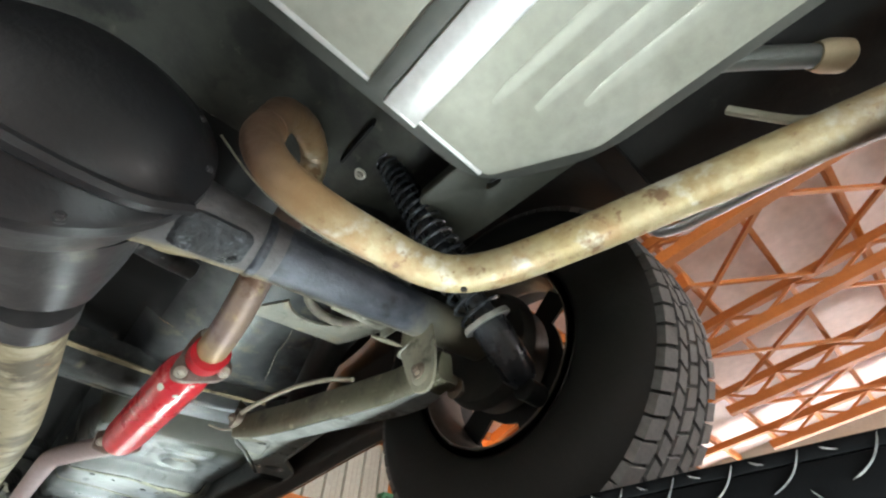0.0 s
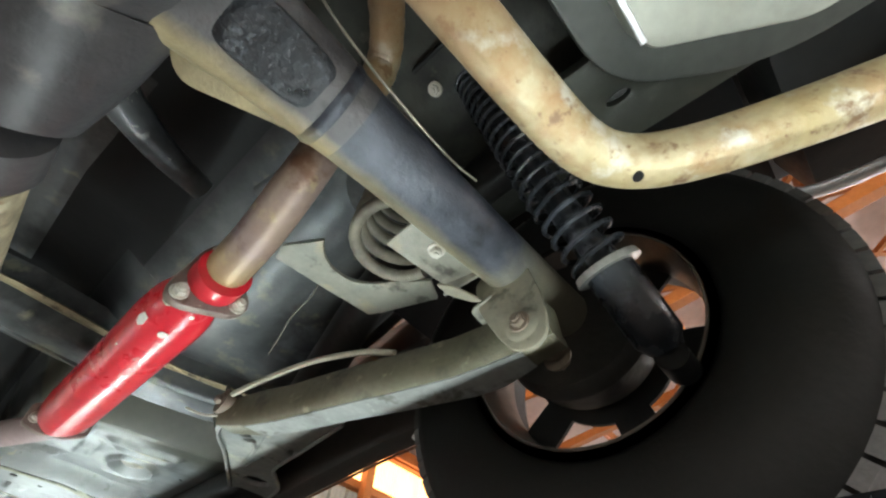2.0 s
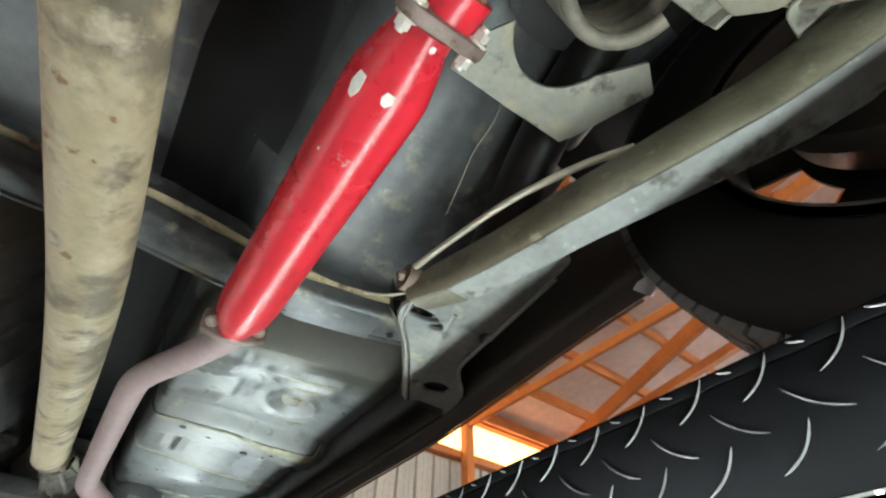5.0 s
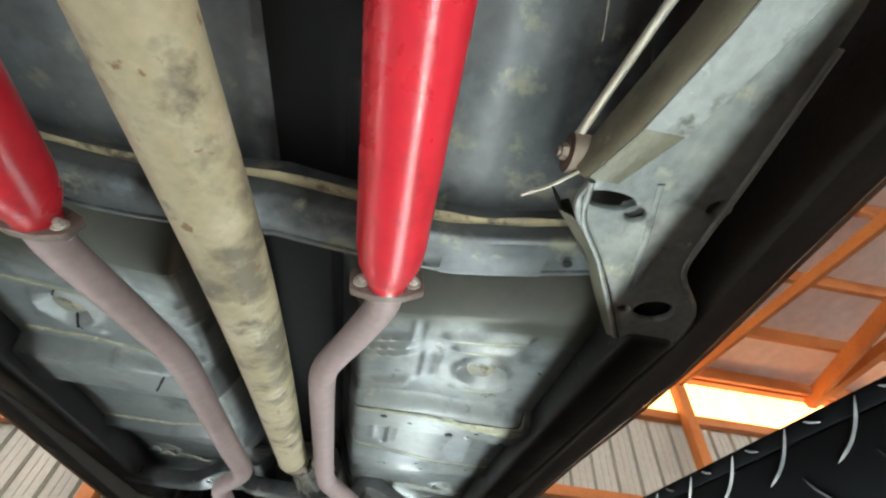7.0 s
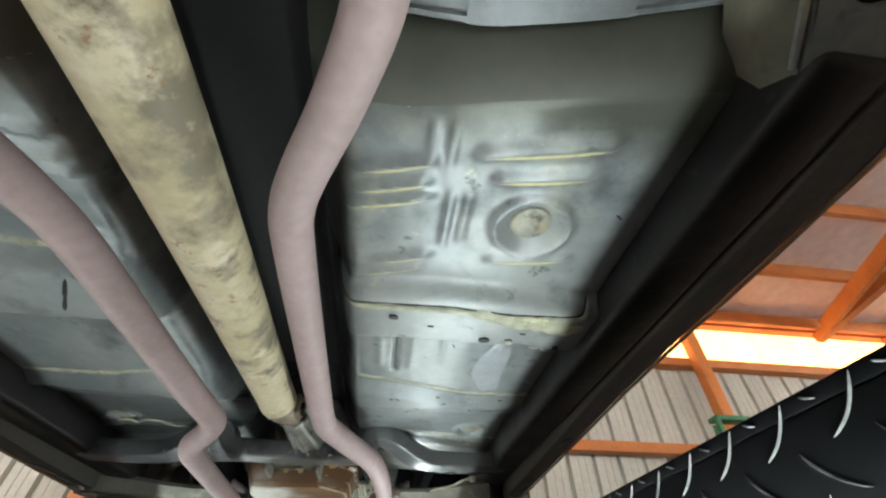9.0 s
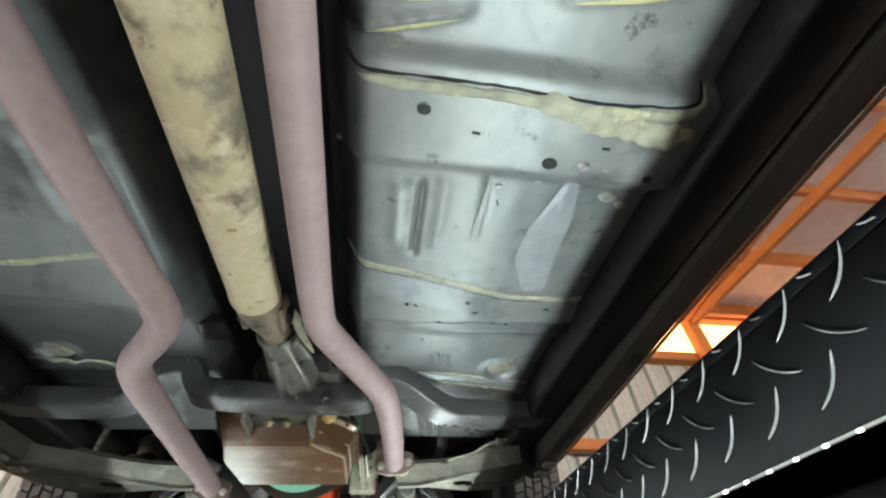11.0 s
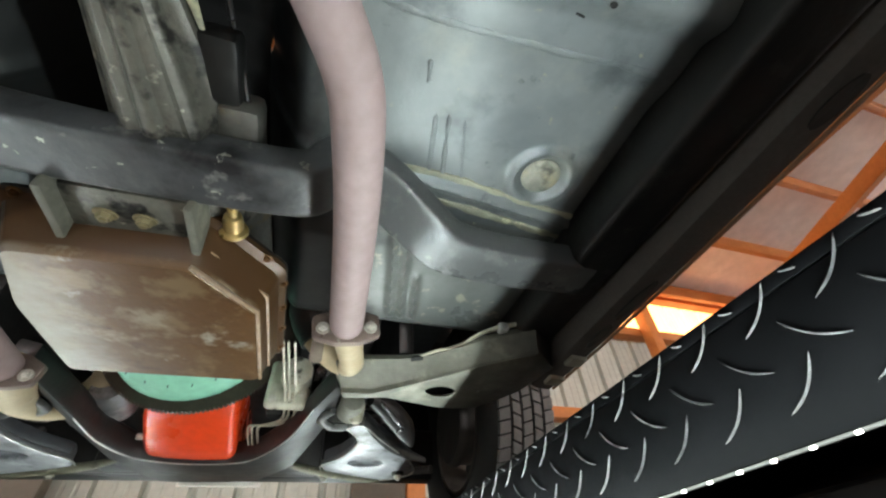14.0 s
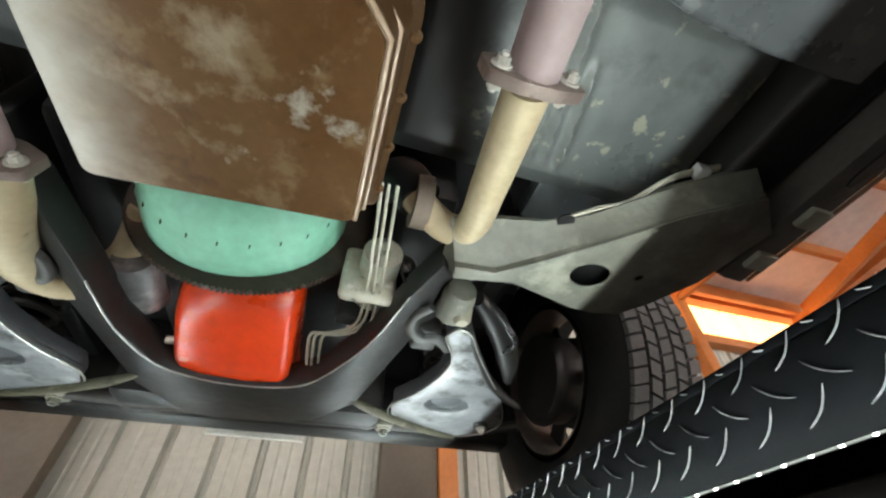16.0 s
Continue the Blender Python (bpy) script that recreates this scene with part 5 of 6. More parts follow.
part("shock_bracket", rbox((0.225, -0.125, 0.600), (0.315, -0.02, 0.615), 0.004), TUNNEL, shock, "black upper shock bracket")
part("bracket_side", rbox((0.222, -0.125, 0.565), (0.228, -0.02, 0.612), 0.002), TUNNEL, shock)
set_at("top_bolt", BOLT, facing((0.263, -0.034, 0.553), (-0.3, 0.2, -1)), shock)
set_at("top_bolt", BOLT, facing((0.285, -0.10, 0.595), (-0.3, 0.2, -1)), shock)


# ---------------------------------------------------------------- exhaust
def flange_at(c, way, roll, parent, spread=0.033, material=None):
    """A two-bolt oval flange, with its nuts."""
    way = Vector(way).normalized()
    side = Vector((0, 0, 1)).cross(way).normalized()
    m = Matrix.Translation(c) @ Matrix((side, way.cross(side), way)).transposed().to_4x4() @ Matrix.Rotation(radians(roll), 4, "Z")
    o = [(spread + 0.014, 0.016), (0.018, 0.027), (-0.018, 0.027), (-spread - 0.014, 0.016), (-spread - 0.014, -0.016), (-0.018, -0.027), (0.018, -0.027), (spread + 0.014, -0.016)]
    bm = plate(rounded(o, 0.005), -0.006, 0.012, (), 0.0015)
    bm.transform(m)
    f = part("flange", bm, material or FLANGE, parent, "rusty two-bolt flange")
    for sx in (-spread, spread):
        for end in (1, -1):
            set_at("flange_nut", BOLT, m @ Matrix.Translation((sx, -0.004, 0.006 * end)) @ (Matrix.Identity(4) if end > 0 else Matrix.Rotation(math.pi, 4, "X")) @ Matrix.Scale(0.8, 4), f)
    return f


def muffler(a, b, label):
    a, b = Vector(a), Vector(b)
    d = b - a
    pts, rad = [], []
    for t, r in ((0.0, 0.026), (0.025, 0.027), (0.045, 0.031), (0.11, 0.039), (0.16, 0.0405), (0.5, 0.0405), (0.86, 0.0405), (0.92, 0.038), (0.97, 0.030), (0.985, 0.026), (1.0, 0.026)):
        pts.append(tuple(a + d * t))
        rad.append(r)
    bm = bmesh.new()
    sweep(bm, pts, rad, 32, 1)
    return part("muffler", bm, RED, car, label, smooth=50)


muf = muffler((0.200, 0.238, 0.240), (0.201, 0.742, 0.242), "glossy red glasspack muffler with paint chips")
tri = plate(rounded([(0.036, -0.026), (0.048, -0.010), (0.044, 0.004), (0.0, 0.047), (-0.022, 0.050), (-0.030, 0.030), (-0.037, -0.030), (-0.030, -0.046), (-0.012, -0.046)], 0.008, 4), -0.006, 0.012, (), 0.002)
tri.transform(Matrix.Translation((0.204, 0.228, 0.240)) @ Matrix.Rotation(radians(90), 4, "X"))
tri = part("flange", tri, FLANGE, muf, "rusty three-bolt exhaust flange")
NUT = bolt_mesh("flange_nut", 0.0072, 0.010, ZINC, 1.35)
for x, z in ((0.181, 0.206), (0.2385, 0.228), (0.190, 0.279)):
    set_at("flange_nut", NUT, facing((x, 0.222, z), (0, -1, -0.05)), tri, "bright zinc flange nut")
    set_at("flange_nut", NUT, facing((x, 0.234, z), (0, 1, 0)), tri)
flange_at((0.201, 0.748, 0.243), (0, 1, 0), -9, muf)
part("red_collar", lathe([(-0.012, 0.026), (-0.012, 0.030), (0.012, 0.030), (0.012, 0.026)], 28, (0.205, 0.210, 0.240), "y"), RED, muf)
AXIS = Vector((0.200, 0.238, 0.240)), Vector((0.201, 0.742, 0.242))
for x, y, z, l, w in ((0.1742, 0.3034, 0.2084, 0.024, 0.010), (0.2014, 0.2962, 0.1991, 0.013, 0.009), (0.1741, 0.3767, 0.2089, 0.004, 0.002), (0.1783, 0.2256, 0.2049, 0.004, 0.003), (0.2095, 0.2423, 0.2003, 0.006, 0.004)):
    d = (AXIS[1] - AXIS[0]).normalized()
    p = Vector((x, y, z))
    out = (p - AXIS[0]) - d * (p - AXIS[0]).dot(d)
    p = AXIS[0] + d * (p - AXIS[0]).dot(d) + out.normalized() * (out.length if y < 0.30 else 0.0406)
    n = out.normalized()
    m = Matrix.Translation(p) @ Matrix((n.cross(d), d, n)).transposed().to_4x4()
    o = [(w * 0.5, -l * 0.5), (w * 0.6, l * 0.1), (w * 0.2, l * 0.5), (-w * 0.3, l * 0.45), (-w * 0.6, 0), (-w * 0.3, -l * 0.5)]
    bm = plate(o, -0.0004, 0.0009, (), 0)
    bm.transform(m)
    part("paint_chip", bm, CHIP, muf)
muf_l = muffler((-0.19, 0.22, 0.24), (-0.232, 0.745, 0.25), "glossy red glasspack muffler")
flange_at((-0.233, 0.752, 0.25), (0, 1, 0), 4, muf_l)

over = part("over_axle_pipe", tube([(0.205, 0.222, 0.240), (0.203, 0.15, 0.264), (0.196, 0.085, 0.30), (0.192, 0.050, 0.36), (0.194, 0.030, 0.44)], 0.0245, 20, 6), HOTPIPE, car, "heat-tinted exhaust pipe rising over the axle")
part("crush_bend", tube([(0.194, 0.032, 0.43), (0.193, 0.02, 0.50), (0.180, -0.01, 0.545), (0.14, -0.06, 0.53), (0.10, -0.105, 0.46), (0.093, -0.125, 0.375)], [0.0240 + 0.0011 * (-1) ** k for k in range(27)], 22, 7), TAIL, over)
tail = part("tailpipe", tube([(0.093, -0.122, 0.385), (0.095, -0.135, 0.335), (0.125, -0.150, 0.285), (0.18, -0.158, 0.262), (0.26, -0.164, 0.258), (0.325, -0.172, 0.257), (0.365, -0.192, 0.257), (0.395, -0.235, 0.258), (0.425, -0.31, 0.264), (0.46, -0.42, 0.274), (0.50, -0.55, 0.285), (0.56, -0.75, 0.30)], 0.0245, 24, 6), TAIL, car, "cream tailpipe streaked with rust")
set_at("pipe_hole", HOLE, facing((0.373, -0.197, 0.2325), (0.1, 0.1, -1)) @ Matrix.Diagonal((0.6, 0.7, 1, 1)), tail)
neck = part("filler_tube", tube([(0.44, -0.52, 0.46), (0.494, -0.584, 0.46), (0.54, -0.632, 0.46), (0.575, -0.666, 0.46)], [0.013, 0.0145, 0.015, 0.015], 18, 3), TANKDIM, car, "dull grey filler tube beside the tank")
part("tube_collar", tube([(0.557, -0.649, 0.46), (0.566, -0.658, 0.46), (0.584, -0.675, 0.46), (0.588, -0.679, 0.46)], [0.017, 0.021, 0.021, 0.016], 20, 1), TANPIPE, neck, "pale tan collar")
part("hanger_rod", tube([(0.52, -0.60, 0.31), (0.54, -0.58, 0.36), (0.52, -0.54, 0.42)], 0.006, 8, 4), LINE, tail)


def exhaust(points, label, sub=8):
    return part("exhaust_pipe", tube(points, 0.0238, 22, sub), PRIMER, car, label)


pipe_r = exhaust([(0.201, 0.745, 0.243), (0.200, 0.785, 0.248), (0.190, 0.83, 0.253), (0.162, 0.90, 0.254), (0.128, 0.97, 0.250), (0.110, 1.02, 0.248), (0.105, 1.08, 0.246), (0.102, 1.25, 0.242), (0.1, 1.45, 0.236), (0.100, 1.575, 0.232), (0.106, 1.625, 0.229), (0.135, 1.675, 0.222), (0.179, 1.745, 0.213), (0.204, 1.79, 0.207), (0.216, 1.84, 0.204), (0.230, 1.95, 0.203), (0.246, 2.145, 0.200)], "dull pink-grey bent exhaust pipe")
flange_at((0.247, 2.150, 0.199), (0, 1, 0), -8, pipe_r)
pipe_l = exhaust([(-0.233, 0.755, 0.25), (-0.232, 0.80, 0.252), (-0.215, 0.87, 0.255), (-0.19, 0.96, 0.258), (-0.165, 1.06, 0.26), (-0.155, 1.14, 0.258), (-0.142, 1.30, 0.245), (-0.128, 1.48, 0.232), (-0.118, 1.575, 0.226), (-0.122, 1.62, 0.222), (-0.15, 1.665, 0.216), (-0.185, 1.71, 0.21), (-0.200, 1.755, 0.206), (-0.205, 1.82, 0.204), (-0.215, 2.05, 0.200), (-0.228, 2.36, 0.198)], "dull pink-grey bent exhaust pipe")
flange_at((-0.229, 2.37, 0.198), (0, 1, 0), 8, pipe_l)
head_r = part("head_pipe", tube([(0.247, 2.155, 0.199), (0.256, 2.21, 0.214), (0.270, 2.30, 0.238), (0.279, 2.36, 0.254), (0.274, 2.395, 0.266), (0.250, 2.408, 0.280), (0.220, 2.40, 0.300), (0.19, 2.395, 0.33)], 0.0225, 22, 6), TANPIPE, car, "tan-coated exhaust head pipe")
part("manifold_flange", lathe([(-0.012, 0.02), (-0.012, 0.04), (0.012, 0.04), (0.012, 0.02)], 20, (0.212, 2.398, 0.31), "x"), RUSTBUSH, head_r, "rusty manifold flange")
part("manifold_stub", tube([(0.21, 2.398, 0.315), (0.185, 2.40, 0.36), (0.17, 2.47, 0.43)], 0.034, 16, 4), FRAME_BLACK, head_r)
part("head_pipe", tube([(-0.229, 2.37, 0.198), (-0.25, 2.44, 0.205), (-0.285, 2.53, 0.222), (-0.298, 2.60, 0.238), (-0.28, 2.645, 0.25), (-0.24, 2.65, 0.265), (-0.20, 2.62, 0.295), (-0.18, 2.56, 0.34)], 0.030, 22, 6), TANPIPE, car, "tan-coated exhaust head pipe")

# ---------------------------------------------------------------- driveline
shaft = part("driveshaft", tube([(-0.008, 0.215, 0.204), (0.004, 0.45, 0.213), (0.015, 0.72, 0.224), (0.013, 1.0, 0.240), (0.002, 1.38, 0.261), (-0.004, 1.60, 0.273)], [0.0405, 0.0405, 0.0405, 0.0395, 0.0375, 0.0365], 40, 4), SHAFT, car, "tan primed driveshaft with brown stains")
part("weld_band", tube([(-0.0035, 1.585, 0.272), (-0.0037, 1.592, 0.2725), (-0.0042, 1.606, 0.273), (-0.0045, 1.612, 0.2735)], [0.0368, 0.0378, 0.0378, 0.036], 32, 1), SHAFT, shaft)
yoke = part("yoke", tube([(-0.0045, 1.61, 0.2735), (-0.003, 1.632, 0.275), (-0.001, 1.662, 0.278), (0.001, 1.69, 0.281), (0.002, 1.715, 0.285), (0.002, 1.735, 0.290)], [0.035, 0.0355, 0.033, 0.027, 0.022, 0.022], 24, 3), YOKE, shaft, "brown forged universal-joint yoke")
for s in (1, -1):
    part("yoke_ear", rbox((0.0 + 0.031 * s - 0.006, 1.628, 0.258), (0.0 + 0.031 * s + 0.006, 1.688, 0.302), 0.006), YOKE, shaft)
    part("joint_cap", lathe([(-0.008, 0.004), (-0.008, 0.015), (0.008, 0.015), (0.008, 0.004)], 20, (0.001 + 0.034 * s, 1.665, 0.278), "x"), GLOSS, shaft, "black bearing cap")
part("slip_yoke", lathe([(1.725, 0.022), (1.73, 0.026), (1.76, 0.026), (1.762, 0.02)], 24, (0.002, 0, 0.292), "y"), YOKE, shaft, "rusty slip yoke")
part("pinion_nose", tube([(-0.045, 0.05, 0.262), (-0.03, 0.10, 0.245), (-0.018, 0.155, 0.222)], [0.098, 0.078, 0.056], 30, 4), DIFF, diff, "dark cast pinion nose")
part("pinion_yoke", lathe([(-0.03, 0.02), (-0.03, 0.045), (0.02, 0.047), (0.03, 0.03)], 24, (-0.010, 0.185, 0.208), "y"), DIFF, shaft)

def cast_case(rows, fins, seg=72):
    """A tapering casting with lengthwise fins; rows: x, y, z, radius, fin height; fins: their angles in degrees."""
    bm, rings = bmesh.new(), []
    for x, y, z, r, h in rows:
        ring = []
        for k in range(seg):
            q = 360 * k / seg
            near = min(abs((q - f + 180) % 360 - 180) for f in fins)
            rr = r + h * max(0.0, 1 - (near / 11.0) ** 4)
            ring.append(bm.verts.new((x + rr * math.cos(radians(q)), y, z + rr * math.sin(radians(q)))))
        rings.append(ring)
    for a, b in zip(rings, rings[1:]):
        for k in range(seg):
            bm.faces.new((a[k], a[(k + 1) % seg], b[(k + 1) % seg], b[k]))
    bm.faces.new(rings[0][::-1])
    bm.faces.new(rings[-1])
    return bm


trans = part("tail_housing", cast_case([(0.002, 1.752, 0.302, 0.030, 0.0), (0.002, 1.764, 0.303, 0.031, 0.002), (0.006, 1.80, 0.308, 0.036, 0.005), (0.013, 1.86, 0.314, 0.045, 0.006), (0.019, 1.93, 0.322, 0.055, 0.007), (0.018, 2.02, 0.338, 0.066, 0.006), (0.0, 2.10, 0.36, 0.09, 0.004)], (196, 238, 268, 306, 350)), TAILCASE, car, "stained cast aluminium tail housing with fins", smooth=35)
part("seal_ring", lathe([(-0.010, 0.024), (-0.010, 0.035), (-0.004, 0.037), (0.006, 0.037), (0.010, 0.032)], 32, (0.002, 1.752, 0.300), "y"), TAILCASE, trans, "stained output seal ring")
part("side_boss", rbox((0.052, 1.83, 0.30), (0.092, 1.905, 0.335), 0.008), FRAME_BLACK, trans)
part("side_boss", rbox((0.066, 1.90, 0.295), (0.112, 1.985, 0.34), 0.010), ALLOY, trans)
part("wire_loom", tube([(0.075, 1.80, 0.335), (0.088, 1.86, 0.322), (0.098, 1.92, 0.315), (0.104, 1.98, 0.312), (0.10, 2.05, 0.318)], 0.0035, 8, 4), GLOSS, trans, "thin black wire loom")
part("transmission_case", lathe([(2.08, 0.10), (2.12, 0.13), (2.36, 0.14), (2.38, 0.13)], 32, (-0.03, 0, 0.43), "y"), ALLOY, trans)
part("cable_bracket", rbox((-0.20, 1.80, 0.34), (-0.12, 1.86, 0.36), 0.006), FRAME_BLACK, trans)
part("sealer_drip", tube([(0.0374, 1.682, 0.302), (0.040, 1.712, 0.300), (0.044, 1.745, 0.300), (0.052, 1.79, 0.302), (0.060, 1.83, 0.306)], [0.002, 0.0065, 0.0045, 0.006, 0.0045, 0.003, 0.0015], 8, 4, wide=1.7), SEALER, trans, "yellowed drip of sealer")

# transmission crossmember
def beam(pts, w, h, sub=5, power=0.35, seg=28):
    """A pressed box beam with rounded corners along pts, which run across the car."""
    path, bm, rings = spline(pts, sub), bmesh.new(), []
    for i, p in enumerate(path):
        t = (path[min(i + 1, len(path) - 1)] - path[max(i - 1, 0)]).normalized()
        side = Vector((-t.y, t.x, 0)).normalized()
        up = t.cross(side)
        ring = []
        for k in range(seg):
            c, d = math.cos(2 * math.pi * k / seg), math.sin(2 * math.pi * k / seg)
            ring.append(bm.verts.new(p + side * math.copysign(abs(c) ** power, c) * w / 2 + up * math.copysign(abs(d) ** power, d) * h / 2))
        rings.append(ring)
    for a, b in zip(rings, rings[1:]):
        for k in range(seg):
            bm.faces.new((a[k], a[(k + 1) % seg], b[(k + 1) % seg], b[k]))
    bm.faces.new(rings[0][::-1])
    bm.faces.new(rings[-1])
    return bm


cross = part("transmission_crossmember", beam([(-0.60, 2.045, 0.284), (-0.48, 2.043, 0.280), (-0.385, 2.035, 0.281), (-0.33, 2.005, 0.288), (-0.275, 1.975, 0.310), (-0.235, 1.967, 0.324), (-0.208, 1.966, 0.318), (-0.190, 1.966, 0.288), (-0.165, 1.967, 0.276), (-0.06, 1.970, 0.272), (0.08, 1.970, 0.272), (0.155, 1.968, 0.275), (0.180, 1.967, 0.286), (0.197, 1.966, 0.318), (0.225, 1.966, 0.324), (0.262, 1.975, 0.312), (0.318, 2.005, 0.288), (0.372, 2.036, 0.281), (0.47, 2.044, 0.280), (0.60, 2.045, 0.284)], 0.074, 0.046, power=0.24), XMEM, car, "worn grey pressed transmission crossmember", smooth=40)
part("mount_pad", rbox((-0.09, 2.01, 0.252), (0.05, 2.085, 0.30), 0.008), TAILCASE, cross, "transmission mount plate")
for x in (-0.095, 0.045):
    part("mount_ear", rbox((x, 2.00, 0.232), (x + 0.010, 2.085, 0.29), 0.003), TORQUE, cross)
for x in (-0.045, -0.005):
    set_at("mount_bolt", bolt_mesh("mount_bolt", 0.0085, 0.008, PASSIVATED), facing((x, 2.045, 0.250), (0, 0.3, -1)), cross)
part("brass_fitting", lathe([(2.022, 0.004), (2.022, 0.0065), (2.043, 0.0065), (2.045, 0.0108), (2.052, 0.0122), (2.066, 0.0125), (2.069, 0.0175), (2.073, 0.0185), (2.076, 0.016), (2.077, 0.006)], 28, (0.0815, 0, 0.279), "y"), BRASS, cross, "yellow brass line fitting")

# transmission oil pan
LOW = [(-0.142, 2.085), (0.050, 2.078), (0.124, 2.160), (0.124, 2.376), (-0.159, 2.384), (-0.168, 2.20)]
TOP = [(-0.178, 2.065), (0.060, 2.052), (0.150, 2.140), (0.150, 2.398), (-0.185, 2.412), (-0.203, 2.20)]


def loft(levels, caps=(True, True)):
    bm = bmesh.new()
    rings = [[bm.verts.new((x, y, z)) for x, y in o] for o, z in levels]
    for a, b in zip(rings, rings[1:]):
        for k in range(len(a)):
            bm.faces.new((a[k], a[(k + 1) % len(a)], b[(k + 1) % len(b)], b[k]))
    if caps[0]:
        bm.faces.new(rings[0][::-1])
    if caps[1]:
        bm.faces.new(rings[-1])
    return bm


def inset(o, d):
    cx, cy = sum(p[0] for p in o) / len(o), sum(p[1] for p in o) / len(o)
    return [(x + (cx - x) / math.hypot(cx - x, cy - y) * d, y + (cy - y) / math.hypot(cx - x, cy - y) * d) for x, y in o]


R_LOW = rounded(LOW, 0.012, 3)
MID = rounded([((a[0] * 0.35 + b[0] * 0.65), (a[1] * 0.35 + b[1] * 0.65)) for a, b in zip(LOW, TOP)], 0.012, 3)
pan = part("transmission_pan", loft([(inset(R_LOW, 0.004), 0.211), (R_LOW, 0.2155), (MID, 0.272), (rounded(TOP, 0.014, 3), 0.279), (rounded(TOP, 0.014, 3), 0.287)]), BROWN, car, "brown oily transmission pan with wiped bright patches", smooth=25)
part("pan_gasket", loft([(rounded(TOP, 0.014, 3), 0.2875), (rounded(TOP, 0.014, 3), 0.292)]), RUBBER, pan)
for a, b, n in ((TOP[1], TOP[2], 2), (TOP[2], TOP[3], 4), (TOP[3], TOP[4], 4), (TOP[0], TOP[1], 4)):
    for k in range(n):
        t = (k + 0.5) / n
        set_at("pan_bolt", BROWNBOLT, facing((a[0] * (1 - t) + b[0] * t - 0.004, a[1] * (1 - t) + b[1] * t, 0.279), DOWN) @ Matrix.Scale(0.75, 4), pan)
part("pan_bead", tube([(0.050, 2.078, 0.2145), (0.124, 2.160, 0.2145), (0.1245, 2.25, 0.2145), (0.1245, 2.370, 0.2145)], 0.0035, 8, 1), RIDGE, pan, "pale ridge with its highlight painted on")
part("pan_bead", tube([(0.062, 2.082, 0.245), (0.131, 2.158, 0.240), (0.1325, 2.25, 0.240), (0.1325, 2.375, 0.242)], 0.003, 8, 1), RIDGE, pan)

# converter, flexplate and engine sump
conv = part("torque_converter", lathe([(2.40, 0.06), (2.425, 0.115), (2.46, 0.146), (2.50, 0.156), (2.55, 0.157)], 48, (-0.045, 0, 0.392), "y"), GREEN, car, "mint green torque converter")
for k in range(9):
    a = radians(-150 + 15 * k)
    set_at("weld_mark", HOLE, facing((-0.045 + 0.1535 * math.cos(a), 2.487, 0.392 + 0.1535 * math.sin(a)), (0.3 * math.cos(a), -1, 0.3 * math.sin(a) - 0.3)) @ Matrix.Diagonal((0.12, 0.55, 1, 1)), conv)
bm, teeth, w = bmesh.new(), 150, 0.011
rings = []
for y, r0 in ((2.553, 0.0), (2.553, 1.0), (2.563, 1.0), (2.563, 0.0)):
    ring = []
    for k in range(teeth * 2):
        a = 2 * math.pi * k / (teeth * 2)
        r = 0.05 if r0 == 0 else (0.196 if k % 2 else 0.1915)
        ring.append(bm.verts.new((-0.035 + r * math.cos(a), y, 0.408 + r * math.sin(a))))
    rings.append(ring)
for a, b in zip(rings, rings[1:]):
    for k in range(len(a)):
        bm.faces.new((a[k], a[(k + 1) % len(a)], b[(k + 1) % len(a)], b[k]))
part("flexplate", bm, RING, conv, "dark toothed flexplate ring", smooth=20)

bm = bmesh.new()
prof = [(2.615, 0.345), (2.650, 0.262), (2.672, 0.235), (2.745, 0.202), (2.775, 0.197), (2.96, 0.197), (3.0, 0.30), (3.0, 0.345)]
xs = [(-0.128, 0.014), (-0.122, 0.005), (-0.112, 0.0), (-0.03, 0.0), (0.048, 0.0), (0.058, 0.005), (0.064, 0.014)]
rings = [[bm.verts.new((x, y + (e if y < 2.8 else -e), z + (e if z < 0.34 else 0))) for y, z in prof] for x, e in xs]
for a, b in zip(rings, rings[1:]):
    for k in range(len(prof)):
        bm.faces.new((a[k], a[(k + 1) % len(prof)], b[(k + 1) % len(prof)], b[k]))
bm.faces.new(rings[0])
bm.faces.new(rings[-1][::-1])
sump = part("oil_pan", bm, ORANGE_RED, car, "glossy orange-red engine oil pan", smooth=35)
part("engine_block", rbox((-0.22, 2.62, 0.345), (0.17, 3.05, 0.62), 0.03), FRAME_BLACK, sump)
part("drain_plug", lathe([(-0.006, 0.005), (-0.006, 0.007), (0.008, 0.007), (0.008, 0.005)], 6, (-0.134, 2.74, 0.225), "x"), ZINC, sump)
for q in range(5):
    a = radians(200 + 40 * q)
    set_at("sump_bolt", BOLT, facing((-0.128 + 0.048 * q, 2.632 - 0.002 * q, 0.318), (0, -0.8, -0.6)) @ Matrix.Scale(0.6, 4), sump)
part("starter_bracket", rbox((0.125, 2.62, 0.245), (0.185, 2.65, 0.32), 0.006), FRAME_BLACK, sump)
part("oil_filter", lathe([(2.60, 0.028), (2.61, 0.036), (2.70, 0.036), (2.71, 0.02)], 20, (-0.185, 0, 0.275), "y"), ARMGREY, sump, "grey oil filter")

starter = part("starter_motor", lathe([(2.50, 0.012), (2.505, 0.032), (2.62, 0.034), (2.64, 0.03), (2.74, 0.030)], 22, (0.180, 0, 0.298), "y"), CASTALLOY, car, "silver starter motor with solenoid")
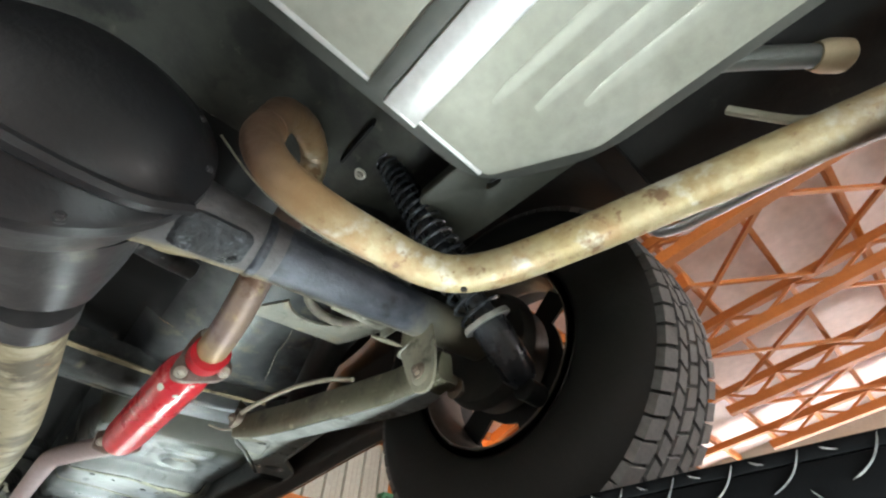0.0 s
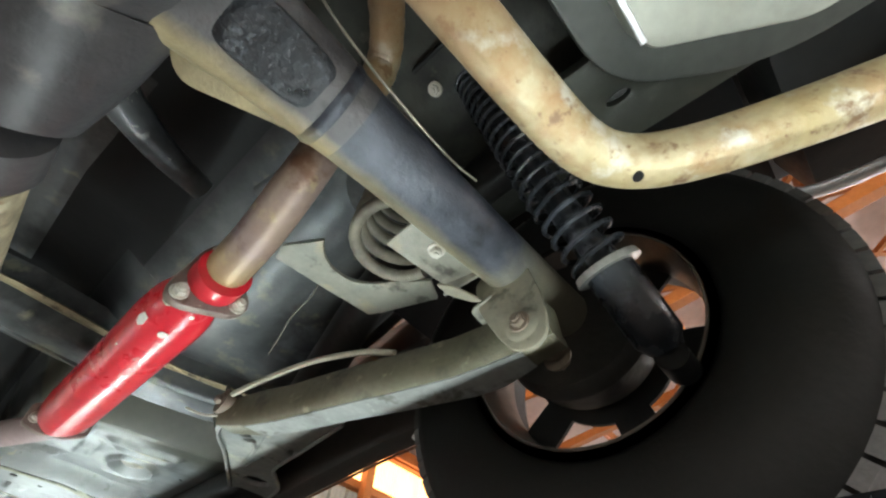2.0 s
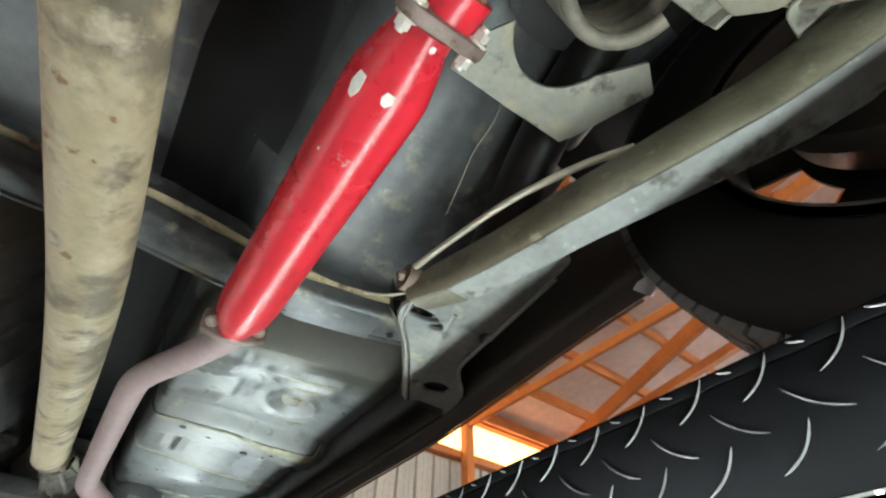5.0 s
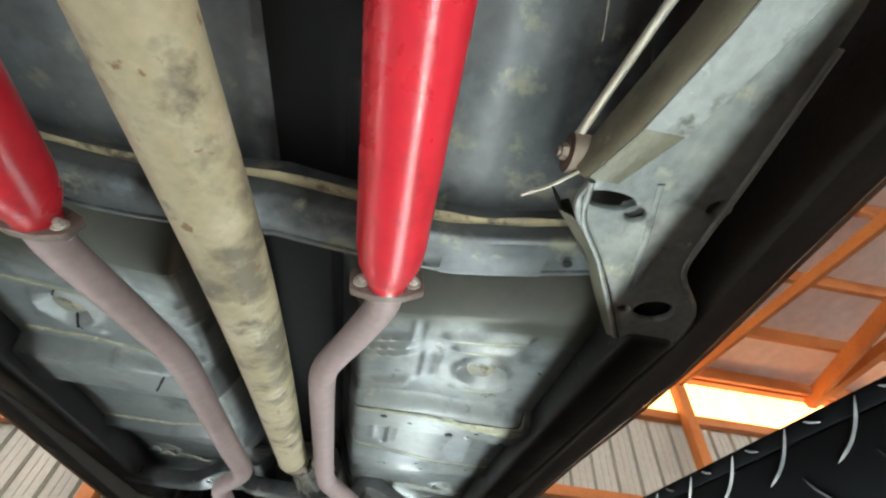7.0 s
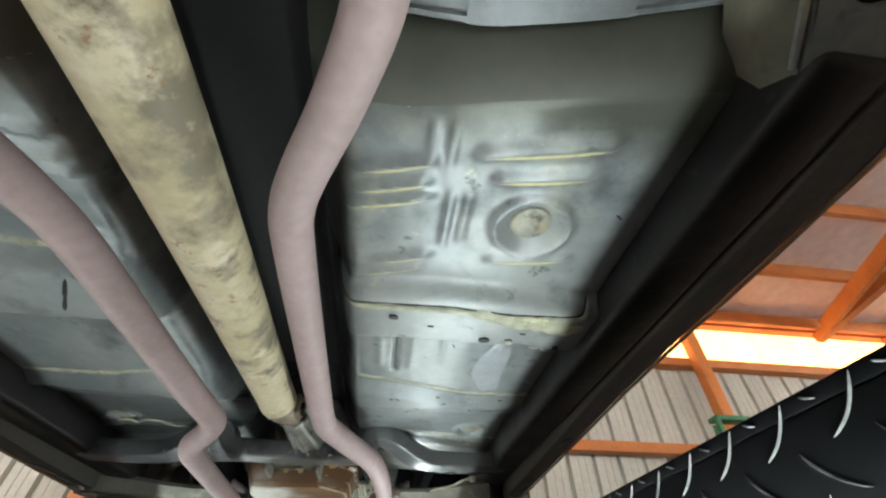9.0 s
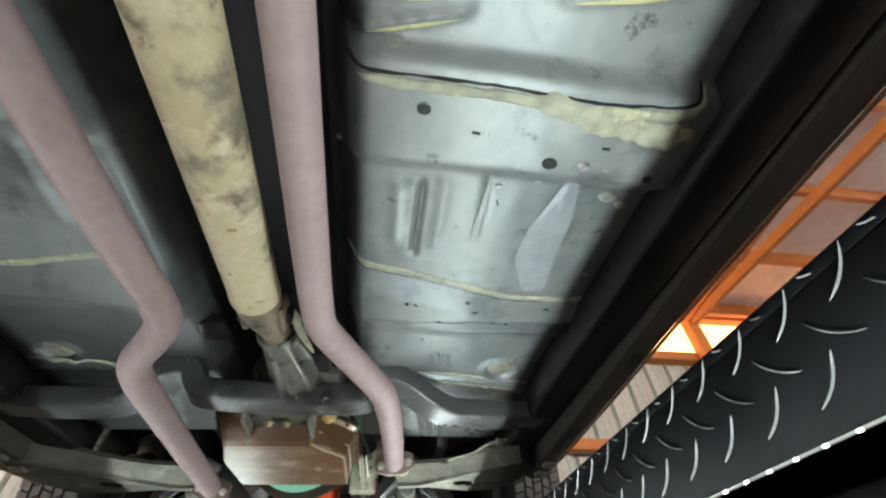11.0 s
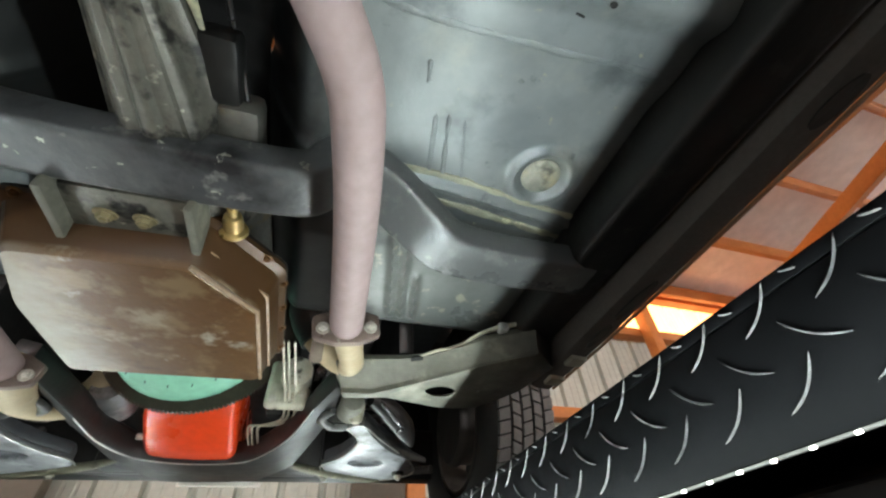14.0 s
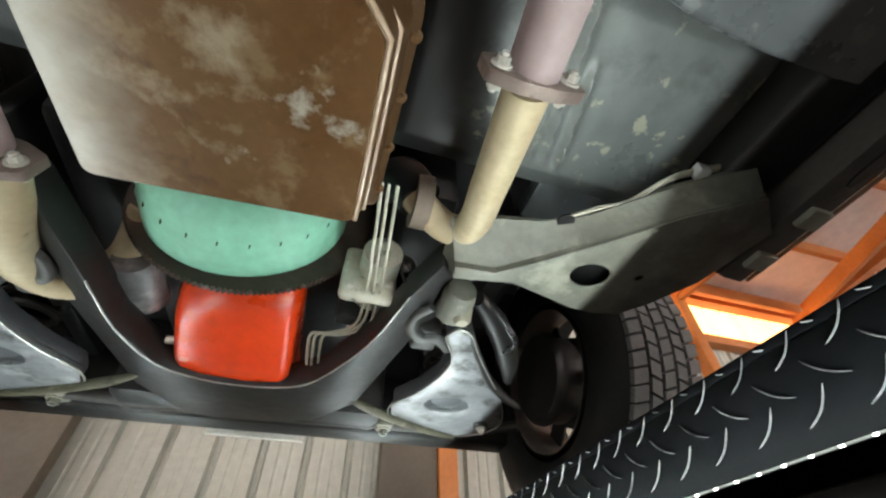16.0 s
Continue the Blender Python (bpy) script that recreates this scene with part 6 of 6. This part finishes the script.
part("solenoid", lathe([(2.54, 0.012), (2.545, 0.021), (2.66, 0.021), (2.67, 0.01)], 18, (0.222, 0, 0.318), "y"), GLOSS, starter)
part("end_cap", lathe([(2.735, 0.031), (2.75, 0.029), (2.756, 0.01)], 20, (0.180, 0, 0.298), "y"), GLOSS, starter)
part("nose_flange", rbox((0.122, 2.545, 0.232), (0.212, 2.566, 0.340), 0.012, 3), CASTALLOY, starter, "pale cast starter flange")
for x, z in ((0.138, 0.250), (0.198, 0.262)):
    set_at("flange_bolt", BOLT, facing((x, 2.544, z), (0, -1, -0.2)) @ Matrix.Scale(0.7, 4), starter)
part("cable_loop", tube([(0.19, 2.62, 0.262), (0.215, 2.64, 0.236), (0.240, 2.62, 0.240), (0.246, 2.57, 0.262), (0.235, 2.54, 0.29)], 0.0013, 6, 5), FRAME_BLACK, starter, "thin black cable loop")
for dx in (0.0, 0.009, 0.021):
    part("cooler_line", tube([(0.150 + dx, 2.36, 0.285), (0.158 + dx, 2.45, 0.262), (0.165 + dx, 2.56, 0.246), (0.160 + dx, 2.63, 0.238), (0.12 + dx, 2.665, 0.236), (0.092 + dx, 2.675, 0.236), (0.090 + dx, 2.72, 0.228), (0.092 + dx, 2.76, 0.222)], 0.0026, 8, 4), LINE, starter, "bent steel cooler line")
part("wire", tube([(0.20, 2.55, 0.28), (0.225, 2.60, 0.27), (0.23, 2.54, 0.25), (0.21, 2.50, 0.26)], 0.002, 6, 5), FRAME_BLACK, starter)

# engine crossmember: a U-shaped black beam below the sump
inner = [(-0.235, 2.42), (-0.196, 2.56), (-0.182, 2.66), (-0.145, 2.755), (-0.08, 2.795), (-0.007, 2.803), (0.065, 2.79), (0.118, 2.745), (0.184, 2.61), (0.225, 2.50), (0.26, 2.44)]
outer = [(0.345, 2.50), (0.262, 2.66), (0.20, 2.86), (0.12, 2.945), (0.042, 2.97), (-0.06, 2.975), (-0.125, 2.965), (-0.205, 2.88), (-0.29, 2.70), (-0.33, 2.52)]
beam = part("engine_crossmember", plate(inner + outer, 0.186, 0.055, (), 0.010, lambda x, y: 0.6 * max(0, abs(x) - 0.18)), FRAME_BLACK, car, "black U-shaped engine crossmember")
# Highlight along the beam's inner edge, drawn as a thin bright tube.
part("edge_highlight", tube([(x, y, 0.187 + 0.6 * max(0, abs(x) - 0.18)) for x, y in inner[1:-1]], 0.0014, 6, 3), BARE, beam)


# front frame arms and suspension
def front_corner(s):
    low_o = [(0.270, 2.425), (0.33, 2.422), (0.385, 2.378), (0.438, 2.332), (0.517, 2.258), (0.59, 2.205), (0.645, 2.25), (0.625, 2.36), (0.588, 2.425), (0.557, 2.461), (0.515, 2.470), (0.473, 2.467), (0.42, 2.452), (0.361, 2.436), (0.31, 2.445), (0.275, 2.450)]
    top_o = [(0.250, 2.375), (0.292, 2.362), (0.372, 2.345), (0.428, 2.318), (0.507, 2.245), (0.585, 2.19), (0.65, 2.24), (0.632, 2.365), (0.594, 2.432), (0.561, 2.470), (0.515, 2.480), (0.473, 2.477), (0.42, 2.462), (0.361, 2.446), (0.31, 2.460), (0.262, 2.465)]
    h = (0.462, 2.390, 0.030, 0.024)
    if s < 0:
        low_o, top_o = (mirrored([(x * 1.12, y + 0.04) for x, y in o]) for o in (low_o, top_o))
        h = (-0.520, 2.43, 0.034, 0.024)
    fa = part("frame_torque_arm", plate(low_o, 0.2215, 0.004, (h, (0.535 * s, 2.375, 0.006, 0.006)), 0.0015), TORQUE, car, "dusty grey front frame arm with a hole")
    part("arm_box", loft([(low_o, 0.2255), (low_o, 0.232), (top_o, 0.262), (inset(top_o, 0.012), 0.275)], (False, True)), TORQUE, fa, "olive-grey side walls of the arm", smooth=30)
    part("arm_inside", plate(inset(low_o, 0.02), 0.245, 0.01, (), 0), FRAME_BLACK, fa)
    k = s if s > 0 else -1.06
    shape = [(x * k, y) for x, y in [(0.304, 2.577), (0.339, 2.649), (0.332, 2.723), (0.309, 2.795), (0.272, 2.861), (0.288, 2.925), (0.354, 2.970), (0.440, 3.000), (0.514, 2.966), (0.537, 2.901), (0.499, 2.800), (0.431, 2.696), (0.375, 2.614), (0.345, 2.562), (0.318, 2.551)]][:: (1 if s > 0 else -1)]
    seat = (0.386 * k, 2.830)
    arm = part("lower_control_arm", plate(rounded(shape, 0.010, 3), 0.204, 0.012, ((*seat, 0.047, 0.036),), 0.004), ARMGREY, car, "oily light grey stamped front control arm")
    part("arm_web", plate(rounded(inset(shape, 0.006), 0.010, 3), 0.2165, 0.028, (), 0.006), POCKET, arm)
    part("arm_rim", tube([(x, y, 0.205) for x, y in shape + shape[:1]], 0.0018, 8, 3), BARE, arm, "worn bright rim")
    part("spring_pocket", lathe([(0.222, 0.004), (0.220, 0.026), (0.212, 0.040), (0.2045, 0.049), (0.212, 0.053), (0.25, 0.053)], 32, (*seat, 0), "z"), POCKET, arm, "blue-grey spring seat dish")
    part("side_flange", tube([(0.334 * k, 2.545, 0.215), (0.372 * k, 2.617, 0.215), (0.430 * k, 2.707, 0.215), (0.496 * k, 2.779, 0.215), (0.551 * k, 2.824, 0.215)], [0.010, 0.015, 0.017, 0.014, 0.007], 12, 5, wide=0.45), ARMWORN, arm, "dark curved side flange")
    part("lower_lip", tube([(0.177 * k, 2.837, 0.202), (0.227 * k, 2.877, 0.202), (0.297 * k, 2.921, 0.202), (0.388 * k, 2.967, 0.202), (0.452 * k, 2.992, 0.202)], [0.005, 0.010, 0.011, 0.010, 0.006], 12, 5, wide=0.7), ARMOLIVE, arm, "olive dusty lower lip")
    part("bush_hook", tube([(0.268 * k, 2.530, 0.225), (0.248 * k, 2.560, 0.225), (0.250 * k, 2.593, 0.225), (0.274 * k, 2.619, 0.225), (0.303 * k, 2.615, 0.225), (0.330 * k, 2.647, 0.225)], [0.006, 0.008, 0.009, 0.009, 0.009, 0.006], 10, 5, wide=1.4), ARMWORN, arm, "worn pressed bush strap")
    knuckle = part("pivot_knuckle", lathe([(-0.034, 0.012), (-0.032, 0.022), (-0.012, 0.027), (0.010, 0.024), (0.026, 0.029), (0.038, 0.020)], 22, (0.302 * k, 2.513, 0.232), "y"), TORQUE, arm, "dusty cast pivot knuckle")
    part("knuckle_boss", lathe([(0.200, 0.009), (0.205, 0.014), (0.225, 0.018), (0.24, 0.018)], 16, (0.302 * k + 0.012 * s, 2.513 + 0.012, 0), "z"), EARTAN, knuckle)
    part("ball_joint", lathe([(0.194, 0.010), (0.198, 0.017), (0.215, 0.019), (0.25, 0.015)], 20, (0.492 * k, 2.907, 0), "z"), ARMWORN, arm)
    set_at("joint_nut", BOLT, facing((0.492 * k, 2.907, 0.195), DOWN), arm)
    part("front_spring", tube([(seat[0] + 0.045 * math.cos(2 * math.pi * q / 16), seat[1] + 0.045 * math.sin(2 * math.pi * q / 16), 0.26 + 0.03 * q / 16) for q in range(64)], 0.007, 8, 1), FRAME_BLACK, arm)
    part("brake_shield", tube([(0.345 * k, 2.525, 0.255), (0.40 * k, 2.58, 0.25), (0.455 * k, 2.66, 0.242), (0.49 * k, 2.74, 0.235)], [0.016, 0.030, 0.032, 0.014], 14, 4, wide=0.7), FRAME_BLACK, arm)
    part("brake_hose", tube([(0.36 * k, 2.53, 0.26), (0.40 * k, 2.545, 0.225), (0.43 * k, 2.58, 0.215), (0.425 * k, 2.63, 0.225), (0.45 * k, 2.68, 0.25)], 0.0055, 10, 5), GLOSS, arm, "black brake hose")
    part("frame_bracket", rbox((min(0.262 * k, 0.308 * k), 2.60, 0.226), (max(0.262 * k, 0.308 * k), 2.665, 0.262), 0.008), ARMWORN, arm)
    return fa


arm_front = front_corner(1)
front_corner(-1)
part("brake_pipe", tube([(0.405, 2.325, 0.262), (0.435, 2.305, 0.266), (0.47, 2.285, 0.268), (0.505, 2.245, 0.278), (0.5386, 2.2235, 0.282), (0.575, 2.205, 0.285), (0.605, 2.17, 0.292)], [0.003, 0.003, 0.003, 0.004, 0.005, 0.005, 0.005], 8, 5), LINE, arm_front, "grey brake pipe on the frame arm")
part("pipe_clip", rbox((0.529, 2.214, 0.270), (0.547, 2.233, 0.288), 0.004), STRAP, arm_front)
part("pipe_slot", lathe([(-0.001, 0.012), (0.002, 0.012)], 16, (0.40, 2.333, 0.258), "z"), FRAME_BLACK, arm_front)

# front lower panel and stabiliser
front = part("front_support", rbox((-0.72, 3.12, 0.240), (0.70, 3.20, 0.40), 0.012, 3), FRAME_BLACK, car, "black lower radiator support")
part("valance_tape", rbox((-0.13, 3.195, 0.228), (0.11, 3.206, 0.262), 0.002), CHIP, front, "white strip")
part("stabiliser_bar", tube([(-0.62, 2.95, 0.22), (-0.50, 3.03, 0.235), (-0.3, 3.06, 0.24), (0.3, 3.06, 0.24), (0.50, 3.03, 0.235), (0.60, 2.93, 0.22)], 0.012, 12, 5), DRUM, front)
for x in (-0.40, 0.295):
    part("bar_bush", rbox((x - 0.022, 3.035, 0.228), (x + 0.022, 3.085, 0.27), 0.01), DUSTY, front)
    set_at("bar_bolt", BIGBOLT, facing((x, 3.06, 0.229), DOWN), front)
part("inner_panel", rbox((-0.62, 2.40, 0.62), (0.62, 3.2, 0.66), 0.01), FRAME_BLACK, front)
part("firewall", rbox((-0.70, 2.35, 0.47), (0.70, 2.40, 0.95), 0.01), REARGREY, front)
# Filler blocks added to shut off bright gaps past the engine.
part("front_gap_block", rbox((-0.30, 2.99, 0.23), (0.28, 3.10, 0.62), 0.02), FRAME_BLACK, front)
part("upper_gap_panel", rbox((-0.72, 3.13, 0.40), (0.72, 3.17, 0.72), 0.006), TUNNEL, front)
part("side_gap_block", rbox((0.17, 2.45, 0.40), (0.30, 3.0, 0.62), 0.02), FRAME_BLACK, front)
part("side_gap_block", rbox((-0.34, 2.45, 0.40), (-0.22, 3.0, 0.62), 0.02), FRAME_BLACK, front)
for s in (1, -1):
    part("inner_wing", rbox((min(0.40 * s, 0.44 * s), 2.5, 0.36), (max(0.40 * s, 0.44 * s), 3.15, 0.64), 0.01), FRAME_BLACK, front)
    part("wheel_arch", rbox((min(0.44 * s, 0.93 * s), 2.45, 0.72), (max(0.44 * s, 0.93 * s), 3.35, 0.75), 0.01), FRAME_BLACK, front)
    part("wheel_arch", rbox((min(0.50 * s, 0.93 * s), -0.50, 0.74), (max(0.50 * s, 0.93 * s), 0.40, 0.77), 0.01), FRAME_BLACK, front)
    part("quarter_panel", rbox((min(0.50 * s, 0.79 * s), -1.35, 0.505), (max(0.50 * s, 0.79 * s), -0.40, 0.64), 0.02), FRAME_BLACK, front)
    part("quarter_lip", tube([(0.735 * s, -1.3, 0.47), (0.735 * s, -0.9, 0.465), (0.731 * s, -0.69, 0.46), (0.728 * s, -0.52, 0.46), (0.718 * s, -0.39, 0.462), (0.712 * s, -0.355, 0.49), (0.71 * s, -0.345, 0.53)], 0.008, 10, 4, wide=1.5), STRAP, front, "pale body lip")
    for nm, cy in (("rear_wheelhouse", -0.012), ("front_wheelhouse", 2.905)):
        bm = bmesh.new()
        rows = []
        for x in (0.50, 0.56, 0.80):
            rows.append([bm.verts.new((x * s, cy + 0.385 * math.cos(radians(q)), 0.36 + 0.385 * math.sin(radians(q)))) for q in range(24, 157, 6)])
        for a, b in zip(rows, rows[1:]):
            for k in range(len(a) - 1):
                bm.faces.new((a[k], a[k + 1], b[k + 1], b[k]))
        part(nm, bm, TUNNEL, front, smooth=50)
    # Filler panel added to close the gap beside the toe board.
    part("toe_gap_panel", rbox((min(0.44 * s, 0.72 * s), 2.26, 0.46), (max(0.44 * s, 0.72 * s), 2.50, 0.50), 0.01), XMEM, front)


# ---------------------------------------------------------------- wheels
def tyre_mesh(name):
    """Tyre section turned round x; x grows outward from the inner sidewall."""
    prof = [(0.030, 0.192), (0.016, 0.205), (0.004, 0.235), (0.0, 0.268), (0.006, 0.300), (0.020, 0.322), (0.036, 0.332), (0.105, 0.336), (0.174, 0.332), (0.190, 0.322), (0.204, 0.300), (0.210, 0.268), (0.206, 0.235), (0.194, 0.205), (0.180, 0.192)]
    return mesh_of(name, lathe(prof, 72, (0, 0, 0), "x", close=True), RUBBER, 50)


def tread_meshes():
    """One pitch of tread: five rows of blocks."""
    out = []
    for row, (x0, x1, sk) in enumerate(((0.026, 0.055, 0.008), (0.063, 0.085, -0.008), (0.093, 0.117, 0.008), (0.125, 0.147, -0.008), (0.155, 0.184, 0.008))):
        bm = bmesh.new()
        r0 = 0.325
        top = [0.3375 if x0 < 0.03 else 0.3405, 0.3375 if x1 > 0.18 else 0.3405]
        h = 0.0132
        vs = []
        for z in (0, 1):
            for x, k in ((x0, 0), (x1, 1)):
                for d in (-1, 1):
                    vs.append(bm.verts.new((x, d * h + sk * (k - 0.5), r0 if z == 0 else top[k])))
        for f in ((0, 1, 3, 2), (6, 7, 5, 4), (0, 4, 5, 1), (2, 3, 7, 6), (0, 2, 6, 4), (1, 5, 7, 3)):
            bm.faces.new([vs[i] for i in f])
        out.append(mesh_of("tread_block", bm, TREAD, 0))
    return out


TYRE, BLOCKS = tyre_mesh("tyre"), tread_meshes()
RIMPROF = [(0.022, 0.196), (0.022, 0.184), (0.034, 0.182), (0.048, 0.178), (0.062, 0.177), (0.110, 0.176), (0.120, 0.180)]


def wheel_disc(name):
    """Steel wheel centre with six windows, seen from inside."""
    out = [(0.181 * math.cos(2 * math.pi * k / 60), 0.181 * math.sin(2 * math.pi * k / 60)) for k in range(60)]
    bm = bmesh.new()
    loops = [out]
    for w in range(6):
        c, half = 2 * math.pi * w / 6 + 2.97, 0.36
        lp = [(0.175 * math.cos(c + half * (k / 6 - 1) * 1.02), 0.175 * math.sin(c + half * (k / 6 - 1) * 0.95)) for k in range(13)]
        lp += [(0.116 * math.cos(c + half * (1 - k / 6) * 0.80), 0.116 * math.sin(c + half * (1 - k / 6) * 0.80)) for k in range(13)]
        loops.append(lp)
    edges = []
    for lp in loops:
        vs = [bm.verts.new((0, x, y)) for x, y in lp]
        edges += [bm.edges.new((vs[i], vs[(i + 1) % len(vs)])) for i in range(len(vs))]
    bmesh.ops.triangle_fill(bm, edges=edges, use_beauty=True)
    ext = bmesh.ops.extrude_face_region(bm, geom=bm.faces[:])
    for v in ext["geom"]:
        if isinstance(v, bmesh.types.BMVert):
            v.co.x += 0.006
    return mesh_of(name, bm, RIM, 30)


DISC = wheel_disc("wheel_disc")


def wheel(x, y, z, s, label, turn=0.0):
    """x: the tyre's inner face; s: 1 for the car's far side from -x."""
    m = Matrix.Translation((x, y, z)) @ Matrix.Diagonal((s, 1, 1, 1)) @ Matrix.Rotation(turn, 4, "X")
    w = new("wheel", TYRE)
    hang(w, car)
    w.matrix_basis = m
    tagged(w, label)
    rp = RIMPROF
    inner = lathe(rp + [(a, r - 0.004) for a, r in rp[::-1]], 56, (0, 0, 0), "x", close=True)
    rim = new("rim", mesh_of("rim", inner, BARREL, 50))
    rim.parent = w
    d = new("wheel_disc", DISC)
    d.parent = w
    d.matrix_basis = Matrix.Translation((0.105, 0, 0))
    drum = new("brake_drum", mesh_of("brake_drum", lathe([(-0.01, 0.04), (-0.01, 0.108), (0.0, 0.116), (0.012, 0.118), (0.014, 0.111), (0.06, 0.109), (0.068, 0.104), (0.072, 0.05)], 48, (0, 0, 0), "x"), DRUM, 40))
    drum.parent = w
    drum.matrix_basis = Matrix.Translation((0.012, 0, 0))
    return w


def add_tread(w, angles):
    for a in angles:
        for row, me in enumerate(BLOCKS):
            b = new("tread_block", me)
            b.parent = w
            b.matrix_basis = Matrix.Rotation(a + (0.5 if row % 2 else 0) * 2 * math.pi / 66, 4, "X")


def rest_tread(w, angles):
    bm = bmesh.new()
    for a in angles:
        for row, me in enumerate(BLOCKS):
            g = bmesh.new()
            g.from_mesh(me)
            g.transform(Matrix.Rotation(a + (0.5 if row % 2 else 0) * 2 * math.pi / 66, 4, "X"))
            t = bpy.data.meshes.new("tmp")
            g.to_mesh(t)
            g.free()
            bm.from_mesh(t)
            bpy.data.meshes.remove(t)
    ob = new("tread", mesh_of("tread", bm, TREAD, 0))
    ob.parent = w
    tagged(ob, kind="stuff")


STEP = 2 * math.pi / 66
rear_r = wheel(0.602, -0.012, 0.3405, 1, "black tyre with grey dusty tread on a black steel wheel")
front_r = wheel(0.655, 2.905, 0.3405, 1, "black tyre with grey dusty tread on a black steel wheel")
rear_l = wheel(-0.602, -0.012, 0.3405, -1, "black tyre on a black steel wheel")
front_l = wheel(-0.655, 2.905, 0.3405, -1, "black tyre on a black steel wheel")
for w in (rear_r, front_r):
    add_tread(w, [STEP * k for k in range(58)])
    rest_tread(w, [STEP * k for k in range(58, 66)])
for w in (rear_l, front_l):
    rest_tread(w, [STEP * k for k in range(66)])
